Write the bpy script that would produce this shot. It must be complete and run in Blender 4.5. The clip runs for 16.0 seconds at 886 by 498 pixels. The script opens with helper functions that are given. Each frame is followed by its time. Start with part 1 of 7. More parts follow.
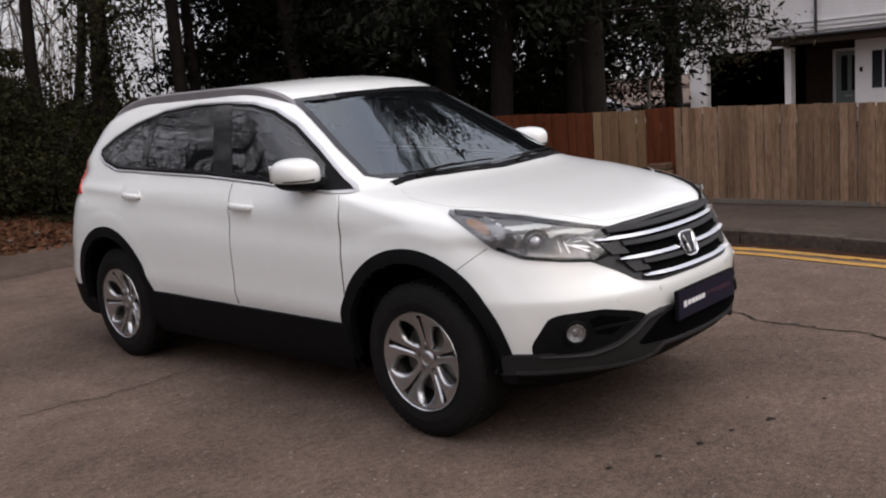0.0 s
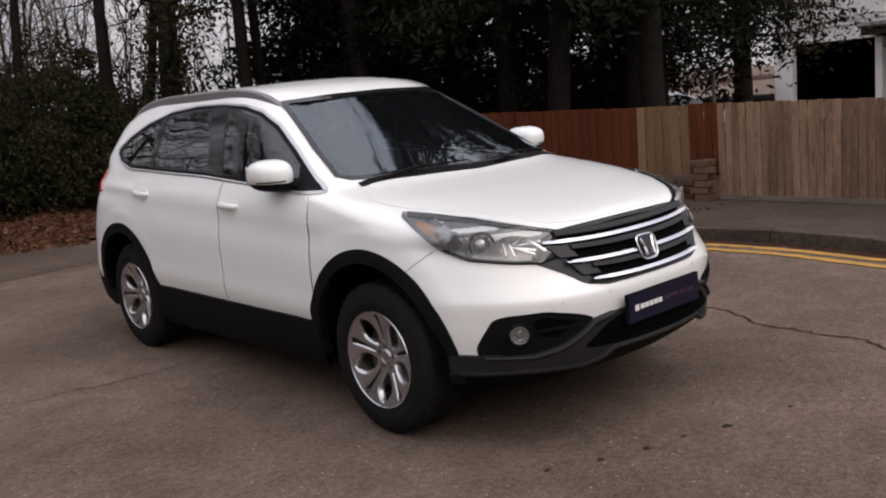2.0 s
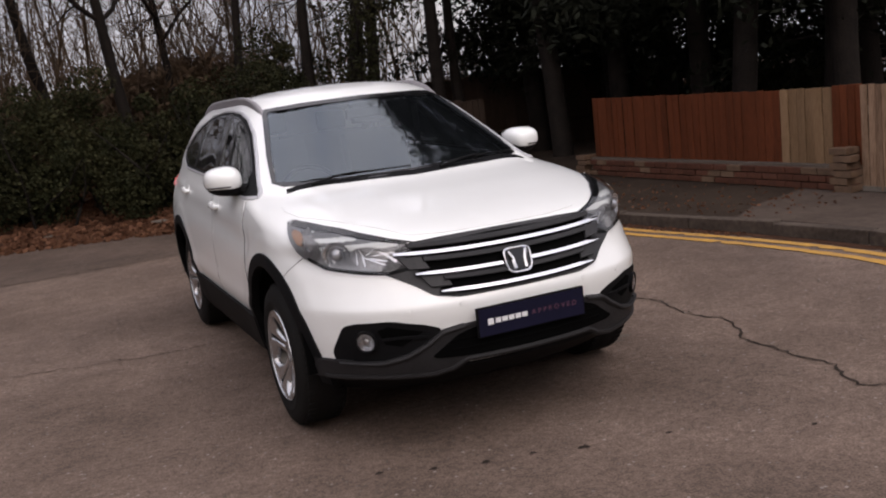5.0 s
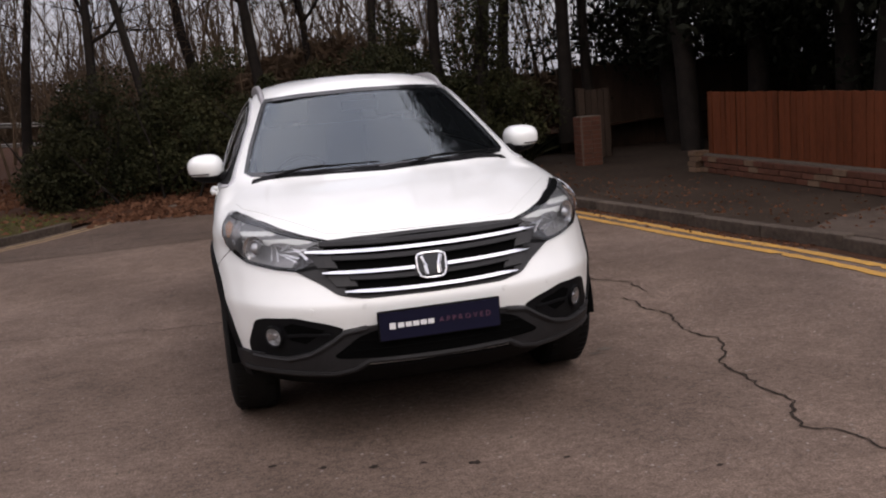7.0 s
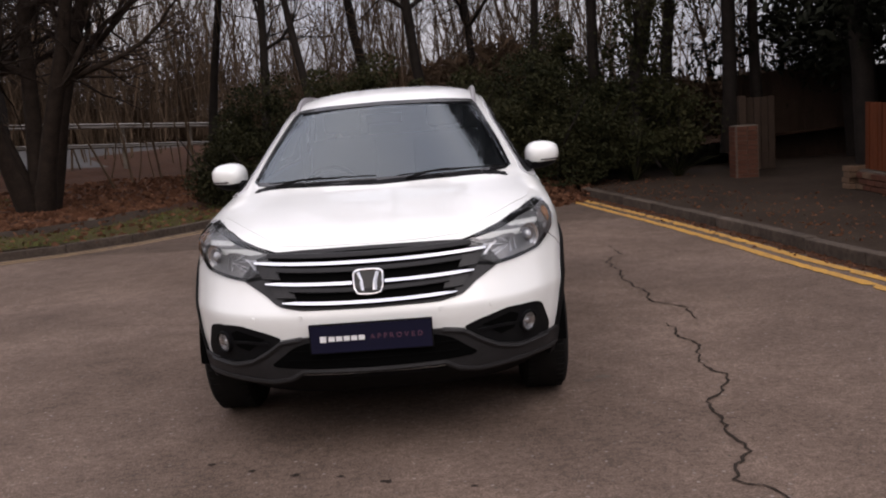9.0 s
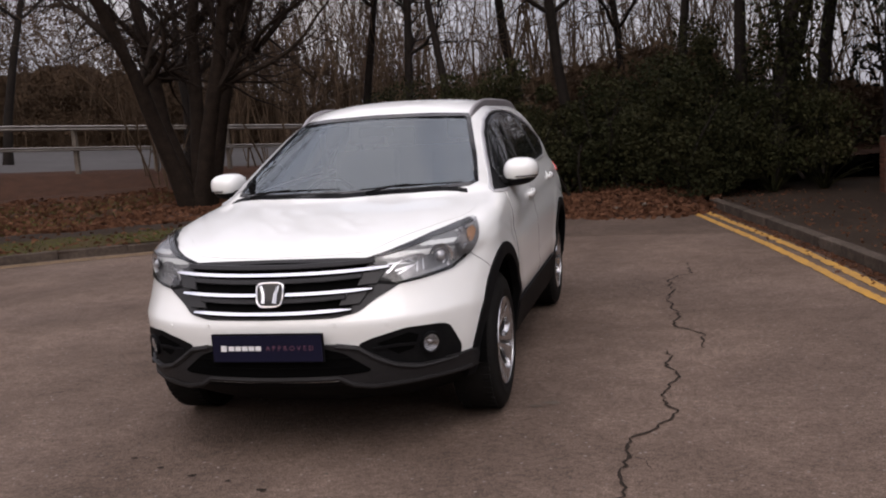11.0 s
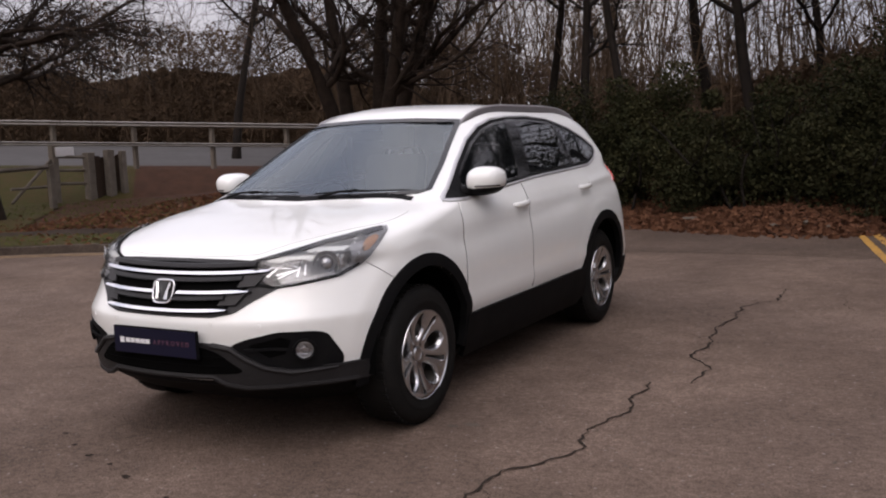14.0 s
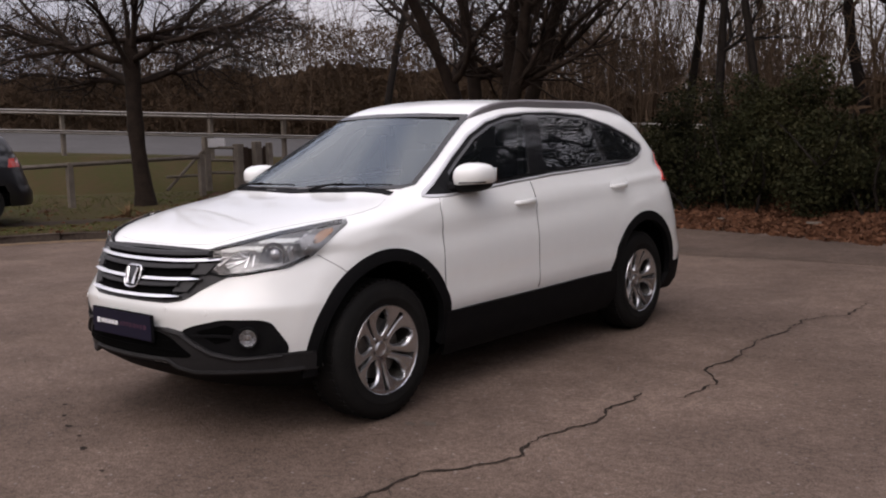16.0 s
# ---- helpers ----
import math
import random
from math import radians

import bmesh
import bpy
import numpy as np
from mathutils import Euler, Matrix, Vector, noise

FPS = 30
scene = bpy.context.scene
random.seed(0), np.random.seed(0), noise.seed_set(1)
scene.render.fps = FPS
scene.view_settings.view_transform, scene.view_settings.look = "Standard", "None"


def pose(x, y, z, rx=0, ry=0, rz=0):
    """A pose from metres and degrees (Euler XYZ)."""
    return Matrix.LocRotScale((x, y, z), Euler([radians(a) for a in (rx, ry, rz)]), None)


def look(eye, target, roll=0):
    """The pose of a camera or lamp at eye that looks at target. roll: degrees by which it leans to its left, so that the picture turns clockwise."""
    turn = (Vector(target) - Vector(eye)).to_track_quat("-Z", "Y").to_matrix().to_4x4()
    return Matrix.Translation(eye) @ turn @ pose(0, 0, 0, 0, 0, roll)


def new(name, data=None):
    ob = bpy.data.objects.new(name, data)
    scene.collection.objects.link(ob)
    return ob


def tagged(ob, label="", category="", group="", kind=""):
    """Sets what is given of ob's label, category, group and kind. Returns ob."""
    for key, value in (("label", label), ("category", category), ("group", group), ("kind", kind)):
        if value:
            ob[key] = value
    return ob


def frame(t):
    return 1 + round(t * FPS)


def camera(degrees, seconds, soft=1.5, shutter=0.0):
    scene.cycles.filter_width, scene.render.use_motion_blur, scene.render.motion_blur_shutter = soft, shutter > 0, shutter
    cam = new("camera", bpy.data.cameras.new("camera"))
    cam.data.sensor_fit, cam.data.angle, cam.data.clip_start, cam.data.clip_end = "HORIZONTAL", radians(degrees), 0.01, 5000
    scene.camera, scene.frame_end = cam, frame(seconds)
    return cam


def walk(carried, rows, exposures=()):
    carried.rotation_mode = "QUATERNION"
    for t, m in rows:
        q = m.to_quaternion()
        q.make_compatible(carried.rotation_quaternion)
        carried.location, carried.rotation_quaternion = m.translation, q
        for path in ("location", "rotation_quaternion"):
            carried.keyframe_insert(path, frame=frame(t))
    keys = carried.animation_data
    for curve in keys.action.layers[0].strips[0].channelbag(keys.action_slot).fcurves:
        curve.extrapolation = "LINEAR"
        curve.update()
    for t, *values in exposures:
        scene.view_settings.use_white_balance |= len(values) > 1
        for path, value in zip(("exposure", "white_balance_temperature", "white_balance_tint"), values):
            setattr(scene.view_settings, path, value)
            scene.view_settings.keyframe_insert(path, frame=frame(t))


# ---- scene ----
cam = camera(52.0, 16.0, soft=2.0)
PATH = [
    (0, (-3.562, -4.079, 1.49), (-2.133, -2.721, 1.152), -4.6),
    (0.5, (-3.537, -4.095, 1.491), (-2.1, -2.747, 1.144), -5.0),
    (1, (-3.477, -4.235, 1.493), (-2.082, -2.842, 1.156), -6.4),
    (1.5, (-3.362, -4.408, 1.501), (-2.017, -2.967, 1.16), -5.3),
    (2, (-3.189, -4.53, 1.493), (-1.905, -3.035, 1.154), -5.0),
    (2.5, (-2.991, -4.654, 1.509), (-1.777, -3.104, 1.156), -4.7),
    (3, (-2.798, -4.859, 1.495), (-1.636, -3.267, 1.158), -5.9),
    (3.2, (-2.712, -4.963, 1.5), (-1.594, -3.342, 1.149), -5.5),
    (5.3, (-1.655, -5.643, 1.499), (-0.937, -3.807, 1.165), -6.5),
    (5.5, (-1.577, -5.678, 1.483), (-0.889, -3.83, 1.149), -6.2),
    (6, (-1.297, -5.737, 1.48), (-0.673, -3.865, 1.157), -5.0),
    (6.5, (-1.036, -5.78, 1.469), (-0.504, -3.882, 1.135), -5.9),
    (7, (-0.699, -5.867, 1.47), (-0.304, -3.936, 1.132), -4.9),
    (7.5, (-0.442, -5.88, 1.454), (-0.113, -3.936, 1.115), -5.1),
    (8, (-0.147, -5.877, 1.451), (0.078, -3.913, 1.149), -3.6),
    (8.5, (0.146, -5.918, 1.442), (0.235, -3.943, 1.142), -4.7),
    (9, (0.453, -5.97, 1.455), (0.39, -3.993, 1.156), -4.3),
    (9.2, (0.548, -5.943, 1.449), (0.446, -3.968, 1.15), -4.2),
    (11.3, (1.843, -5.713, 1.452), (1.301, -3.805, 1.192), -3.1),
    (11.5, (1.874, -5.62, 1.42), (1.334, -3.71, 1.174), -2.0),
    (12, (2.148, -5.534, 1.406), (1.528, -3.648, 1.169), -3.5),
    (12.5, (2.446, -5.447, 1.409), (1.713, -3.6, 1.179), -3.7),
    (13, (2.68, -5.311, 1.388), (1.869, -3.498, 1.16), -4.1),
    (13.5, (2.91, -5.168, 1.394), (2.017, -3.395, 1.149), -2.6),
    (14, (3.206, -5.069, 1.385), (2.199, -3.357, 1.152), -2.5),
    (14.5, (3.44, -4.955, 1.39), (2.359, -3.291, 1.143), -2.7),
    (15, (3.626, -4.754, 1.36), (2.481, -3.132, 1.119), -2.6),
    (15.5, (3.792, -4.586, 1.36), (2.567, -3.022, 1.127), -2.8),
    (16, (4.006, -4.431, 1.348), (2.69, -2.943, 1.119), -1.7),
]
walk(cam, [(t, look(eye, target, roll)) for t, eye, target, roll in PATH], [(0, 0.70, 6850, 12), (3, 0.68, 6900, 15), (6.5, 0.68, 6900, 16), (16, 0.66, 6900, 17)])

# ---- world and light: an overcast winter afternoon ----
world = bpy.data.worlds.new("sky")
scene.world = world
world.use_nodes = True
wn, wl = world.node_tree.nodes, world.node_tree.links
bg = wn["Background"]
sky = wn.new("ShaderNodeTexSky")
sky.sky_type, sky.sun_disc = "NISHITA", False
sky.sun_elevation, sky.sun_rotation = radians(38), radians(200)
sky.air_density, sky.dust_density, sky.ozone_density = 1.0, 4.0, 1.0
cloud_mix = wn.new("ShaderNodeMixRGB")
coord = wn.new("ShaderNodeTexCoord")
cloud = wn.new("ShaderNodeTexNoise")
cloud.inputs["Scale"].default_value, cloud.inputs["Detail"].default_value = 2.6, 6
ramp = wn.new("ShaderNodeValToRGB")
ramp.color_ramp.elements[0].position, ramp.color_ramp.elements[0].color = 0.32, (5.2, 5.6, 6.9, 1)
ramp.color_ramp.elements[1].position, ramp.color_ramp.elements[1].color = 0.68, (9.4, 9.3, 9.8, 1)
cloud_mix.inputs[0].default_value = 0.85
wl.new(coord.outputs["Generated"], cloud.inputs["Vector"])
wl.new(cloud.outputs["Fac"], ramp.inputs["Fac"])
wl.new(sky.outputs[0], cloud_mix.inputs[1])
wl.new(ramp.outputs[0], cloud_mix.inputs[2])
# an overcast sky is about three times darker at the horizon than overhead
split, lift, grade = wn.new("ShaderNodeSeparateXYZ"), wn.new("ShaderNodeMapRange"), wn.new("ShaderNodeMixRGB")
lift.inputs["From Min"].default_value, lift.inputs["From Max"].default_value = 0.0, 0.85
lift.inputs["To Min"].default_value, lift.inputs["To Max"].default_value = 0.40, 1.32
grade.blend_type, grade.inputs[0].default_value = "MULTIPLY", 1.0
wl.new(coord.outputs["Generated"], split.inputs[0])
wl.new(split.outputs["Z"], lift.inputs["Value"])
wl.new(cloud_mix.outputs[0], grade.inputs[1])
wl.new(lift.outputs[0], grade.inputs[2])
wl.new(grade.outputs[0], bg.inputs["Color"])
bg.inputs["Strength"].default_value = 0.106

sun = new("sun", bpy.data.lights.new("sun", "SUN"))
sun.data.energy, sun.data.angle, sun.data.color = 0.55, radians(40), (1, 0.96, 0.92)
sun.matrix_world = look((6, -12, 16), (0, 0, 0))


# ---- materials ----
def material(name, color, rough=0.6, metal=0.0, second=None, scale=8.0, bump=0.0, bump_scale=60.0, coat=0.0, vary=0.0, spec=0.5, low=0.35, high=0.65, grain=1.0, coat_rough=0.04):
    """A surface of two colours mixed by noise at two scales, with fine relief; vary: brightness from piece to piece."""
    m = bpy.data.materials.new(name)
    m.use_nodes = True
    n, l = m.node_tree.nodes, m.node_tree.links
    b = n["Principled BSDF"]
    b.inputs["Roughness"].default_value, b.inputs["Metallic"].default_value = rough, metal
    b.inputs["Coat Weight"].default_value, b.inputs["Coat Roughness"].default_value = coat, coat_rough
    b.inputs["Specular IOR Level"].default_value = min(spec, 0.1) if rough >= 0.75 else spec
    b.inputs["Base Color"].default_value = (*color, 1)
    tc = n.new("ShaderNodeTexCoord")
    place = tc.outputs["Object"]
    if vary:
        # every piece takes its own stretch of the pattern, drawn out along the grain
        who, shift, far = n.new("ShaderNodeObjectInfo"), n.new("ShaderNodeMapping"), n.new("ShaderNodeVectorMath")
        far.operation, far.inputs[1].default_value = "MULTIPLY", (53.0, 31.0, 17.0)
        l.new(who.outputs["Random"], far.inputs[0]), l.new(far.outputs[0], shift.inputs["Location"])
        shift.inputs["Scale"].default_value = (1, 1, grain)
        l.new(place, shift.inputs["Vector"])
        place = shift.outputs[0]
    out = None
    if second:
        big, fine, mix, r = n.new("ShaderNodeTexNoise"), n.new("ShaderNodeTexNoise"), n.new("ShaderNodeMath"), n.new("ShaderNodeMapRange")
        big.inputs["Scale"].default_value, big.inputs["Detail"].default_value = scale, 5
        fine.inputs["Scale"].default_value, fine.inputs["Detail"].default_value = scale * 9, 4
        for t in (big, fine):
            l.new(place, t.inputs["Vector"])
        mix.operation = "ADD"
        l.new(big.outputs["Fac"], mix.inputs[0]), l.new(fine.outputs["Fac"], mix.inputs[1])
        r.inputs["From Min"].default_value, r.inputs["From Max"].default_value = 2 * low, 2 * high
        l.new(mix.outputs[0], r.inputs["Value"])
        c = n.new("ShaderNodeMixRGB")
        c.inputs[1].default_value, c.inputs[2].default_value = (*color, 1), (*second, 1)
        l.new(r.outputs[0], c.inputs[0])
        out = c.outputs[0]
    if vary and out:
        info, hsv, mr = n.new("ShaderNodeObjectInfo"), n.new("ShaderNodeHueSaturation"), n.new("ShaderNodeMapRange")
        geo, add = n.new("ShaderNodeNewGeometry"), n.new("ShaderNodeMath")
        add.operation = "ADD"
        l.new(info.outputs["Random"], add.inputs[0]), l.new(geo.outputs["Random Per Island"], add.inputs[1])
        mr.inputs["From Max"].default_value = 2
        mr.inputs["To Min"].default_value, mr.inputs["To Max"].default_value = 1 - vary, 1 + vary
        l.new(add.outputs[0], mr.inputs["Value"]), l.new(mr.outputs[0], hsv.inputs["Value"]), l.new(out, hsv.inputs["Color"])
        out = hsv.outputs[0]
    if out:
        l.new(out, b.inputs["Base Color"])
    if bump:
        t, bp = n.new("ShaderNodeTexNoise"), n.new("ShaderNodeBump")
        t.inputs["Scale"].default_value, t.inputs["Detail"].default_value = bump_scale, 6
        l.new(place, t.inputs["Vector"])
        bp.inputs["Strength"].default_value, bp.inputs["Distance"].default_value = bump, 0.01
        l.new(t.outputs["Fac"], bp.inputs["Height"]), l.new(bp.outputs[0], b.inputs["Normal"])
    return m


def glass_material(name, tint, opacity, rough=0.01, ior=1.5, sheen=(1, 1, 1)):
    """Tinted glass: a dark clear film under a mirror gloss."""
    m = bpy.data.materials.new(name)
    m.use_nodes = True
    n, l = m.node_tree.nodes, m.node_tree.links
    n.remove(n["Principled BSDF"])
    fres, mix, gloss, trans, dark, inner = (n.new("ShaderNode" + k) for k in ("Fresnel", "MixShader", "BsdfGlossy", "BsdfTransparent", "BsdfDiffuse", "MixShader"))
    fres.inputs["IOR"].default_value = ior
    gloss.inputs["Roughness"].default_value = rough
    gloss.inputs["Color"].default_value = (*sheen, 1)
    trans.inputs["Color"].default_value = (*tint, 1)
    dark.inputs["Color"].default_value = (0.012, 0.014, 0.016, 1)
    inner.inputs[0].default_value = opacity
    l.new(trans.outputs[0], inner.inputs[1]), l.new(dark.outputs[0], inner.inputs[2])
    l.new(fres.outputs[0], mix.inputs[0]), l.new(inner.outputs[0], mix.inputs[1]), l.new(gloss.outputs[0], mix.inputs[2])
    l.new(mix.outputs[0], n["Material Output"].inputs["Surface"])
    return m


def worn_asphalt(name="asphalt", tone_by=1.0):
    """Old tarmac: broad worn patches, hand-sized blotches, single pale and dark stones, fine relief."""
    m = bpy.data.materials.new(name)
    m.use_nodes = True
    n, l = m.node_tree.nodes, m.node_tree.links
    b = n["Principled BSDF"]
    b.inputs["Roughness"].default_value, b.inputs["Specular IOR Level"].default_value = 0.92, 0.1
    tc = n.new("ShaderNodeTexCoord")

    def mottle(scale, detail, low, high, dark, light, last):
        t, r, mix = n.new("ShaderNodeTexNoise"), n.new("ShaderNodeMapRange"), n.new("ShaderNodeMixRGB")
        t.inputs["Scale"].default_value, t.inputs["Detail"].default_value = scale, detail
        l.new(tc.outputs["Object"], t.inputs["Vector"])
        r.inputs["From Min"].default_value, r.inputs["From Max"].default_value = low, high
        r.inputs["To Min"].default_value, r.inputs["To Max"].default_value = dark, light
        l.new(t.outputs["Fac"], r.inputs["Value"])
        mix.blend_type, mix.inputs[0].default_value = "MULTIPLY", 1.0
        l.new(last, mix.inputs[1]), l.new(r.outputs[0], mix.inputs[2])
        return mix.outputs[0]

    tone, wide = n.new("ShaderNodeMixRGB"), n.new("ShaderNodeTexNoise")
    wide.inputs["Scale"].default_value, wide.inputs["Detail"].default_value = 0.45, 4
    l.new(tc.outputs["Object"], wide.inputs["Vector"]), l.new(wide.outputs["Fac"], tone.inputs[0])
    tone.inputs[1].default_value, tone.inputs[2].default_value = [(*(v * tone_by for v in c), 1) for c in ((0.117, 0.083, 0.063), (0.126, 0.093, 0.076))]
    c = mottle(0.8, 5, 0.35, 0.65, 0.78, 1.18, tone.outputs[0])
    c = mottle(6.0, 6, 0.35, 0.65, 0.88, 1.12, c)
    c = mottle(30.0, 3, 0.35, 0.65, 0.82, 1.20, c)
    c = mottle(105.0, 2, 0.38, 0.62, 0.76, 1.25, c)
    stone, r, mix = n.new("ShaderNodeTexVoronoi"), n.new("ShaderNodeMapRange"), n.new("ShaderNodeMixRGB")
    stone.inputs["Scale"].default_value = 19.0
    l.new(tc.outputs["Object"], stone.inputs["Vector"])
    r.inputs["From Min"].default_value, r.inputs["From Max"].default_value = 0.10, 0.17
    r.inputs["To Min"].default_value, r.inputs["To Max"].default_value = 0.55, 0.0
    l.new(stone.outputs["Distance"], r.inputs["Value"]), l.new(r.outputs[0], mix.inputs[0])
    l.new(c, mix.inputs[1]), l.new(stone.outputs["Color"], mix.inputs[2])
    pale = n.new("ShaderNodeMixRGB")
    pale.blend_type, pale.inputs[0].default_value = "MULTIPLY", 1.0
    pale.inputs[2].default_value = (0.38, 0.33, 0.30, 1)
    bw = n.new("ShaderNodeRGBToBW")
    l.new(stone.outputs["Color"], bw.inputs[0]), l.new(bw.outputs[0], pale.inputs[1]), l.new(pale.outputs[0], mix.inputs[2])
    l.new(mix.outputs[0], b.inputs["Base Color"])
    t, bp = n.new("ShaderNodeTexNoise"), n.new("ShaderNodeBump")
    t.inputs["Scale"].default_value, t.inputs["Detail"].default_value = 75.0, 6
    l.new(tc.outputs["Object"], t.inputs["Vector"])
    bp.inputs["Strength"].default_value, bp.inputs["Distance"].default_value = 0.8, 0.012
    l.new(t.outputs["Fac"], bp.inputs["Height"]), l.new(bp.outputs[0], b.inputs["Normal"])
    return m


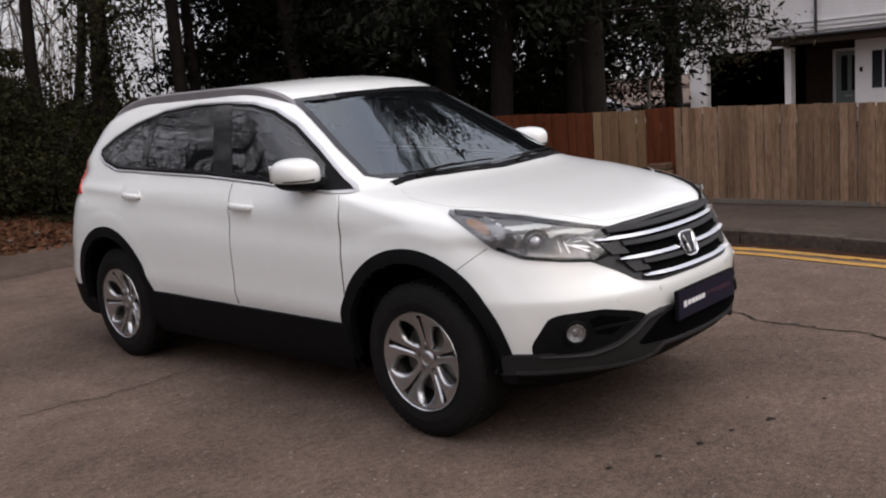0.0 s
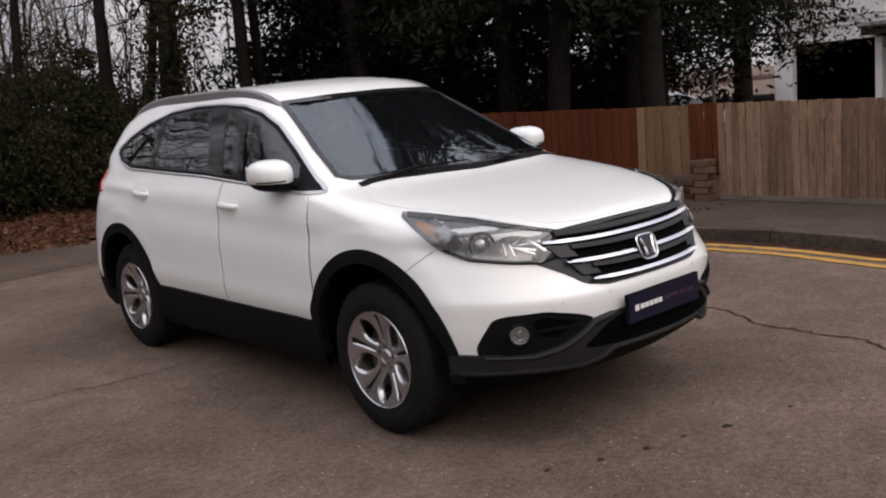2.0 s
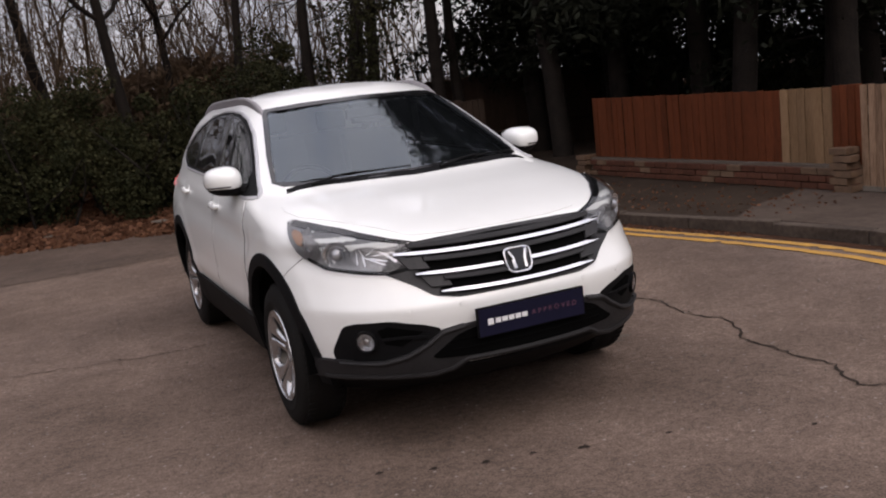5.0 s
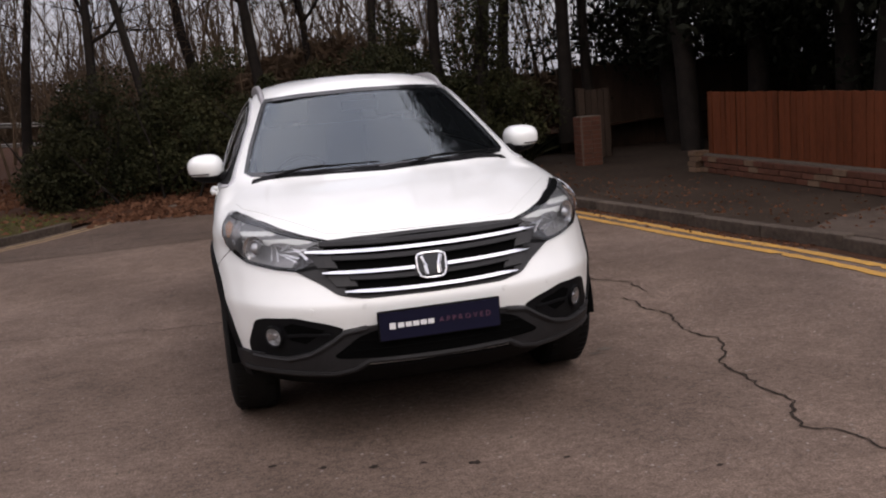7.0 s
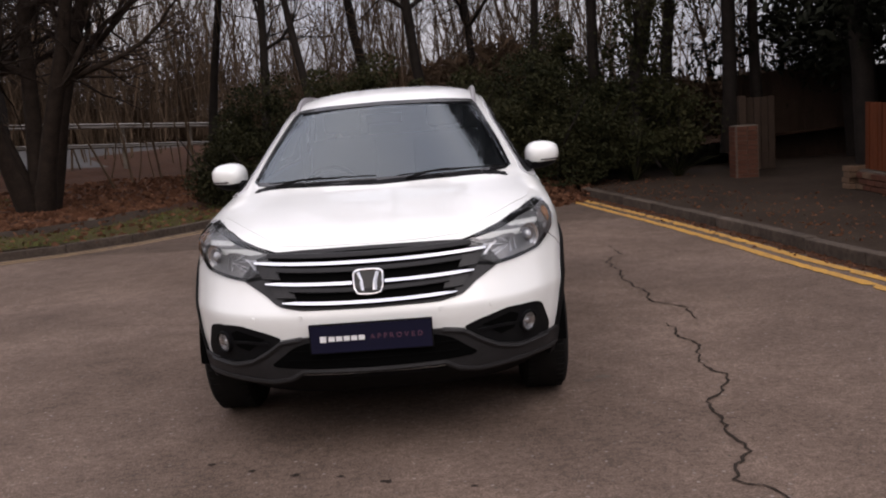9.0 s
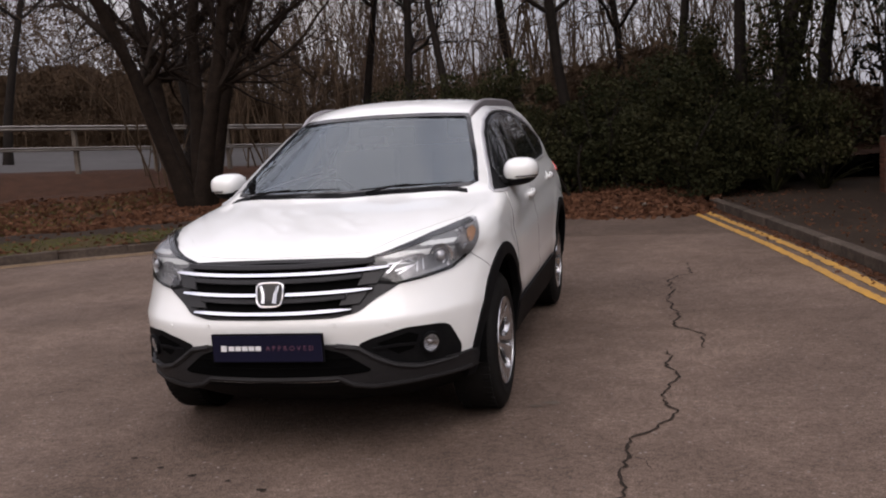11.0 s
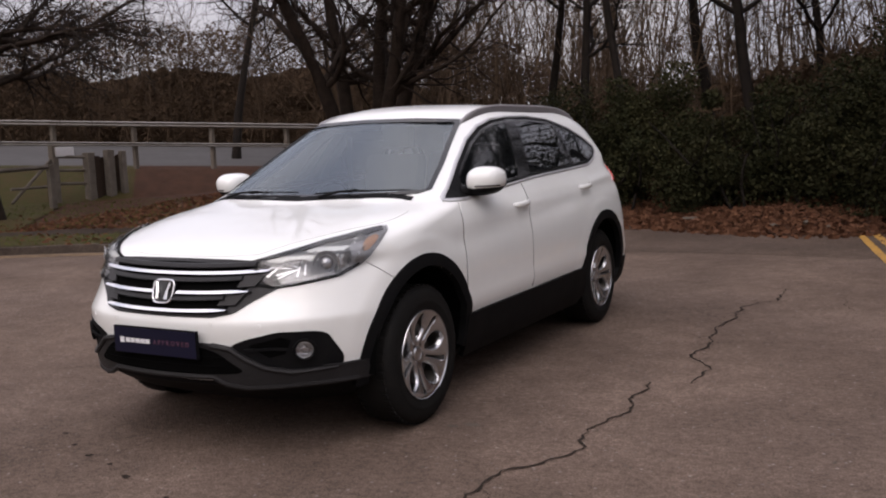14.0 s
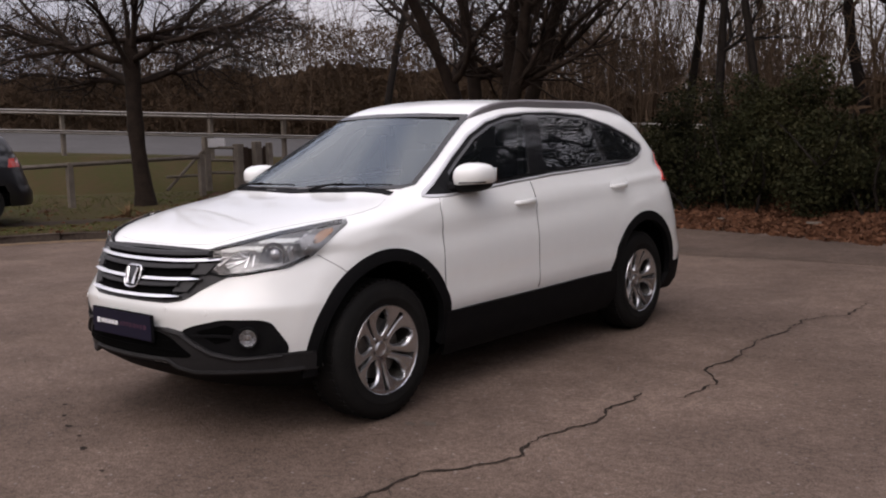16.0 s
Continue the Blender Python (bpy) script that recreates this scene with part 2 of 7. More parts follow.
M = dict(
    paint=material("white_paint", (0.785, 0.795, 0.775), 0.36, coat=1.0, second=(0.76, 0.77, 0.748), scale=1.1, coat_rough=0.03),
    cladding=material("grey_plastic", (0.015, 0.0145, 0.015), 0.55, second=(0.022, 0.021, 0.022), scale=12, bump=0.15, bump_scale=700, spec=0.2),
    black=material("black_trim", (0.005, 0.005, 0.006), 0.6, second=(0.009, 0.009, 0.009), scale=10, spec=0.06),
    gloss_black=material("gloss_black", (0.010, 0.010, 0.011), 0.08),
    # near-black for openings and recesses: their shade is put into the colour
    shade_black=material("painted_shade", (0.002, 0.002, 0.002), 0.9, spec=0.03),
    chrome=material("chrome", (0.78, 0.78, 0.80), 0.12, 1.0),
    satin=material("satin_metal", (0.50, 0.50, 0.51), 0.32, 1.0, second=(0.42, 0.42, 0.43), scale=9),
    alloy=material("alloy", (0.50, 0.50, 0.51), 0.20, 0.9, second=(0.43, 0.43, 0.44), scale=10),
    rail=material("roof_rail_grey", (0.30, 0.285, 0.29), 0.4, 0.5, second=(0.25, 0.235, 0.24), scale=8),
    rubber=material("rubber", (0.008, 0.008, 0.008), 0.74, second=(0.013, 0.012, 0.011), scale=14, spec=0.09),
    disc=material("brake_disc", (0.18, 0.17, 0.16), 0.45, 0.9, second=(0.10, 0.09, 0.08), scale=25),
    windscreen=glass_material("windscreen_glass", (0.50, 0.56, 0.56), 0.30, ior=1.9, sheen=(0.86, 0.95, 1.0)),
    privacy=glass_material("tinted_glass", (0.10, 0.11, 0.12), 0.55, ior=1.85),
    sideglass=glass_material("side_glass", (0.36, 0.40, 0.40), 0.40, ior=1.75),
    lens=glass_material("lamp_lens", (0.92, 0.93, 0.94), 0.02),
    reflector=material("lamp_reflector", (0.80, 0.80, 0.81), 0.22, 0.75, second=(0.50, 0.50, 0.51), scale=34),
    lamp_grey=material("lamp_grey", (0.018, 0.018, 0.019), 0.45, second=(0.026, 0.025, 0.026), scale=12, spec=0.25),
    lamp_pale=material("lamp_frost", (0.20, 0.195, 0.195), 0.25, 0.4, second=(0.48, 0.47, 0.47), scale=36),
    lamp_inner=material("lamp_inner", (0.15, 0.15, 0.152), 0.35, 0.3, second=(0.22, 0.22, 0.222), scale=14),
    amber=material("amber_lens", (0.47, 0.26, 0.15), 0.2, second=(0.40, 0.25, 0.17), scale=30, coat=1),
    red=material("red_lens", (0.42, 0.03, 0.02), 0.15, second=(0.34, 0.02, 0.015), scale=30, coat=1),
    plate=material("plate_blue", (0.0035, 0.004, 0.017), 0.4, second=(0.005, 0.0055, 0.022), scale=10, spec=0.3),
    white=material("white_print", (0.75, 0.75, 0.76), 0.5),
    pinkprint=material("pink_print", (0.11, 0.045, 0.07), 0.5),
    seat=material("seat_cloth", (0.10, 0.10, 0.105), 0.9, second=(0.13, 0.13, 0.13), scale=30),
    headlining=material("pale_lining", (0.42, 0.41, 0.39), 0.9, second=(0.38, 0.37, 0.35), scale=12),
    asphalt=worn_asphalt(),
    # the same tarmac toned down, partly for the shade under the trees
    old_shaded_asphalt=worn_asphalt("old_shaded_asphalt", 0.74),
    # worn tarmac, its colour lowered to carry the shade of overhanging trees
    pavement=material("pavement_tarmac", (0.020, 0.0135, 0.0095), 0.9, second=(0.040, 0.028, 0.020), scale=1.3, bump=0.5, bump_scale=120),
    kerb=material("kerb_concrete", (0.092, 0.072, 0.058), 0.9, second=(0.040, 0.031, 0.025), scale=2.6, bump=0.5, bump_scale=60, vary=0.25),
    yellow=material("yellow_line_paint", (0.50, 0.27, 0.055), 0.75, second=(0.30, 0.175, 0.065), scale=5, bump=0.4, bump_scale=120),
    crack=material("crack_shadow", (0.018, 0.014, 0.011), 1.0, second=(0.034, 0.026, 0.021), scale=20),
    grass=material("verge_grass", (0.036, 0.037, 0.010), 0.95, second=(0.056, 0.036, 0.017), scale=0.7, bump=0.8, bump_scale=60),
    blade=material("grass_blade", (0.055, 0.078, 0.014), 0.8, second=(0.085, 0.085, 0.025), scale=3, vary=0.35),
    soil=material("leaf_soil", (0.032, 0.016, 0.010), 0.95, second=(0.062, 0.029, 0.017), scale=3.5, bump=0.9, bump_scale=45),
    litter=material("dead_leaf", (0.080, 0.036, 0.021), 0.9, second=(0.145, 0.070, 0.040), scale=6, vary=0.6),
    # ivy and conifer colours lie below real foliage, with dense shade mixed in
    ivy=material("ivy_leaf", (0.012, 0.015, 0.006), 0.8, second=(0.034, 0.031, 0.013), scale=1.4, vary=0.6, spec=0.2),
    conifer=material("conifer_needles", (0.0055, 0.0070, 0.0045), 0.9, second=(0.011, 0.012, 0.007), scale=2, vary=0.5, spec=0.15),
    scrub=material("winter_scrub", (0.058, 0.037, 0.023), 0.95, second=(0.084, 0.055, 0.034), scale=0.5, vary=0.2, spec=0.1),
    bark=material("bark", (0.034, 0.024, 0.018), 0.95, second=(0.014, 0.010, 0.008), scale=6, bump=1.0, bump_scale=28),
    darkbark=material("dark_bark", (0.024, 0.019, 0.016), 0.95, second=(0.012, 0.010, 0.009), scale=5, bump=0.9, bump_scale=30),
    twig=material("twigs", (0.062, 0.041, 0.027), 0.95, second=(0.095, 0.066, 0.043), scale=0.7, vary=0.4),
    board=material("weathered_board", (0.27, 0.175, 0.115), 0.85, second=(0.115, 0.070, 0.044), scale=9, bump=0.4, bump_scale=60, vary=0.55, grain=0.12),
    redboard=material("red_stained_board", (0.120, 0.034, 0.014), 0.8, second=(0.070, 0.021, 0.009), scale=9, bump=0.4, bump_scale=60, vary=0.35, grain=0.12),
    palewood=material("pale_new_board", (0.22, 0.138, 0.078), 0.85, second=(0.14, 0.084, 0.044), scale=9, bump=0.3, bump_scale=60, vary=0.3, grain=0.12),
    greywood=material("grey_timber", (0.17, 0.145, 0.12), 0.9, second=(0.10, 0.085, 0.07), scale=5, bump=0.5, bump_scale=50, vary=0.25),
    darkfence=material("dark_board", (0.045, 0.030, 0.022), 0.9, second=(0.028, 0.019, 0.014), scale=5, vary=0.3),
    brick=material("brown_brick", (0.108, 0.043, 0.027), 0.9, second=(0.062, 0.029, 0.020), scale=12, bump=0.4, bump_scale=90, vary=0.3),
    stone=material("buff_brick", (0.16, 0.10, 0.064), 0.9, second=(0.09, 0.058, 0.040), scale=12, bump=0.4, bump_scale=90, vary=0.3),
    mortar=material("mortar", (0.12, 0.098, 0.080), 0.95, second=(0.08, 0.066, 0.055), scale=14, bump=0.4, bump_scale=100),
    render_white=material("white_render", (0.76, 0.74, 0.74), 0.85, second=(0.68, 0.66, 0.65), scale=1.5, bump=0.2, bump_scale=70),
    roof=material("roof_tile", (0.10, 0.065, 0.05), 0.85, second=(0.07, 0.048, 0.04), scale=5),
    pvc=material("white_frame", (0.70, 0.69, 0.68), 0.4, second=(0.64, 0.63, 0.62), scale=4),
    olive=material("olive_needles", (0.026, 0.023, 0.011), 0.9, second=(0.050, 0.040, 0.020), scale=2, vary=0.5, spec=0.15),
    shut=material("shut_line_grey", (0.16, 0.155, 0.15), 0.9, second=(0.12, 0.115, 0.11), scale=20, spec=0.1),
    projector=material("projector_glass", (0.42, 0.43, 0.45), 0.08, 0.4, second=(0.28, 0.29, 0.31), scale=40, coat=1),
    trimline=material("bright_window_trim", (0.50, 0.50, 0.51), 0.30, 0.55),
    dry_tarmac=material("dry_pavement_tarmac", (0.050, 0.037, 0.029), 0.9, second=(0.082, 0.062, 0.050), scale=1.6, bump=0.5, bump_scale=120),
    faded_yellow=material("faded_line_paint", (0.30, 0.205, 0.11), 0.8, second=(0.20, 0.14, 0.085), scale=5, bump=0.4, bump_scale=120),
    sage=material("sage_door_paint", (0.22, 0.26, 0.25), 0.45, second=(0.19, 0.225, 0.215), scale=5),
    housepane=material("window_pane", (0.02, 0.022, 0.026), 0.05, second=(0.03, 0.03, 0.034), scale=2),
    steel=material("galvanised_steel", (0.23, 0.21, 0.19), 0.6, 0.3, second=(0.13, 0.115, 0.10), scale=3, bump=0.1),
    road_far=material("far_road", (0.078, 0.074, 0.073), 0.85, second=(0.058, 0.055, 0.054), scale=0.6),
    silver=material("silver_paint", (0.36, 0.37, 0.39), 0.3, 0.5, second=(0.32, 0.33, 0.35), scale=4, coat=0.8),
    darkpaint=material("dark_car_paint", (0.006, 0.006, 0.008), 0.3, 0.0, second=(0.009, 0.009, 0.011), scale=4, coat=0.4),
)


# ---- building helpers ----
def link(name, bm, mat, parent=None, label="", smooth=False, angle=0.6):
    me = bpy.data.meshes.new(name)
    if smooth:
        for f in bm.faces:
            f.smooth = True
        for e in bm.edges:
            if len(e.link_faces) == 2 and e.calc_face_angle(0) > angle:
                e.smooth = False
    bm.to_mesh(me)
    bm.free()
    me.materials.append(M[mat])
    ob = new(name, me)
    if parent:
        ob.parent = parent
    if label:
        ob["label"] = label
    return ob


def part(name, bm, mat, parent, label="", smooth=False, angle=0.6):
    return link(name, bm, mat, parent, label, smooth, angle)


def thing(name, label, category, m=Matrix(), group="", kind=""):
    ob = new(name)
    ob.matrix_world = m
    return tagged(ob, label, category, group, kind)


def from_arrays(name, verts, faces, mat, parent=None, smooth=False):
    me = bpy.data.meshes.new(name)
    me.from_pydata(verts, [], faces)
    me.materials.append(M[mat])
    if smooth:
        me.polygons.foreach_set("use_smooth", [True] * len(me.polygons))
    me.update()
    ob = new(name, me)
    if parent:
        ob.parent = parent
    return ob


def add_box(bm, x0, x1, y0, y1, z0, z1, bevel=0.0, m=None):
    r = bmesh.ops.create_cube(bm, size=1.0)
    vs = r["verts"]
    bmesh.ops.transform(bm, verts=vs, matrix=Matrix.LocRotScale(((x0 + x1) / 2, (y0 + y1) / 2, (z0 + z1) / 2), None, (x1 - x0, y1 - y0, z1 - z0)))
    if bevel:
        es = list({e for v in vs for e in v.link_edges})
        vs = list({v for f in bmesh.ops.bevel(bm, geom=es, offset=bevel, segments=2, affect="EDGES", profile=0.6)["faces"] for v in f.verts} | {v for v in vs if v.is_valid})
    if m is not None:
        bmesh.ops.transform(bm, verts=vs, matrix=m)
    return vs


def box(x0, x1, y0, y1, z0, z1, bevel=0.0, m=None):
    bm = bmesh.new()
    add_box(bm, x0, x1, y0, y1, z0, z1, bevel, m)
    return bm


def tube(points, radii, sides=8, closed=False):
    """A round bar along a line of points."""
    bm = bmesh.new()
    pts = [Vector(p) for p in points]
    if not hasattr(radii, "__len__"):
        radii = [radii] * len(pts)
    rings = []
    up = Vector((0, 0, 1))
    for i, p in enumerate(pts):
        if closed:
            d = (pts[(i + 1) % len(pts)] - pts[i - 1]).normalized()
        else:
            d = (pts[min(i + 1, len(pts) - 1)] - pts[max(i - 1, 0)]).normalized()
        a = d.cross(up if abs(d.z) < 0.95 else Vector((1, 0, 0))).normalized()
        b = a.cross(d)
        rings.append([bm.verts.new(p + radii[i] * (a * math.cos(k * math.tau / sides) + b * math.sin(k * math.tau / sides))) for k in range(sides)])
    n = len(rings)
    for i in range(n if closed else n - 1):
        r, s = rings[i], rings[(i + 1) % n]
        for k in range(sides):
            bm.faces.new((r[k], r[(k + 1) % sides], s[(k + 1) % sides], s[k]))
    if not closed:
        bm.faces.new(rings[0][::-1]), bm.faces.new(rings[-1])
    bmesh.ops.recalc_face_normals(bm, faces=bm.faces)
    return bm


def spin(profile, steps=32, axis="X", closed=False):
    """A turned shape: profile of (along axis, radius)."""
    bm = bmesh.new()
    rows = []
    for k in range(steps):
        a = k * math.tau / steps
        rows.append([bm.verts.new((h, r * math.cos(a), r * math.sin(a)) if axis == "X" else (r * math.cos(a), r * math.sin(a), h)) for h, r in profile])
    for k in range(steps):
        p, q = rows[k], rows[(k + 1) % steps]
        for i in range(len(profile) - (0 if closed else 1)):
            j = (i + 1) % len(profile)
            bm.faces.new((p[i], p[j], q[j], q[i]))
    bmesh.ops.remove_doubles(bm, verts=bm.verts, dist=1e-5)
    bmesh.ops.recalc_face_normals(bm, faces=bm.faces)
    return bm


def curve_at(table, t):
    """Smooth value at t from rows of (t, value...)."""
    if t <= table[0][0]:
        return np.array(table[0][1:], float)
    if t >= table[-1][0]:
        return np.array(table[-1][1:], float)
    i = next(k for k in range(len(table) - 1) if table[k + 1][0] >= t)
    a, b = table[i], table[i + 1]
    p, q = table[max(i - 1, 0)], table[min(i + 2, len(table) - 1)]
    h = b[0] - a[0]
    u = (t - a[0]) / h
    out = []
    for k in range(1, len(a)):
        d = (b[k] - a[k]) / h
        d0 = (a[k] - p[k]) / (a[0] - p[0]) if i > 0 else d
        d1 = (q[k] - b[k]) / (q[0] - b[0]) if i + 2 < len(table) else d
        m0 = 0 if d0 * d <= 0 else 2 * d0 * d / (d0 + d)
        m1 = 0 if d1 * d <= 0 else 2 * d1 * d / (d1 + d)
        out.append((2 * u**3 - 3 * u**2 + 1) * a[k] + (u**3 - 2 * u**2 + u) * h * m0 + (3 * u**2 - 2 * u**3) * b[k] + (u**3 - u**2) * h * m1)
    return np.array(out)


def smooth_line(points, step=0.3):
    """Points along a smooth line through the given ones."""
    pts = [np.array(p, float) for p in points]
    out = []
    for i in range(len(pts) - 1):
        p0, p1, p2, p3 = pts[max(i - 1, 0)], pts[i], pts[i + 1], pts[min(i + 2, len(pts) - 1)]
        n = max(1, int(np.linalg.norm(p2 - p1) / step))
        for k in range(n):
            u = k / n
            out.append(0.5 * (2 * p1 + (p2 - p0) * u + (2 * p0 - 5 * p1 + 4 * p2 - p3) * u * u + (3 * p1 - p0 - 3 * p2 + p3) * u**3))
    out.append(pts[-1])
    return out


# ---- the car: body as level contours, front to -y ----
# height: front middle y, depth of the front curve, its squareness, half width, rear y, depth of the rear curve
CONTOURS = [
    (0.2, -2.08, 0.55, 2.6, 0.8, 2.16, 0.4),
    (0.28, -2.185, 0.66, 2.4, 0.85, 2.24, 0.45),
    (0.38, -2.215, 0.69, 2.5, 0.875, 2.27, 0.5),
    (0.5, -2.208, 0.7, 2.85, 0.895, 2.27, 0.5),
    (0.585, -2.215, 0.72, 2.9, 0.903, 2.23, 0.5),
    (0.62, -2.212, 0.72, 2.9, 0.906, 2.21, 0.5),
    (0.645, -2.196, 0.72, 2.9, 0.908, 2.20, 0.5),
    (0.7, -2.158, 0.72, 2.9, 0.91, 2.19, 0.5),
    (0.78, -2.115, 0.72, 2.9, 0.91, 2.16, 0.5),
    (0.84, -2.07, 0.7, 3, 0.905, 2.14, 0.5),
    (0.88, -2.03, 0.66, 3.7, 0.9, 2.13, 0.5),
    (0.915, -1.95, 0.6, 4.6, 0.895, 2.12, 0.5),
    (0.95, -1.825, 0.56, 5.4, 0.89, 2.11, 0.5),
    (0.985, -1.665, 0.55, 5.9, 0.882, 2.1, 0.5),
    (1.02, -1.49, 0.55, 6.2, 0.87, 2.09, 0.5),
    (1.05, -1.32, 0.55, 5.5, 0.858, 2.08, 0.5),
    (1.075, -1.2, 0.55, 5, 0.845, 2.07, 0.5),
    (1.1, -1.14, 0.54, 4.4, 0.832, 2.06, 0.5),
    (1.15, -1.06, 0.54, 4, 0.81, 2.03, 0.5),
    (1.25, -0.9, 0.56, 3.8, 0.765, 1.985, 0.40),
    (1.35, -0.74, 0.58, 3.6, 0.715, 1.945, 0.42),
    (1.45, -0.575, 0.6, 3.4, 0.66, 1.895, 0.46),
    (1.51, -0.475, 0.62, 3.2, 0.615, 1.82, 0.50),
    (1.545, -0.41, 0.64, 3, 0.588, 1.71, 0.56),
    (1.575, -0.335, 0.66, 2.8, 0.545, 1.53, 0.64),
    (1.6, -0.22, 0.66, 2.6, 0.47, 1.28, 0.75),
    (1.618, -0.08, 0.6, 2.3, 0.35, 0.97, 0.65),
    (1.627, 0.12, 0.32, 2, 0.16, 0.72, 0.32),
]


def body_ring(z):
    yf, d, p, w, yr, dr = curve_at(CONTOURS, z)
    half = []
    for k in range(44):
        a = (k / 44) ** 0.9 * math.pi / 2
        x = math.sin(a) ** (2 / p)
        half.append((w * x, yf + d * (1 - math.sqrt(max(0.0, 1 - x**p)))))
    y0, y1 = yf + d, yr - dr
    for k in range(84):
        half.append((w, y0 + (y1 - y0) * k / 84))
    for k in range(25):
        a = (1 - k / 24) * math.pi / 2
        x = math.sin(a) ** (2 / 2.6)
        half.append((w * x, yr - dr * (1 - math.sqrt(max(0.0, 1 - x**2.6)))))
    out = []
    for x, y in half:
        # the flanks narrow a little towards the ends, and wheel arches swell
        k = 1 - (0.015 if y < 0 else 0.055) * max(0.0, (abs(y - 0.1) - 0.9) / 1.2) ** 2
        # a soft crease runs along the doors, rising to the rear, and one above the sill
        if x > 0.6:
            k -= 0.009 * math.exp(-((z - 0.915 - 0.06 * y) / 0.055) ** 2) * (1 if -1.0 < y < 1.6 else 0.3)
            k += 0.006 * math.exp(-((z - 0.985 - 0.06 * y) / 0.030) ** 2) * (1 if -0.9 < y < 1.7 else 0.2)
            k += 0.012 * math.exp(-((z - 0.54 - 0.02 * y) / 0.040) ** 2) * (1 if abs(y) < 1.0 else 0.0)
        # a flat flare round each wheel arch
        if x > 0.5:
            r = min(math.hypot(y - a, z - 0.347) for a in (-1.33, 1.265))
            f = min(1.0, max(0.0, (0.60 - r) / 0.05))
            k += 0.005 * f * f * (3 - 2 * f)
        out.append((x * k, y, z))
    return out


def build_shell(fine=1):
    """The whole skin as level rings; a far car keeps every third point."""
    zs = []
    for i in range(len(CONTOURS) - 1):
        a, b = CONTOURS[i][0], CONTOURS[i + 1][0]
        run = abs(CONTOURS[i + 1][1] - CONTOURS[i][1]) + (b - a)
        n = max(2 if fine == 1 else 1, round(run / (0.024 * fine)))
        zs += [a + (b - a) * k / n for k in range(n)]
    zs.append(CONTOURS[-1][0])
    bm = bmesh.new()
    rows = []
    for z in zs:
        half = body_ring(z)
        half = half[:-1:fine] + half[-1:]
        full = half + [(-x, y, q) for x, y, q in half[-2:0:-1]]
        rows.append([bm.verts.new(p) for p in full])
    n = len(rows[0])
    for a, b in zip(rows, rows[1:]):
        for k in range(n):
            bm.faces.new((a[k], a[(k + 1) % n], b[(k + 1) % n], b[k]))
    bm.faces.new(rows[-1]), bm.faces.new(rows[0][::-1])
    bmesh.ops.recalc_face_normals(bm, faces=bm.faces)
    return bm


from mathutils.bvhtree import BVHTree
shell = build_shell()
SKIN = BVHTree.FromBMesh(shell)
SIDE, FRONT, TOP, BACK = "side", "front", "top", "back"


def onto(view, a, b, s=1):
    """The place on the body seen from a side (a, b = y, z), the front (x, z), above (x, y) or a corner (turn in degrees, then along, z)."""
    if view == SIDE:
        o, d = Vector((3 * s, a, b)), Vector((-s, 0, 0))
    elif view == FRONT:
        o, d = Vector((a * s, -5, b)), Vector((0, 1, 0))
    elif view == BACK:
        o, d = Vector((a * s, 5, b)), Vector((0, -1, 0))
    elif view == TOP:
        o, d = Vector((a * s, b, 4)), Vector((0, 0, -1))
    else:
        t = radians(view)
        o = Vector((s * (4 * math.sin(t) + a * math.cos(t)), -4 * math.cos(t) + a * math.sin(t), b))
        d = Vector((-s * math.sin(t), math.cos(t), 0))
    hit, normal, _, _ = SKIN.ray_cast(o, d)
    if hit is None:
        hit, normal, _, _ = SKIN.find_nearest(o + d * 3.5)
    if normal.dot(d) > 0:
        normal = -normal
    return hit, normal


def clipped(outline, step):
    """A flat polygon cut into a grid, so that it can follow a curved surface."""
    bm = bmesh.new()
    bm.faces.new([bm.verts.new((a, b, 0)) for a, b in outline])
    for axis in (0, 1):
        lo, hi = min(p[axis] for p in outline), max(p[axis] for p in outline)
        v = lo + step
        while v < hi - step * 0.3:
            no = (1, 0, 0) if axis == 0 else (0, 1, 0)
            bmesh.ops.bisect_plane(bm, geom=bm.verts[:] + bm.edges[:] + bm.faces[:], dist=1e-5, plane_co=(v, v, 0), plane_no=no)
            v += step
    return bm


def rounded(outline, r, n=3):
    """The outline with its corners cut round."""
    out = []
    m = len(outline)
    for i in range(m):
        p, c, q = (Vector(outline[(i + k) % m]) for k in (-1, 0, 1))
        u, v = p - c, q - c
        rr = min(r, u.length * 0.45, v.length * 0.45)
        a, b = c + u.normalized() * rr, c + v.normalized() * rr
        for k in range(n + 1):
            t = k / n
            w = a * (1 - t) ** 2 + c * 2 * t * (1 - t) + b * t * t
            out.append((w.x, w.y))
    return out


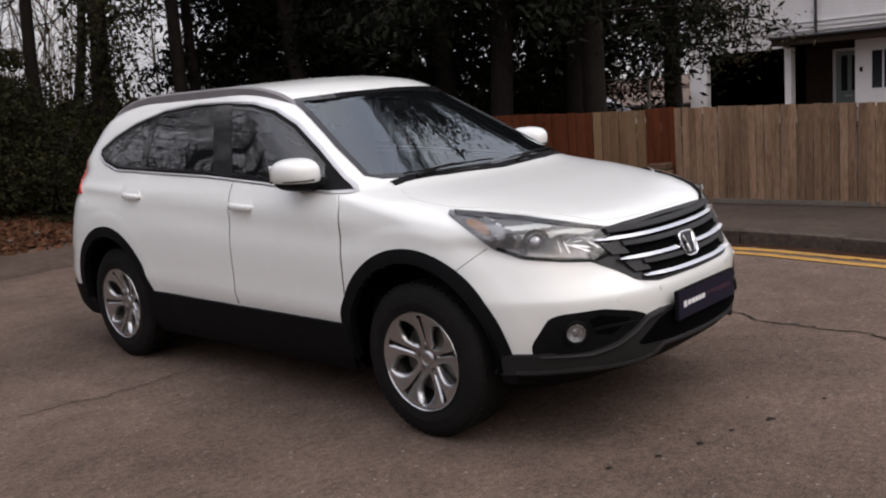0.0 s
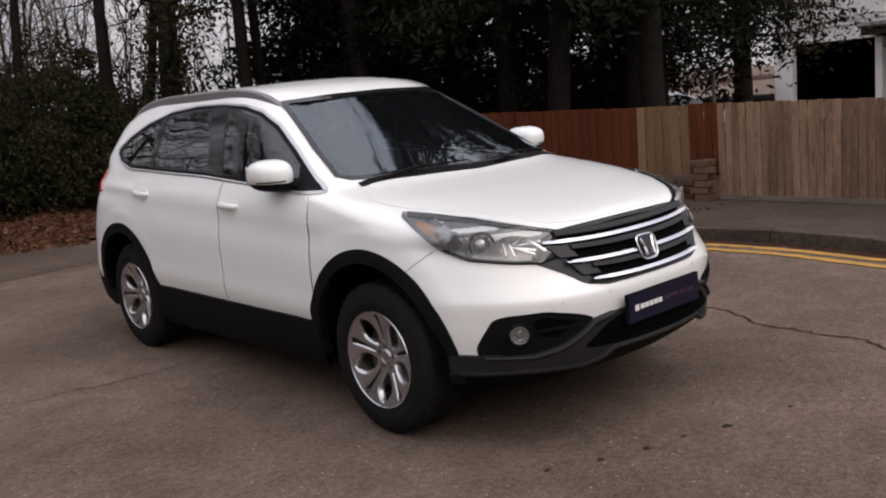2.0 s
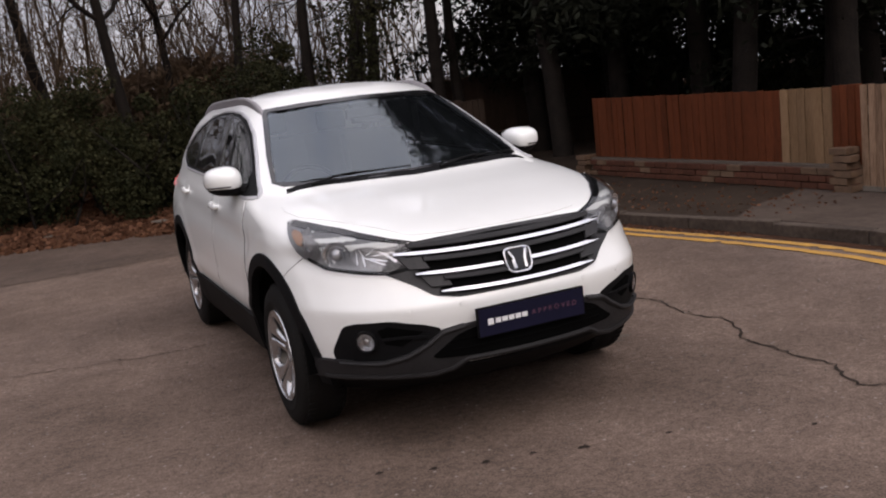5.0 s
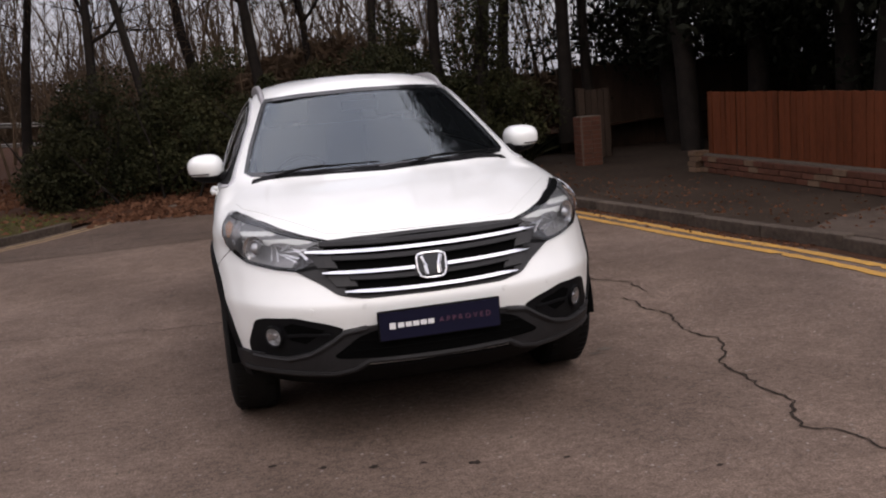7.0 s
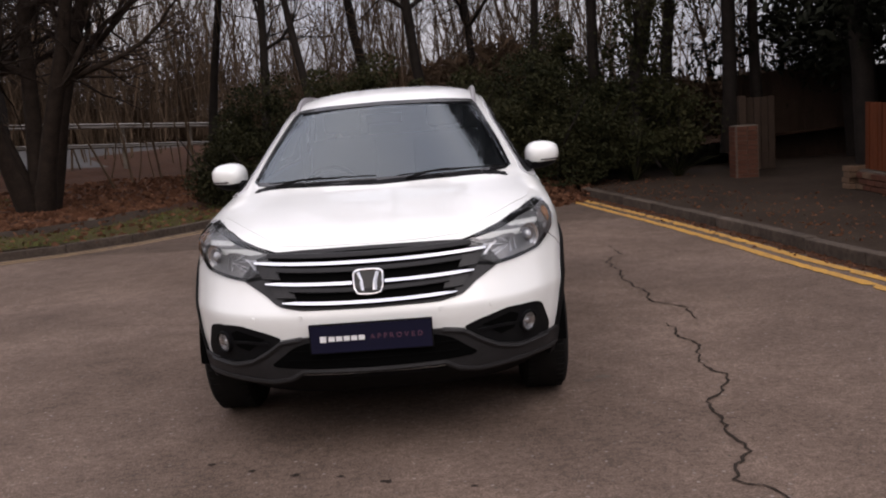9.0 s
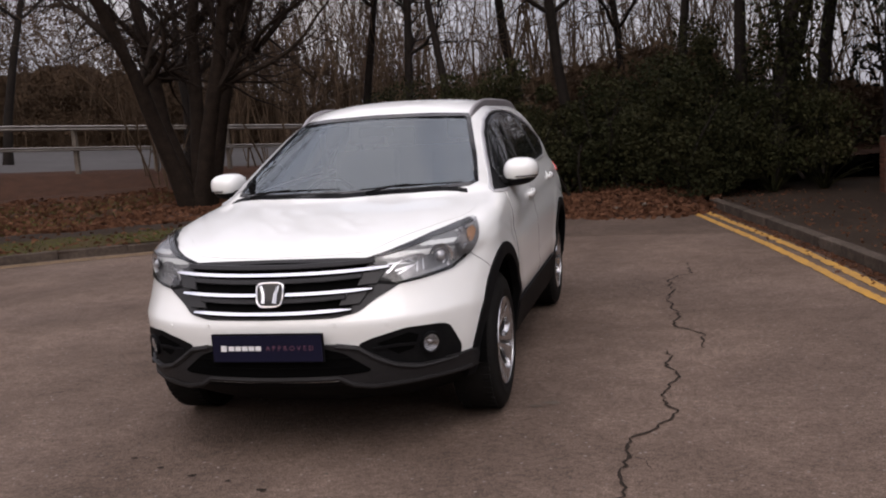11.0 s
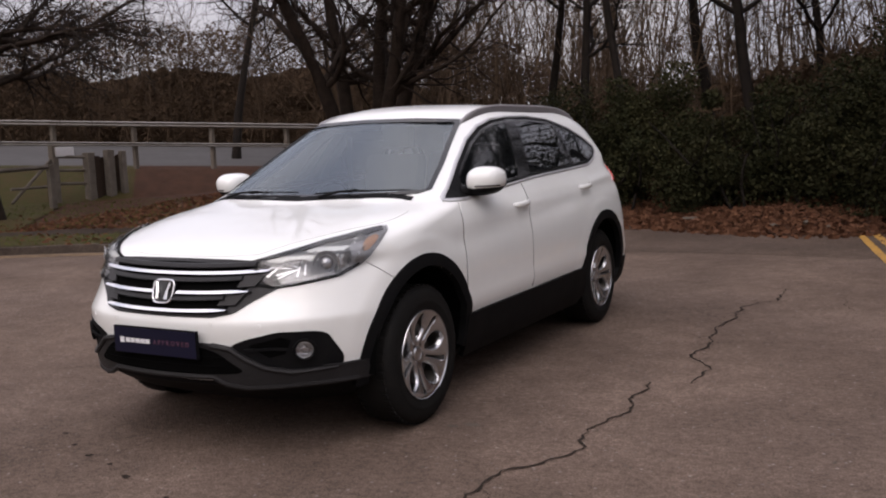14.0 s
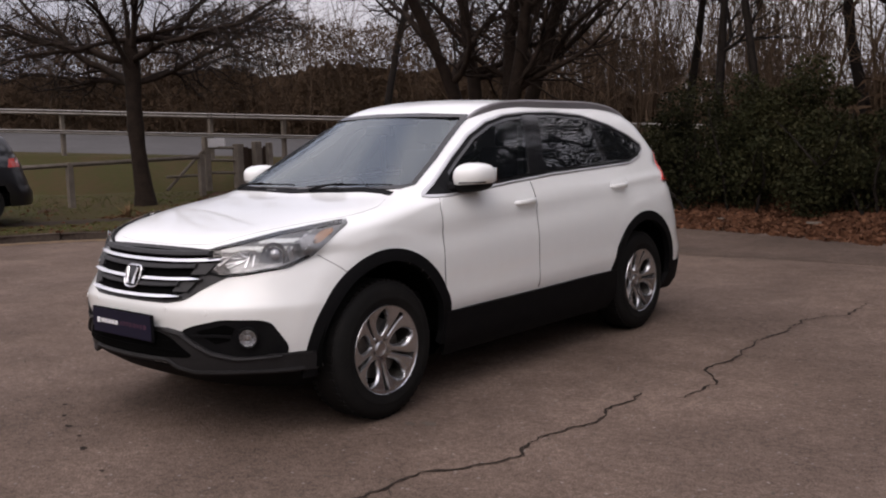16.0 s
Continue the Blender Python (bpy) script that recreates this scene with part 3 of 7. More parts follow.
def skin_panel(view, outline, lift, s=1, step=0.05, deep=0.02, bulge=0.0):
    """A panel of that outline lying lift above the body, its rim going deep inwards."""
    bm = clipped(outline, step)
    rim = [e for e in bm.edges if e.is_boundary]
    where = {}
    for v in bm.verts:
        p, nrm = onto(view, v.co.x, v.co.y, s)
        where[v] = (p, nrm)
    for v, (p, nrm) in where.items():
        v.co = p + nrm * lift
    if deep:
        r = bmesh.ops.extrude_edge_only(bm, edges=rim)
        moved = {}
        for e in [g for g in r["geom"] if isinstance(g, bmesh.types.BMVert)]:
            src = min((v for v in where), key=lambda v: (v.co - e.co).length_squared)
            moved[e] = where[src][1]
        for v, nrm in moved.items():
            v.co = v.co - nrm * deep
    bmesh.ops.recalc_face_normals(bm, faces=bm.faces)
    # faces look outwards
    bm.normal_update()
    if sum(v.normal.dot(nrm) for v, (p, nrm) in where.items()) < 0:
        bmesh.ops.reverse_faces(bm, faces=bm.faces)
    return bm


def evened(bm, times=14):
    """Smooths the inside of a panel, its rim staying where it is."""
    within = [v for v in bm.verts if not v.is_boundary]
    for _ in range(times):
        bmesh.ops.smooth_vert(bm, verts=within, factor=0.5, use_axis_x=True, use_axis_y=True, use_axis_z=True)
    return bm


def skin_strip(view, line, width, lift, s=1, deep=0.012, closed=False, crown=0.0):
    """A band along a line drawn on the body."""
    pts = [np.array(p, float) for p in line]
    n = len(pts)
    bm = bmesh.new()
    rows = []
    for i in range(n):
        t = pts[(i + 1) % n] - pts[i - 1] if closed else pts[min(i + 1, n - 1)] - pts[max(i - 1, 0)]
        t = t / (np.linalg.norm(t) + 1e-9)
        nn = np.array((-t[1], t[0]))
        w = width[i] if hasattr(width, "__len__") else width
        row = []
        for o, h in ((-0.5, -deep), (-0.5, lift), (0.0, lift + crown), (0.5, lift), (0.5, -deep)):
            q = pts[i] + nn * w * o
            p, nrm = onto(view, q[0], q[1], s)
            row.append(bm.verts.new(p + nrm * h))
        rows.append(row)
    for i in range(n if closed else n - 1):
        a, b = rows[i], rows[(i + 1) % n]
        for k in range(4):
            bm.faces.new((a[k], a[k + 1], b[k + 1], b[k]))
    bmesh.ops.recalc_face_normals(bm, faces=bm.faces)
    return bm


car = thing("car", "white family SUV parked on worn tarmac, clean and shut", "car", pose(-0.025, 0, 0.010, -0.15, 0, 0.75))


# ---- outlines of the car's openings and trim, for one flank ----
DLO = [(-0.96, 1.066), (-0.84, 1.122), (-0.61, 1.260), (-0.385, 1.384), (-0.19, 1.462), (0.0, 1.503), (0.25, 1.521), (0.55, 1.526), (0.87, 1.507),
       (1.15, 1.445), (1.36, 1.370), (1.49, 1.300), (1.485, 1.262), (1.40, 1.215), (1.22, 1.172), (0.76, 1.153), (0.22, 1.134), (-0.33, 1.098), (-0.80, 1.062)]
SCREEN_HALF = [(0.0, 1.098), (0.30, 1.098), (0.55, 1.102), (0.68, 1.108), (0.715, 1.125), (0.665, 1.26), (0.60, 1.40), (0.557, 1.488), (0.535, 1.508), (0.35, 1.521), (0.0, 1.528)]
SCREEN = SCREEN_HALF + [(-x, z) for x, z in SCREEN_HALF[-2:0:-1]]
LAMP = [(-0.995, 0.862), (-0.955, 0.880), (-0.80, 0.916), (-0.65, 0.948), (-0.50, 0.970), (-0.36, 0.987), (-0.345, 0.975), (-0.42, 0.905), (-0.50, 0.835), (-0.60, 0.793), (-0.78, 0.768), (-0.90, 0.757), (-0.965, 0.80)]
LAMP_VIEW = 40
GRILLE_HALF = [(0.0, 0.880), (0.30, 0.879), (0.43, 0.875), (0.515, 0.846), (0.575, 0.768), (0.53, 0.744), (0.46, 0.705), (0.40, 0.660), (0.30, 0.641), (0.0, 0.638)]
GRILLE = GRILLE_HALF + [(-x, z) for x, z in GRILLE_HALF[-2:0:-1]]
MESH_HALF = [(0.0, 0.866), (0.40, 0.860), (0.465, 0.825), (0.42, 0.745), (0.35, 0.665), (0.28, 0.652), (0.0, 0.648)]
FOG = [(0.39, 0.522), (0.46, 0.548), (0.59, 0.578), (0.715, 0.573), (0.75, 0.56), (0.785, 0.45), (0.775, 0.400), (0.62, 0.388), (0.52, 0.430), (0.44, 0.480)]
SKIRT_HALF = [(0.0, 0.530), (0.26, 0.530), (0.385, 0.520), (0.455, 0.475), (0.54, 0.425), (0.62, 0.402), (0.775, 0.408), (0.828, 0.410), (0.835, 0.325), (0.65, 0.332), (0.43, 0.326), (0.355, 0.346), (0.30, 0.374), (0.0, 0.372)]
SKIRT = SKIRT_HALF + [(-x, z) for x, z in SKIRT_HALF[-2:0:-1]]
INTAKE_HALF = [(0.0, 0.512), (0.27, 0.510), (0.335, 0.488), (0.44, 0.412), (0.42, 0.400), (0.31, 0.395), (0.0, 0.388)]
INTAKE = INTAKE_HALF + [(-x, z) for x, z in INTAKE_HALF[-2:0:-1]]
AXLES = (-1.33, 1.265)
HUB = 0.347


def inside(p, poly):
    x, y = p
    c = False
    for i in range(len(poly)):
        (x1, y1), (x2, y2) = poly[i - 1], poly[i]
        if (y1 > y) != (y2 > y) and x < (x2 - x1) * (y - y1) / (y2 - y1) + x1:
            c = not c
    return c


def inset(poly, d):
    """The outline moved inwards by d."""
    n = len(poly)
    area = sum(poly[i - 1][0] * poly[i][1] - poly[i][0] * poly[i - 1][1] for i in range(n))
    s = 1 if area > 0 else -1
    out = []
    for i in range(n):
        a, b, c = (Vector(poly[(i + k) % n]) for k in (-1, 0, 1))
        u, v = (b - a).normalized(), (c - b).normalized()
        m = (Vector((-u.y, u.x)) + Vector((-v.y, v.x))).normalized()
        k = max(0.5, m.dot(Vector((-u.y, u.x))))
        q = b + m * (s * d / k)
        out.append((q.x, q.y))
    return out


def dense(poly, step=0.03, closed=True):
    out = []
    n = len(poly)
    for i in range(n if closed else n - 1):
        a, b = np.array(poly[i]), np.array(poly[(i + 1) % n])
        k = max(1, int(np.linalg.norm(b - a) / step))
        out += [tuple(a + (b - a) * j / k) for j in range(k)]
    if not closed:
        out.append(tuple(poly[-1]))
    return out


def opened(bm, grow=0.0, arches=True):
    """Cuts the window openings and wheel arches out of a copy of the shell."""
    dlo, scr = inset(DLO, 0.014 - grow), inset(SCREEN, 0.014 - grow)
    gone = []
    for f in bm.faces:
        c = f.calc_center_median()
        if abs(c.x) > 0.45 and inside((c.y, c.z), dlo) and abs(f.normal.x) > 0.5:
            gone.append(f)
        elif f.normal.y < -0.2 and inside((c.x, c.z), scr) and c.y < -0.2:
            gone.append(f)
        elif arches and abs(c.x) > 0.45 and any((c.y - a) ** 2 + (c.z - HUB) ** 2 < 0.437**2 for a in AXLES):
            gone.append(f)
    bmesh.ops.delete(bm, geom=gone, context="FACES")
    return bm


body = opened(shell.copy())
under = body.copy()
bmesh.ops.delete(body, geom=[f for f in body.faces if f.calc_center_median().z < 0.355], context="FACES")
bmesh.ops.delete(under, geom=[f for f in under.faces if f.calc_center_median().z >= 0.355], context="FACES")
part("body", body, "paint", car, "glossy white painted shell", True, 0.9)
for v in under.verts:
    tuck = 1 - 0.5 * max(0.0, 0.345 - v.co.z)
    v.co.x, v.co.y = v.co.x * tuck, v.co.y * tuck
part("underbody", under, "black", car, "black underside")
lining = opened(shell.copy(), 0.006, False)
for v in lining.verts:
    v.co = Vector((v.co.x * 0.96, 0.45 + (v.co.y - 0.45) * 0.975, v.co.z - 0.03))
bmesh.ops.delete(lining, geom=[f for f in lining.faces if f.calc_center_median().z < 0.95 or f.calc_center_median().y < -1.05], context="FACES")
part("lining", lining, "headlining", car, "pale grey cabin lining")

# panels that stand a hair proud of the shell, with dark shut lines round them
HOOD_HALF = [(0.0, -2.015), (0.25, -2.008), (0.42, -1.975), (0.60, -1.735), (0.745, -1.50), (0.775, -1.36), (0.765, -1.24), (0.70, -1.13), (0.64, -1.085), (0.35, -1.15), (0.0, -1.165)]
HOOD = HOOD_HALF + [(-x, y) for x, y in HOOD_HALF[-2:0:-1]]
part("hood", skin_panel(TOP, rounded(HOOD, 0.03), 0.0025, 1, 0.04, 0.005), "paint", car, "white bonnet", True)
FRONT_DOOR = [(-0.905, 0.475), (-0.915, 0.70), (-0.895, 1.00), (-0.87, 1.052), (-0.33, 1.086), (-0.03, 1.108), (-0.06, 0.80), (-0.05, 0.475)]
REAR_DOOR = [(-0.042, 0.475), (-0.052, 0.80), (-0.022, 1.110), (0.22, 1.122), (0.76, 1.141), (1.08, 1.152), (1.10, 1.00), (0.97, 0.83), (0.86, 0.68), (0.80, 0.475)]
for s in (-1, 1):
    fd = part("front_door", skin_panel(SIDE, rounded(FRONT_DOOR, 0.03), 0.0035, s, 0.045, 0.006), "paint", car, smooth=True)
    rd = part("rear_door", skin_panel(SIDE, rounded(REAR_DOOR, 0.03), 0.0035, s, 0.045, 0.006), "paint", car, smooth=True)
    part("shut_line", skin_strip(SIDE, dense([(-0.912, 0.475), (-0.922, 0.70), (-0.902, 1.00), (-0.88, 1.05)], 0.04, False), 0.0022, 0.0042, s, 0.004), "shut", fd)
    part("shut_line", skin_strip(SIDE, dense([(-0.046, 0.475), (-0.056, 0.80), (-0.026, 1.10)], 0.04, False), 0.0022, 0.0042, s, 0.004), "shut", rd)
    for door, y, z in ((fd, -0.155, 0.990), (rd, 0.95, 1.028)):
        cup = [(y + 0.085 * math.cos(a), z + 0.012 + 0.030 * math.sin(a)) for a in np.linspace(0, math.tau, 20, endpoint=False)]
        p, nrm = onto(SIDE, y, z, s)
        bm = bmesh.new()
        rows = []
        for o, w, h in ((-0.105, 0.010, 0.004), (-0.085, 0.015, 0.028), (-0.04, 0.0165, 0.038), (0.04, 0.0175, 0.038), (0.08, 0.019, 0.030), (0.108, 0.014, 0.004)):
            ring = []
            for a in np.linspace(0, math.tau, 10, endpoint=False):
                ring.append(bm.verts.new((p.x + s * (h - 0.012 + 0.012 * math.cos(a)), y + o, z + 0.045 * o + w * math.sin(a))))
            rows.append(ring)
        for a, b in zip(rows, rows[1:]):
            for k in range(10):
                bm.faces.new((a[k], a[(k + 1) % 10], b[(k + 1) % 10], b[k]))
        bm.faces.new(rows[0]), bm.faces.new(rows[-1])
        bmesh.ops.recalc_face_normals(bm, faces=bm.faces)
        part("door_handle", bm, "paint", door, "white pull handle", True)
        part("handle_cup", skin_panel(SIDE, cup, 0.0042, s, 0.03, 0.004), "paint", door, smooth=True)

    # side windows, pillars and bright surround
    dlo = DLO
    quarter_y, quarter_top = 0.885, 0.925
    b0, b1, b2, b3 = -0.02, 0.20, 0.13, 0.33

    def cut(poly, lo=None, hi=None):
        """The part of the window band between two leaning lines (bottom y, top y)."""
        bm = bmesh.new()
        bm.faces.new([bm.verts.new((a, b, 0)) for a, b in poly])
        for line, sign in ((lo, 1), (hi, -1)):
            if line:
                d = Vector((line[1] - line[0], 0.40, 0))
                no = Vector((d.y, -d.x, 0)) * sign
                bmesh.ops.bisect_plane(bm, geom=bm.verts[:] + bm.edges[:] + bm.faces[:], plane_co=(line[0], 1.11, 0), plane_no=no, clear_inner=True)
        f = max(bm.faces, key=lambda q: q.calc_area())
        out = [(v.co.x, v.co.y) for v in f.verts]
        bm.free()
        return out

    inner = inset(dlo, 0.022)
    for name, lo, hi, mat, text, frame_w in (("front_window", None, (b0, b1), "sideglass", "clear front side glass", 0.012), ("rear_window", (b2, b3), (quarter_y, quarter_top), "privacy", "dark privacy glass", 0.012), ("quarter_window", (quarter_y + 0.045, quarter_top + 0.045), None, "privacy", "dark privacy glass", 0.010)):
        pane_outline = cut(inner, lo, hi)
        w = part(name, evened(skin_panel(SIDE, pane_outline, 0.001, s, 0.06, 0.0), 6), mat, car, text, True)
        part("seal", skin_strip(SIDE, dense(inset(pane_outline, frame_w * 0.45), 0.035), frame_w, 0.0028, s, 0.02, True), "gloss_black", w)
    for lo, hi in (((b0 - 0.012, b1 - 0.012), (b2 + 0.012, b3 + 0.012)), ((quarter_y - 0.004, quarter_top - 0.004), (quarter_y + 0.05, quarter_top + 0.05))):
        part("pillar_trim", skin_panel(SIDE, cut(inset(dlo, 0.016), lo, hi), 0.0045, s, 0.05, 0.02), "gloss_black", car, "gloss black pillar", True)
    part("window_seal", skin_strip(SIDE, dense(inset(dlo, 0.011), 0.03), 0.018, 0.0035, s, 0.02, True), "black", car, "black window seal")
    part("window_trim", skin_strip(SIDE, dense(dlo, 0.03), 0.013, 0.0065, s, 0.01, True, 0.003), "trimline", car, "chrome window surround", True)
    # black sail of the door mirror
    part("mirror_sail", skin_panel(SIDE, inset(cut(dlo, None, (-0.73, -0.50)), 0.012), 0.006, s, 0.05, 0.01), "black", fd)

    # flank cladding, wheel arch trims, inner arches
    part("sill_trim", skin_panel(SIDE, [(-0.905, 0.458), (0.0, 0.462), (0.86, 0.470), (0.90, 0.30), (0.86, 0.215), (-0.86, 0.215), (-0.90, 0.30)], 0.016, s, 0.06, 0.03), "black", car, "black plastic sill cladding", True)
    for y, a0, a1 in ((AXLES[0], -8, 188), (AXLES[1], -12, 188)):
        arc = [(y + 0.446 * math.cos(radians(a)), HUB + 0.446 * (1.03 if y > 0 else 1.03) * math.sin(radians(a))) for a in np.linspace(a0, a1, 44)]
        part("arch_trim", skin_strip(SIDE, arc, 0.062, 0.009, s, 0.03, False, 0.003), "black", car, "black wheel arch trim", True)
        bm = bmesh.new()
        rows = []
        for a in np.linspace(0, 182, 40):
            c, q = math.cos(radians(a)), math.sin(radians(a))
            rows.append([bm.verts.new((s * x, y + r * c, HUB + r * q)) for x, r in ((0.875, 0.432), (0.55, 0.432), (0.55, 0.05))])
        for u, v in zip(rows, rows[1:]):
            for k in range(2):
                bm.faces.new((u[k], u[k + 1], v[k + 1], v[k]))
        bmesh.ops.recalc_face_normals(bm, faces=bm.faces)
        # liner coloured near-black to hold the shade inside the arch
        part("arch_liner", bm, "shade_black", car)
    part("rear_valance", skin_panel(SIDE, [(1.715, 0.43), (1.90, 0.43), (2.10, 0.46), (2.18, 0.47), (2.20, 0.30), (2.08, 0.22), (1.60, 0.23), (1.69, 0.36)], 0.010, s, 0.06, 0.03), "black", car, "black lower rear bumper", True)

    # tail lamp up the rear pillar
    part("tail_lamp", skin_panel(SIDE, rounded([(1.60, 1.03), (1.80, 1.02), (1.97, 1.04), (1.95, 1.22), (1.86, 1.41), (1.79, 1.41), (1.79, 1.25), (1.73, 1.13)], 0.02), 0.012, s, 0.05, 0.02), "red", car, "red tail lamp", True)

    # roof rail, a solid fin along the roof edge
    line = smooth_line([(0.548, -0.28, 0.0), (0.552, -0.17, 0.022), (0.556, 0.05, 0.034), (0.560, 0.50, 0.040), (0.560, 1.0, 0.040), (0.556, 1.38, 0.032), (0.550, 1.60, 0.0)], 0.06)
    bm = bmesh.new()
    rows = []
    for x, y, z in line:
        p, nrm = onto(TOP, x, y, s)
        low, z = p.z - 0.02, p.z + z
        rows.append([bm.verts.new((s * (x + dx), y, zz)) for dx, zz in ((0.017, low - 0.01), (0.015, z - 0.010), (0.008, z), (-0.008, z), (-0.015, z - 0.010), (-0.018, low))])
    for a, b in zip(rows, rows[1:]):
        for k in range(5):
            bm.faces.new((a[k], a[k + 1], b[k + 1], b[k]))
    bm.faces.new(rows[0]), bm.faces.new(rows[-1])
    bmesh.ops.recalc_face_normals(bm, faces=bm.faces)
    part("roof_rail", bm, "rail", car, "grey roof rail", True, 0.5)

# back window, lid and number board at the tail
BACK_HALF = [(0.0, 1.16), (0.45, 1.165), (0.60, 1.20), (0.585, 1.32), (0.52, 1.44), (0.40, 1.475), (0.0, 1.485)]
LID_HALF = [(0.0, 0.60), (0.50, 0.60), (0.60, 0.66), (0.63, 0.90), (0.62, 1.12), (0.0, 1.12)]
bw = part("back_window", evened(skin_panel(BACK, BACK_HALF + [(-x, z) for x, z in BACK_HALF[-2:0:-1]], 0.003, 1, 0.08, 0.0), 8), "privacy", car, "dark privacy glass", True)
part("seal", skin_strip(BACK, dense(BACK_HALF + [(-x, z) for x, z in BACK_HALF[-2:0:-1]], 0.05), 0.016, 0.005, 1, 0.01, True), "gloss_black", bw)
lid = part("tailgate", skin_panel(BACK, rounded(LID_HALF + [(-x, z) for x, z in LID_HALF[-2:0:-1]], 0.04), 0.004, 1, 0.06, 0.008), "paint", car, "white tailgate", True)
part("handle_bar", skin_strip(BACK, dense([(-0.36, 1.04), (0.0, 1.045), (0.36, 1.04)], 0.06, False), 0.035, 0.016, 1, 0.0, False, 0.004), "chrome", lid, "chrome handle bar", True)

# windscreen with its black border, scuttle, wipers
ws = part("windscreen", evened(skin_panel(FRONT, SCREEN, 0.002, 1, 0.07, 0.0)), "windscreen", car, "clear windscreen mirroring sky and trees", True)
part("screen_border", skin_strip(FRONT, dense(inset(SCREEN, 0.009), 0.035), 0.018, 0.004, 1, 0.02, True), "gloss_black", ws)
part("screen_band", skin_strip(FRONT, dense([(-0.50, 1.498), (-0.3, 1.508), (0, 1.513), (0.3, 1.508), (0.50, 1.498)], 0.05, False), 0.014, 0.0042, 1, 0.004), "gloss_black", ws)
part("scuttle", skin_strip(TOP, dense([(-0.68, -1.06), (-0.40, -1.125), (0.0, -1.155), (0.40, -1.125), (0.68, -1.06)], 0.04, False), 0.045, 0.004, 1, 0.01), "black", car, "black plastic scuttle")


def screen_point(x, z, lift):
    p, nrm = onto(FRONT, x, z)
    return p + nrm * lift


for x0, x1, z1 in ((-0.60, -0.02, 1.116), (0.10, 0.64, 1.116)):
    wiper = part("wiper", tube([screen_point(x0 + (x1 - x0) * k / 10, 1.108 + (z1 - 1.108) * (k / 10) + 0.006 * math.sin(math.pi * k / 10), 0.018) for k in range(11)], [0.004] * 4 + [0.006] * 3 + [0.004] * 4, 6), "black", car, "black wiper blade")
    part("wiper_arm", tube([screen_point(x0 + 0.04, 1.096, 0.012), screen_point(x0 + 0.16, 1.106, 0.03), screen_point((x0 + x1) / 2, 1.118, 0.026)], [0.009, 0.007, 0.005], 6), "black", wiper)

# grille: dark frame, near-black sheet for the shaded mesh, three bright bars
grille = part("grille", skin_panel(FRONT, rounded(GRILLE, 0.02), 0.006, 1, 0.04, 0.03), "lamp_grey", car, "dark grey grille frame", True)
mesh_half = MESH_HALF
part("grille_mesh", skin_panel(FRONT, mesh_half + [(-x, z) for x, z in mesh_half[-2:0:-1]], 0.009, 1, 0.05, 0.0), "shade_black", grille, "near-black sheet for the grille mesh and its shade")


def grille_bar(line, width):
    """A bright bar with a blunt lower lip and a flat face that leans back."""
    bm = bmesh.new()
    rows = []
    for (x, z), w in zip(line, width):
        p, nrm = onto(FRONT, x, z)
        rows.append([bm.verts.new(p + Vector((0, -out, up * w))) for up, out in ((-0.5, 0.004), (-0.5, 0.034), (-0.30, 0.039), (0.42, 0.027), (0.5, 0.022), (0.5, 0.004))])
    for a, b in zip(rows, rows[1:]):
        for k in range(5):
            bm.faces.new((a[k], a[k + 1], b[k + 1], b[k]))
    bm.faces.new(rows[0]), bm.faces.new(rows[-1])
    bmesh.ops.recalc_face_normals(bm, faces=bm.faces)
    return bm


for z, w in ((0.856, 0.45), (0.798, 0.405), (0.718, 0.345)):
    xs = np.linspace(-w, w, 21)
    part("grille_slat", grille_bar([(x, z + 0.012 * (x / w) ** 2) for x in xs], [0.020] * 21), "cladding", grille, smooth=True)
for z, zs, w, gap in ((0.826, 0.014, 0.515, 0.0), (0.745, 0.012, 0.455, 0.07), (0.669, 0.011, 0.375, 0.0)):
    for side in ((-1, 1) if gap else (0,)):
        xs = np.linspace(gap, w, 12) * side if gap else np.linspace(-w, w, 25)
        line = [(x, z + zs * (x / w) ** 2) for x in xs]
        width = [0.009 + 0.008 * min(1.0, (w - abs(x)) / 0.08) for x in xs]
        part("grille_bar", grille_bar(line, width), "chrome", grille, "chrome grille bar", True, 0.5)
for s in (-1, 1):
    for z, x0, x1 in ((0.787, 0.385, 0.495), (0.709, 0.315, 0.430)):
        part("grille_cheek", skin_panel(FRONT, [(x0, z - 0.024), (x1 - 0.03, z - 0.020), (x1, z + 0.026), (x0 + 0.02, z + 0.024)], 0.018, s, 0.05, 0.01), "lamp_grey", grille)

# badge: a bright rounded frame with two leaning bars on black
by = onto(FRONT, 0, 0.748)[0].y - 0.045
frame_line = [(0.062 * math.copysign(abs(math.cos(a)) ** 0.45, math.cos(a)) * (1 + 0.10 * math.sin(a)), 0.748 + 0.050 * math.copysign(abs(math.sin(a)) ** 0.5, math.sin(a))) for a in np.linspace(0, math.tau, 36, endpoint=False)]
bm = bmesh.new()
bm.faces.new([bm.verts.new((x * 0.97, by + 0.03 - (z - 0.748) * -0.35, z)) for x, z in frame_line])
r = bmesh.ops.extrude_face_region(bm, geom=bm.faces[:])
bmesh.ops.translate(bm, verts=[g for g in r["geom"] if isinstance(g, bmesh.types.BMVert)], vec=(0, -0.022, 0))
bmesh.ops.recalc_face_normals(bm, faces=bm.faces)
badge = part("badge", bm, "gloss_black", grille, "chrome framed badge")
part("badge_frame", tube([(x, by + 0.006 + (z - 0.748) * 0.35, z) for x, z in frame_line], 0.0048, 8, True), "chrome", badge, smooth=True)
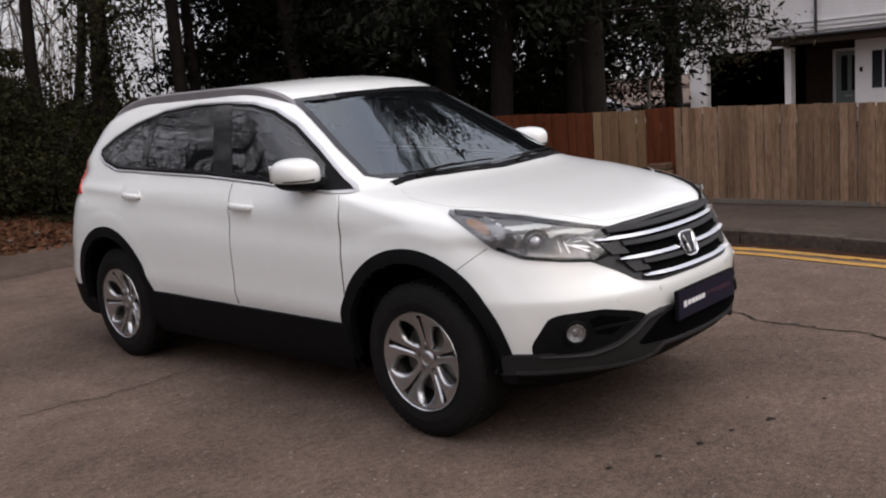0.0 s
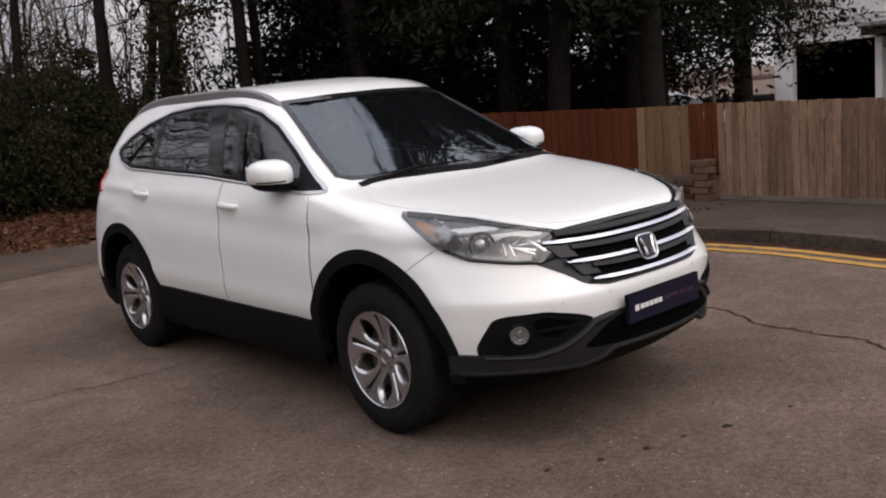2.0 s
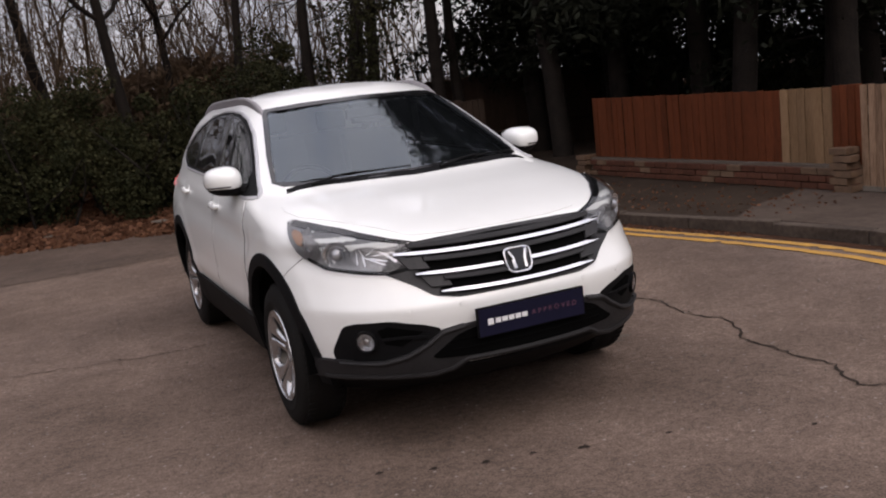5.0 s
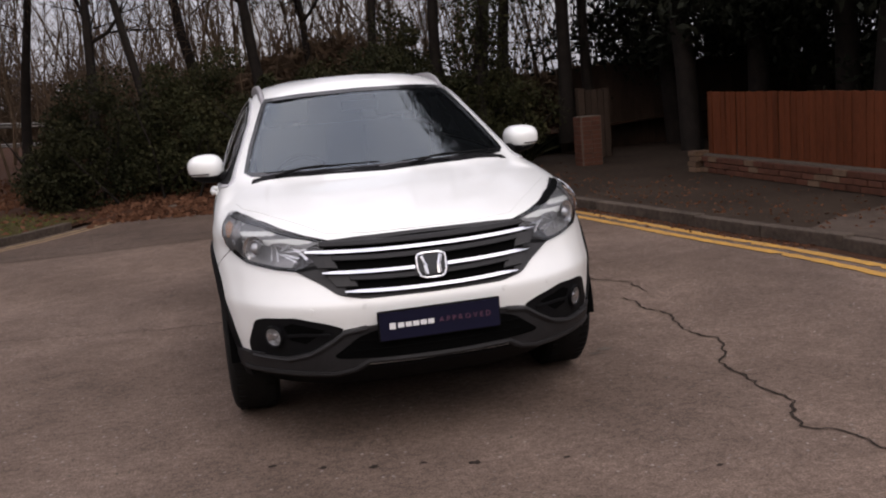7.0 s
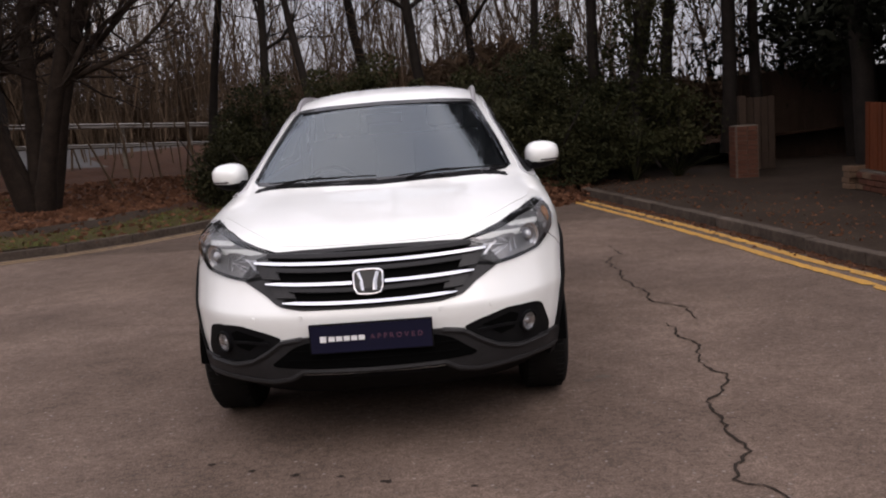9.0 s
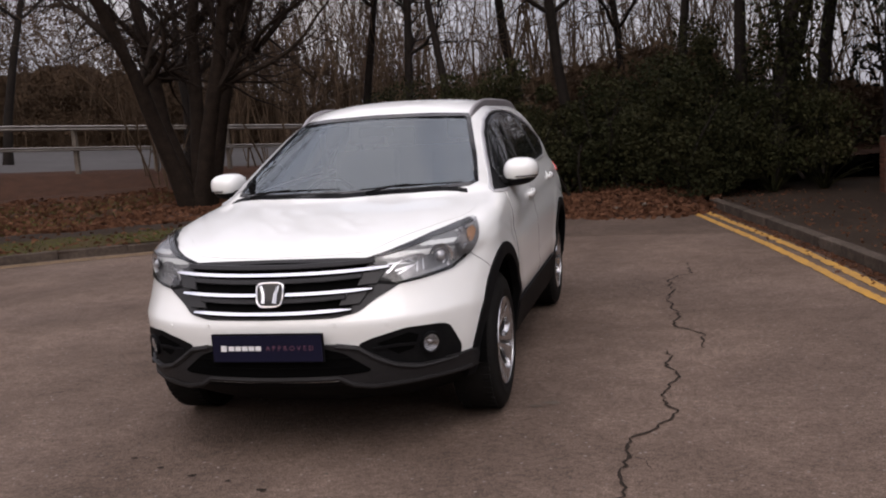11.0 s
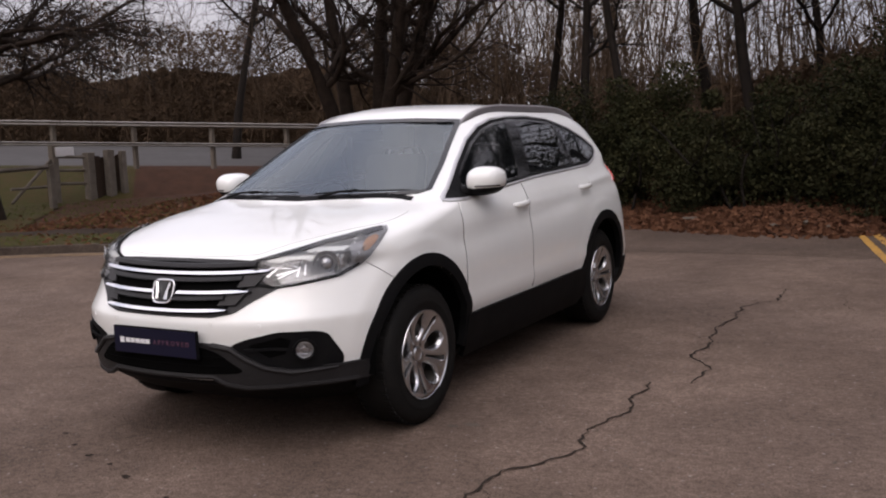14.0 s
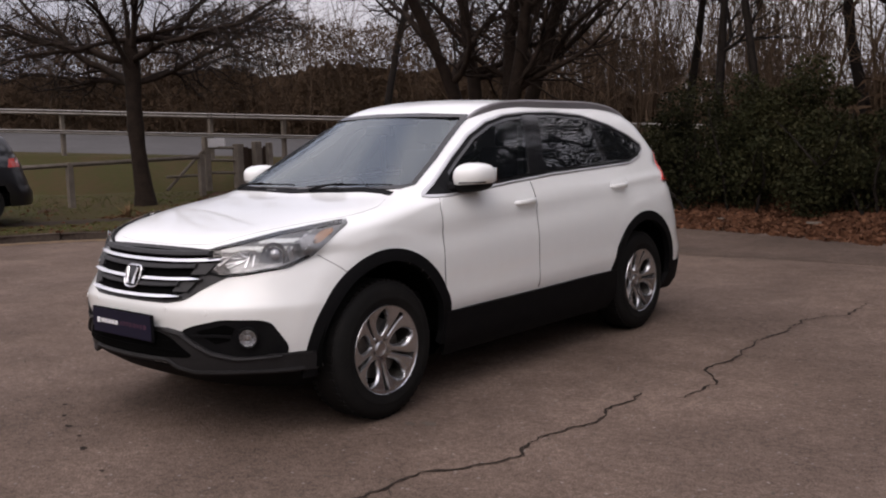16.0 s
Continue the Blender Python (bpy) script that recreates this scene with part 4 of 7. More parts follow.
for s in (-1, 1):
    part("badge_bar", tube([(s * 0.026, by + 0.002 - 0.035 * 0.35, 0.712), (s * 0.030, by + 0.002, 0.750), (s * 0.042, by + 0.002 + 0.036 * 0.35, 0.786)], [0.0105, 0.009, 0.008], 6), "chrome", badge)

# lower bumper
skirt = part("lower_bumper", skin_panel(FRONT, rounded(SKIRT, 0.02), 0.015, 1, 0.04, 0.05), "cladding", car, "grey textured plastic skirt", True)
# no real recess: a near-black panel paints the shade of the intake
part("air_intake", skin_panel(FRONT, rounded(INTAKE, 0.02), 0.019, 1, 0.05, 0.004), "shade_black", skirt, "flat near-black panel for the shaded lower air intake")
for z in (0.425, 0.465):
    part("intake_slat", skin_strip(FRONT, dense([(-0.36, z + 0.004), (0, z), (0.36, z + 0.004)], 0.06, False), 0.008, 0.023, 1, -0.015), "shade_black", skirt)
part("skirt_edge", skin_strip(FRONT, dense([(-0.80, 0.334), (-0.65, 0.336), (-0.44, 0.332), (-0.36, 0.349), (-0.30, 0.380), (0, 0.377), (0.30, 0.380), (0.36, 0.349), (0.44, 0.332), (0.65, 0.336), (0.80, 0.334)], 0.03, False), 0.020, 0.019, 1, 0.02, False, 0.004), "cladding", skirt, smooth=True)
part("skirt_brow", skin_strip(FRONT, dense([(-0.76, 0.404), (-0.62, 0.396), (-0.53, 0.420), (-0.45, 0.465), (-0.39, 0.508), (-0.30, 0.522)], 0.03, False), [0.006, 0.008, 0.010, 0.013] + [0.02] * 20, 0.021, 1, 0.02, False, 0.005), "cladding", skirt, smooth=True)
part("skirt_brow", skin_strip(FRONT, dense([(0.76, 0.404), (0.62, 0.396), (0.53, 0.420), (0.45, 0.465), (0.39, 0.508), (0.30, 0.522)], 0.03, False), [0.006, 0.008, 0.010, 0.013] + [0.02] * 20, 0.021, 1, 0.02, False, 0.005), "cladding", skirt, smooth=True)
for s in (-1, 1):
    part("corner_skirt", skin_panel(SIDE, [(-1.95, 0.412), (-1.765, 0.412), (-1.755, 0.37), (-1.75, 0.322), (-1.95, 0.325)], 0.012, s, 0.05, 0.03), "cladding", skirt, smooth=True)
    bezel = part("fog_bezel", skin_panel(FRONT, rounded(FOG, 0.02), 0.004, s, 0.04, 0.02), "black", car, "black fog lamp surround", True)
    # slot is only a near-black patch painted as its inner shade
    part("bezel_slot", skin_panel(FRONT, [(0.47, 0.522), (0.60, 0.556), (0.635, 0.540), (0.61, 0.480), (0.55, 0.465)], 0.006, s, 0.05, 0.002), "shade_black", bezel)
    part("bezel_fin", skin_strip(FRONT, dense([(0.45, 0.500), (0.56, 0.505), (0.62, 0.50)], 0.03, False), 0.012, 0.012, s, 0.0), "black", bezel)
    p, nrm = onto(FRONT, 0.675, 0.495, s)
    face = look(p, p + nrm).to_quaternion().to_matrix().to_4x4()
    place = Matrix.Translation(p + nrm * 0.004) @ face @ Matrix.Rotation(math.pi, 4, "X")
    bm = spin([(-0.01, 0.050), (0.012, 0.050), (0.014, 0.046), (0.008, 0.037)], 24, "Z")
    bm.transform(place)
    fog = part("fog_lamp", bm, "black", bezel, "round fog lamp", True)
    bm = spin([(0.004, 0.0), (0.004, 0.008), (-0.001, 0.014), (0.002, 0.026), (0.009, 0.038)], 24, "Z")
    bm.transform(place)
    part("reflector", bm, "reflector", fog, "bright fog lamp bowl", True)
    bm = spin([(0.009, 0.037), (0.013, 0.026), (0.016, 0.013), (0.017, 0.0)], 24, "Z")
    bm.transform(place)
    part("lens", bm, "lens", fog, smooth=True)
    # parking sensors
    for x, z in ((0.52, 0.605), (0.30, 0.615)):
        p, nrm = onto(FRONT, x, z, s)
        bm = spin([(0.0, 0.011), (0.003, 0.010), (0.003, 0.0)], 16, "Z")
        bm.transform(Matrix.Translation(p) @ look(p, p + nrm).to_quaternion().to_matrix().to_4x4() @ Matrix.Rotation(math.pi, 4, "X"))
        part("parking_sensor", bm, "paint", car, smooth=True)

    # headlamp: housing, projector, main beam bowl, indicator, clear cover
    lamp = part("headlamp", skin_panel(LAMP_VIEW, rounded(LAMP, 0.012), 0.003, s, 0.035, 0.01), "lamp_inner", car, "clear headlamp with amber indicator", True)
    part("lamp_brow", skin_strip(LAMP_VIEW, dense([(-0.985, 0.868), (-0.945, 0.878), (-0.80, 0.908), (-0.65, 0.940), (-0.50, 0.962), (-0.375, 0.978)], 0.03, False), [0.010] * 4 + [0.013] * 10 + [0.016] * 6 + [0.012] * 7, 0.0085, s, 0.0), "black", lamp, "dark upper trim", True)
    part("lamp_lip", skin_strip(LAMP_VIEW, dense([(-0.97, 0.775), (-0.90, 0.764), (-0.78, 0.776), (-0.61, 0.800), (-0.51, 0.842)], 0.03, False), 0.012, 0.0085, s, 0.0), "black", lamp, smooth=True)

    def lamp_cup(a, z, r, depth, mat, name, squash=1.0):
        p, nrm = onto(LAMP_VIEW, a, z, s)
        out = Vector((s * math.sin(radians(28)), -math.cos(radians(28)), 0.0))
        m = Matrix.Translation(p + nrm * 0.005) @ look(p, p + (out * 0.5 + nrm * 0.5)).to_quaternion().to_matrix().to_4x4() @ Matrix.Rotation(math.pi, 4, "X") @ Matrix.Diagonal((1, squash, 1, 1))
        bm = spin([(0.010, r), (0.006, r * 0.92), (-0.002, r * 0.7), (0.0, r * 0.45), (0.008, r * 0.3), (0.010, 0.0)] if depth == 0 else [(0.012, r), (0.008, r * 0.9), (0.004, r * 0.72), (0.012, r * 0.55), (0.020, r * 0.3), (0.023, 0.0)], 24, "Z")
        bm.transform(m)
        return part(name, bm, mat, lamp, smooth=True)

    bowl = [(-0.945, 0.800), (-0.86, 0.786), (-0.76, 0.790), (-0.725, 0.835), (-0.735, 0.878), (-0.80, 0.880), (-0.88, 0.860)]
    part("reflector", skin_panel(LAMP_VIEW, rounded(bowl, 0.02), 0.005, s, 0.03, 0.0), "lamp_pale", lamp, "bright main beam bowl", True)
    for k in range(7):
        a0 = radians(-38 + 25 * k)
        ends = [(-0.775 - 0.135 * math.cos(a0 + d) * (1.0 if math.cos(a0) > 0 else 0.3), 0.835 + 0.040 * math.sin(a0 + d)) for d in (-0.075, 0.055 + 0.03 * (k % 3))]
        part("facet", skin_panel(LAMP_VIEW, [(-0.775, 0.833), ends[0], ends[1], (-0.777, 0.839)], 0.009 + 0.003 * (k % 2), s, 0.05, 0.004), "lamp_inner" if k % 2 else "reflector", lamp)
    part("side_reflector", skin_panel(LAMP_VIEW, rounded([(-0.60, 0.806), (-0.52, 0.846), (-0.43, 0.912), (-0.385, 0.962), (-0.45, 0.945), (-0.54, 0.926), (-0.585, 0.880)], 0.02), 0.005, s, 0.03, 0.0), "lamp_pale", lamp, "pale ribbed reflector", True)
    part("lower_reflector", skin_panel(LAMP_VIEW, [(-0.88, 0.769), (-0.78, 0.778), (-0.62, 0.803), (-0.63, 0.818), (-0.78, 0.793), (-0.88, 0.783)], 0.005, s, 0.04, 0.0), "lamp_pale", lamp)
    for k in range(5):
        a, z = -0.595 + 0.034 * k, 0.826 + 0.026 * k
        part("facet", skin_panel(LAMP_VIEW, [(a, z - 0.006), (a + 0.020, z + 0.008), (a + 0.004 + 0.008 * (k % 2), z + 0.066 - 0.004 * k), (a - 0.012, z + 0.058 - 0.004 * k)], 0.008 + 0.002 * (k % 2), s, 0.05, 0.004), "reflector" if k % 2 == 0 else "lamp_inner", lamp)
    for a, z, da, dz, w in ((-0.925, 0.806, 0.085, 0.050, 0.010), (-0.880, 0.797, 0.105, 0.036, 0.007), (-0.900, 0.842, 0.125, 0.026, 0.006), (-0.795, 0.800, 0.030, 0.066, 0.008), (-0.760, 0.806, 0.014, 0.060, 0.006)):
        part("facet", skin_panel(LAMP_VIEW, [(a, z), (a + w, z - w * 0.5), (a + da, z + dz), (a + da - w * 0.3, z + dz + w * 0.5)], 0.0125, s, 0.05, 0.003), "reflector", lamp)
    lamp_cup(-0.66, 0.857, 0.060, 0, "reflector", "lamp_ring")
    lamp_cup(-0.66, 0.857, 0.040, 1, "projector", "projector_lens")
    part("indicator", skin_panel(LAMP_VIEW, rounded([(-0.488, 0.893), (-0.462, 0.898), (-0.406, 0.940), (-0.412, 0.954), (-0.462, 0.943), (-0.486, 0.922)], 0.012), 0.009, s, 0.03, 0.004), "amber", lamp, "amber indicator", True)
    part("lamp_cover", skin_panel(LAMP_VIEW, rounded(inset(LAMP, 0.004), 0.012), 0.016, s, 0.035, 0.013), "lens", lamp, "clear lamp cover", True)

    p, nrm = onto(LAMP_VIEW, -0.485, 0.848, s)
    part("shut_line", skin_strip(SIDE, dense([(p.y + 0.01, p.z - 0.004), (-1.575, 0.742)], 0.03, False), 0.0028, 0.0015, s, 0.004), "shut", car)

    # door mirror: white cap, black foot, indicator line, glass
    def egg(cx, cy, cz, rx, ry, rz, p=2.6, lean=0.0):
        bm = bmesh.new()
        bmesh.ops.create_uvsphere(bm, u_segments=28, v_segments=18, radius=1.0)
        for v in bm.verts:
            q = v.co.normalized()
            n = (abs(q.x) ** p + abs(q.y) ** p + abs(q.z) ** p) ** (1 / p)
            q = q / n
            v.co = Vector((s * (cx + rx * q.x + lean * q.y), cy + ry * q.y * (1 - 0.10 * q.x), cz + rz * q.z * (1 - 0.12 * q.x) + 0.006 * q.x))
        bmesh.ops.recalc_face_normals(bm, faces=bm.faces)
        return bm

    bm = egg(0.915, -0.652, 1.160, 0.098, 0.122, 0.074)
    bmesh.ops.bisect_plane(bm, geom=bm.verts[:] + bm.edges[:] + bm.faces[:], plane_co=(0, 0, 1.116), plane_no=(0, 0, 1), clear_inner=True)
    mirror = part("door_mirror", bm, "paint", fd, "white door mirror cap", True)
    bm = egg(0.910, -0.650, 1.134, 0.091, 0.115, 0.058)
    part("mirror_base", bm, "black", mirror, smooth=True)
    part("mirror_foot", tube([(s * 0.80, -0.74, 1.095), (s * 0.84, -0.71, 1.104), (s * 0.89, -0.67, 1.112)], [0.040, 0.034, 0.034], 10), "black", mirror, "black mirror foot", True)
    part("repeater", tube([(s * (0.915 + 0.0965 * math.sin(a)), -0.652 - 0.1205 * math.cos(a), 1.130) for a in np.linspace(radians(-10), radians(75), 14)], 0.004, 6), "gloss_black", mirror)
    part("mirror_glass", box(s * 0.912 - 0.058, s * 0.912 + 0.058, -0.534, -0.526, 1.118, 1.202, 0.002), "chrome", mirror)

# number board: plain dark blue with light bars and small letters
py = onto(FRONT, 0, 0.52)[0].y - 0.030
board = part("number_plate", box(-0.262, 0.262, py - 0.010, py + 0.006, 0.462, 0.590, 0.003), "black", car, "dark blue dealer plate")
part("plate_bracket", box(-0.20, 0.20, py + 0.004, py + 0.07, 0.48, 0.57, 0.004), "black", board)
part("plate_face", box(-0.256, 0.256, py - 0.0125, py, 0.468, 0.584, 0.0), "plate", board)
part("print_bar", box(-0.216, -0.190, py - 0.0145, py - 0.011, 0.513, 0.539, 0.0), "white", board)
for k in range(5):
    part("print_bar", box(-0.180 + 0.0318 * k, -0.154 + 0.0318 * k, py - 0.0145, py - 0.011, 0.516, 0.536, 0.0), "white", board)
txt = bpy.data.curves.new("print", "FONT")
txt.body, txt.size, txt.space_character, txt.extrude = "APPROVED", 0.030, 1.70, 0.0008
tob = bpy.data.objects.new("print", txt)
lettering = new("lettering", bpy.data.meshes.new_from_object(tob))
bpy.data.objects.remove(tob)
lettering.data.materials.clear()
lettering.data.materials.append(M["pinkprint"])
lettering.parent = board
lettering.matrix_basis = pose(-0.004, py - 0.0135, 0.517, 90, 0, 0)

# cabin: dashboard, wheel, seats
part("dashboard", box(-0.70, 0.70, -1.02, -0.52, 0.72, 1.055, 0.06), "black", car, "dark dashboard", True)
part("steering_wheel", tube([(-0.36 + 0.185 * math.cos(a), -0.40 + 0.07 * math.sin(a), 0.98 + 0.17 * math.sin(a)) for a in np.linspace(0, math.tau, 28, endpoint=False)], 0.015, 8, True), "black", car, smooth=True)
for x in (-0.36, 0.36):
    seat = part("front_seat", box(x - 0.25, x + 0.25, -0.25, 0.28, 0.55, 0.75, 0.05), "seat", car, "dark cloth seat", True)
    part("seat_back", box(-0.23, 0.23, -0.07, 0.07, 0, 0.62, 0.05, pose(x, 0.30, 0.70, -14)), "seat", seat, smooth=True)
    part("headrest", box(-0.13, 0.13, -0.045, 0.045, 0, 0.17, 0.035, pose(x, 0.455, 1.345, -10)), "seat", seat, smooth=True)
    for k in (-0.06, 0.06):
        part("headrest_post", tube([(x + k, 0.44, 1.30), (x + k, 0.46, 1.37)], 0.007, 6), "chrome", seat)
bench = part("rear_seat", box(-0.62, 0.62, 0.75, 1.20, 0.55, 0.78, 0.05), "seat", car, smooth=True)
part("seat_back", box(-0.62, 0.62, -0.07, 0.07, 0, 0.60, 0.05, pose(0, 1.25, 0.72, -14)), "seat", bench, smooth=True)
for x in (-0.38, 0.38):
    part("headrest", box(-0.12, 0.12, -0.04, 0.04, 0, 0.15, 0.03, pose(x, 1.40, 1.31, -10)), "seat", bench, smooth=True)
part("cabin_floor", box(-0.75, 0.75, -1.0, 1.9, 0.36, 0.56), "black", car)
part("cabin_mirror", box(-0.11, 0.11, -0.46, -0.43, 1.40, 1.46, 0.01), "black", car)
for x in (-0.60, 0.60):
    part("seat_belt", box(x - 0.022, x + 0.022, 0.20, 0.203, 0.80, 1.44, 0.0), "headlining", car)

# wheels: tyre, rim with five broad twin spokes, hub cap, nuts, disc
def twin_spoke():
    """One fifth of the wheel face: two broad spokes parted by a slot, half a window at either side."""
    bm = bmesh.new()
    fifth, na, nr = math.tau / 5, 56, 30
    verts = {}

    def gap(r, a):
        """Distance in metres to the nearest opening, below zero inside one."""
        u = (r - 0.066) / 0.134
        half = 0.040 * max(0.0, math.sin(math.pi * min(1, max(0, u)) ** 1.35)) ** 0.65 if 0 < u < 1 else -0.02
        window = r * (fifth / 2 - abs(a)) - half
        v = (r - 0.074) / 0.128
        slot = r * abs(a) - (0.0030 + 0.0085 * v if 0 < v < 1 else -0.02)
        return min(window, slot), window

    for i in range(nr + 1):
        r = 0.024 + 0.194 * i / nr
        for k in range(na + 1):
            a = fifth * (k / na - 0.5)
            g, window = gap(r, a)
            x = 0.060 + 0.046 * min(1, r / 0.20) ** 1.3
            # the edges fall away towards the openings, each spoke is crowned, the rim turns outwards
            x -= 0.016 * max(0.0, 1 - max(0.0, window) / 0.011) * (0.4 if a > 0 else 1.0) + 0.006 * max(0.0, 1 - max(0.0, g) / 0.006)
            x += 0.004 * max(0.0, (r - 0.205) / 0.013)
            verts[i, k] = bm.verts.new((x, r * math.sin(a), r * math.cos(a)))
    for i in range(nr):
        for k in range(na):
            r, a = 0.024 + 0.194 * (i + 0.5) / nr, fifth * ((k + 0.5) / na - 0.5)
            if gap(r, a)[0] > 0:
                bm.faces.new((verts[i, k], verts[i, k + 1], verts[i + 1, k + 1], verts[i + 1, k]))
    bmesh.ops.delete(bm, geom=[v for v in bm.verts if not v.link_faces], context="VERTS")
    r = bmesh.ops.extrude_edge_only(bm, edges=[e for e in bm.edges if e.is_boundary])
    bmesh.ops.translate(bm, verts=[q for q in r["geom"] if isinstance(q, bmesh.types.BMVert)], vec=(-0.013, 0, 0))
    bmesh.ops.recalc_face_normals(bm, faces=bm.faces)
    return bm


def build_wheel():
    w = new("wheel")
    tyre = [(-0.105, 0.218), (-0.112, 0.250), (-0.113, 0.290), (-0.105, 0.325), (-0.088, 0.338), (-0.05, 0.345), (0.05, 0.345), (0.088, 0.338), (0.105, 0.322), (0.114, 0.290), (0.116, 0.255), (0.110, 0.226), (0.100, 0.216)]
    t = part("tyre", spin(tyre, 64), "rubber", w, "black rubber tyre", True)
    bm = bmesh.new()
    for k in range(56):
        a = k * math.tau / 56
        for x0, x1, o in ((0.045, 0.086, 0.0), (-0.086, -0.045, 0.5)):
            m = Matrix.Rotation(a + o * math.tau / 56, 4, "X")
            add_box(bm, x0, x1, -0.012, 0.012, 0.332, 0.3465, 0, m)
    tagged(part("tread", bm, "rubber", t), kind="stuff")
    part("sidewall_ring", spin([(0.1165, 0.252), (0.1190, 0.262), (0.1182, 0.270), (0.1165, 0.276)], 48), "rubber", t, smooth=True)
    # backing in near-black, painting the shade seen between the spokes
    rim = part("rim", spin([(0.020, 0.0), (0.018, 0.05), (-0.02, 0.19), (-0.09, 0.195), (-0.10, 0.220), (-0.09, 0.220)], 40), "shade_black", w, "silver alloy rim", True)
    part("rim_lip", spin([(0.112, 0.2225), (0.116, 0.2205), (0.113, 0.2175), (0.104, 0.2165)], 56), "alloy", rim, smooth=True)
    part("barrel", spin([(0.104, 0.2165), (0.060, 0.205), (-0.06, 0.195)], 48), "disc", rim, smooth=True)
    for k in range(5):
        bm = twin_spoke()
        bm.transform(Matrix.Rotation(k * math.tau / 5, 4, "X"))
        part("twin_spoke", bm, "alloy", rim, smooth=True, angle=0.7)
        bm = spin([(0.052, 0.0135), (0.070, 0.0135), (0.070, 0.008), (0.062, 0.007), (0.062, 0.0)], 12)
        bm.transform(Matrix.Rotation(k * math.tau / 5, 4, "X") @ Matrix.Translation((0, 0, 0.058)))
        part("wheel_nut", bm, "gloss_black", rim)
    part("hub_cap", spin([(0.045, 0.040), (0.066, 0.037), (0.072, 0.031), (0.073, 0.026), (0.071, 0.024), (0.072, 0.0)], 28), "satin", rim, smooth=True)
    part("brake_disc", spin([(0.036, 0.06), (0.036, 0.150), (0.026, 0.150), (0.026, 0.06)], 36, closed=True), "disc", w, "dull steel brake disc", True)
    return w


for s in (-1, 1):
    for y in AXLES:
        w = build_wheel()
        w.parent = car
        w.matrix_basis = pose((0.782 if y < 0 else 0.757) * s, y - (0.022 if y < 0 else 0), HUB - (0.009 if y < 0 else 0.003), 0, 0, 0 if s > 0 else 180) @ pose(0, 0, 0, (0 if s < 0 else 36) if y < 0 else (20 if s < 0 else 56), 0, 0)


# ---- ground ----
LEFT_KERB = [(-15.5, -9), (-12.7, -4), (-11.2, -0.5), (-10.5, 1.75), (-9.6, 2.95), (-8.3, 3.65), (-7.2, 4.15), (-6.1, 4.85), (-5.1, 5.4), (-4.25, 6.1), (-3.5, 7.25), (-3.0, 8.35)]
BACK_EDGE = [(-3.0, 8.35), (-1.8, 8.2), (-0.5, 7.8), (0.8, 7.25), (1.7, 7.2), (2.1, 7.75)]
RIGHT_KERB = [(3.62, -24), (3.62, -12), (3.60, -4), (3.66, -1.9), (3.80, -0.8), (3.70, 0.4), (3.56, 1.1), (3.42, 1.9), (3.22, 3.2), (2.97, 4.5), (2.82, 5.3), (2.62, 6.2), (2.30, 7.8), (2.12, 8.8)]
left_line, back_line, right_line = (smooth_line(q, 0.25) for q in (LEFT_KERB, BACK_EDGE, RIGHT_KERB))
EDGE = np.array(left_line[:-1] + back_line)


def rise(x, y):
    """Height of the verge and bank above the road."""
    d = np.min(np.hypot(EDGE[:, 0] - x, EDGE[:, 1] - y))
    k = min(1.0, max(0.0, (x + 5.0) / 2.5))
    gentle = 0.10 + 0.018 * min(d, 3) + 0.055 * max(0.0, min(d, 16) - 3)
    steep = 0.01 + 0.17 * min(d, 2.5) + 0.04 * max(0.0, min(d, 16) - 2.5)
    return gentle * (1 - k) + steep * k + 0.04 * min(1, d) * noise.noise((x * 0.9, y * 0.9, 0))


bm = clipped([(-60, -60), (60, -60), (60, 90), (-60, 90)], 10)
ground_sheet = bm
for v in ground_sheet.verts:
    if max(abs(v.co.x), abs(v.co.y)) >= 59:
        v.co.x *= 12
        v.co.y *= 12
bmesh.ops.recalc_face_normals(bm, faces=bm.faces)
ground = tagged(link("ground", bm, "asphalt"), "worn grey-brown tarmac with cracks and stains", "ground", kind="structure")


def ribbon(line, o0, o1, height, thick=0.0):
    """A flat band beside a line, between two offsets to its left."""
    bm = bmesh.new()
    pts = [np.array(p) for p in line]
    rows = []
    for i in range(len(pts)):
        t = pts[min(i + 1, len(pts) - 1)] - pts[max(i - 1, 0)]
        t = t / np.linalg.norm(t)
        n = np.array((-t[1], t[0]))
        k = 3 if thick == 0 and abs(o1 - o0) > 0.5 else 1
        row = []
        for j in range(k + 1):
            q = pts[i] + n * (o0 + (o1 - o0) * j / k)
            row.append(bm.verts.new((q[0], q[1], height(q[0], q[1]) if callable(height) else height)))
        rows.append(row)
    for a, b in zip(rows, rows[1:]):
        for j in range(len(a) - 1):
            bm.faces.new((a[j], b[j], b[j + 1], a[j + 1]))
    bmesh.ops.recalc_face_normals(bm, faces=bm.faces)
    return bm


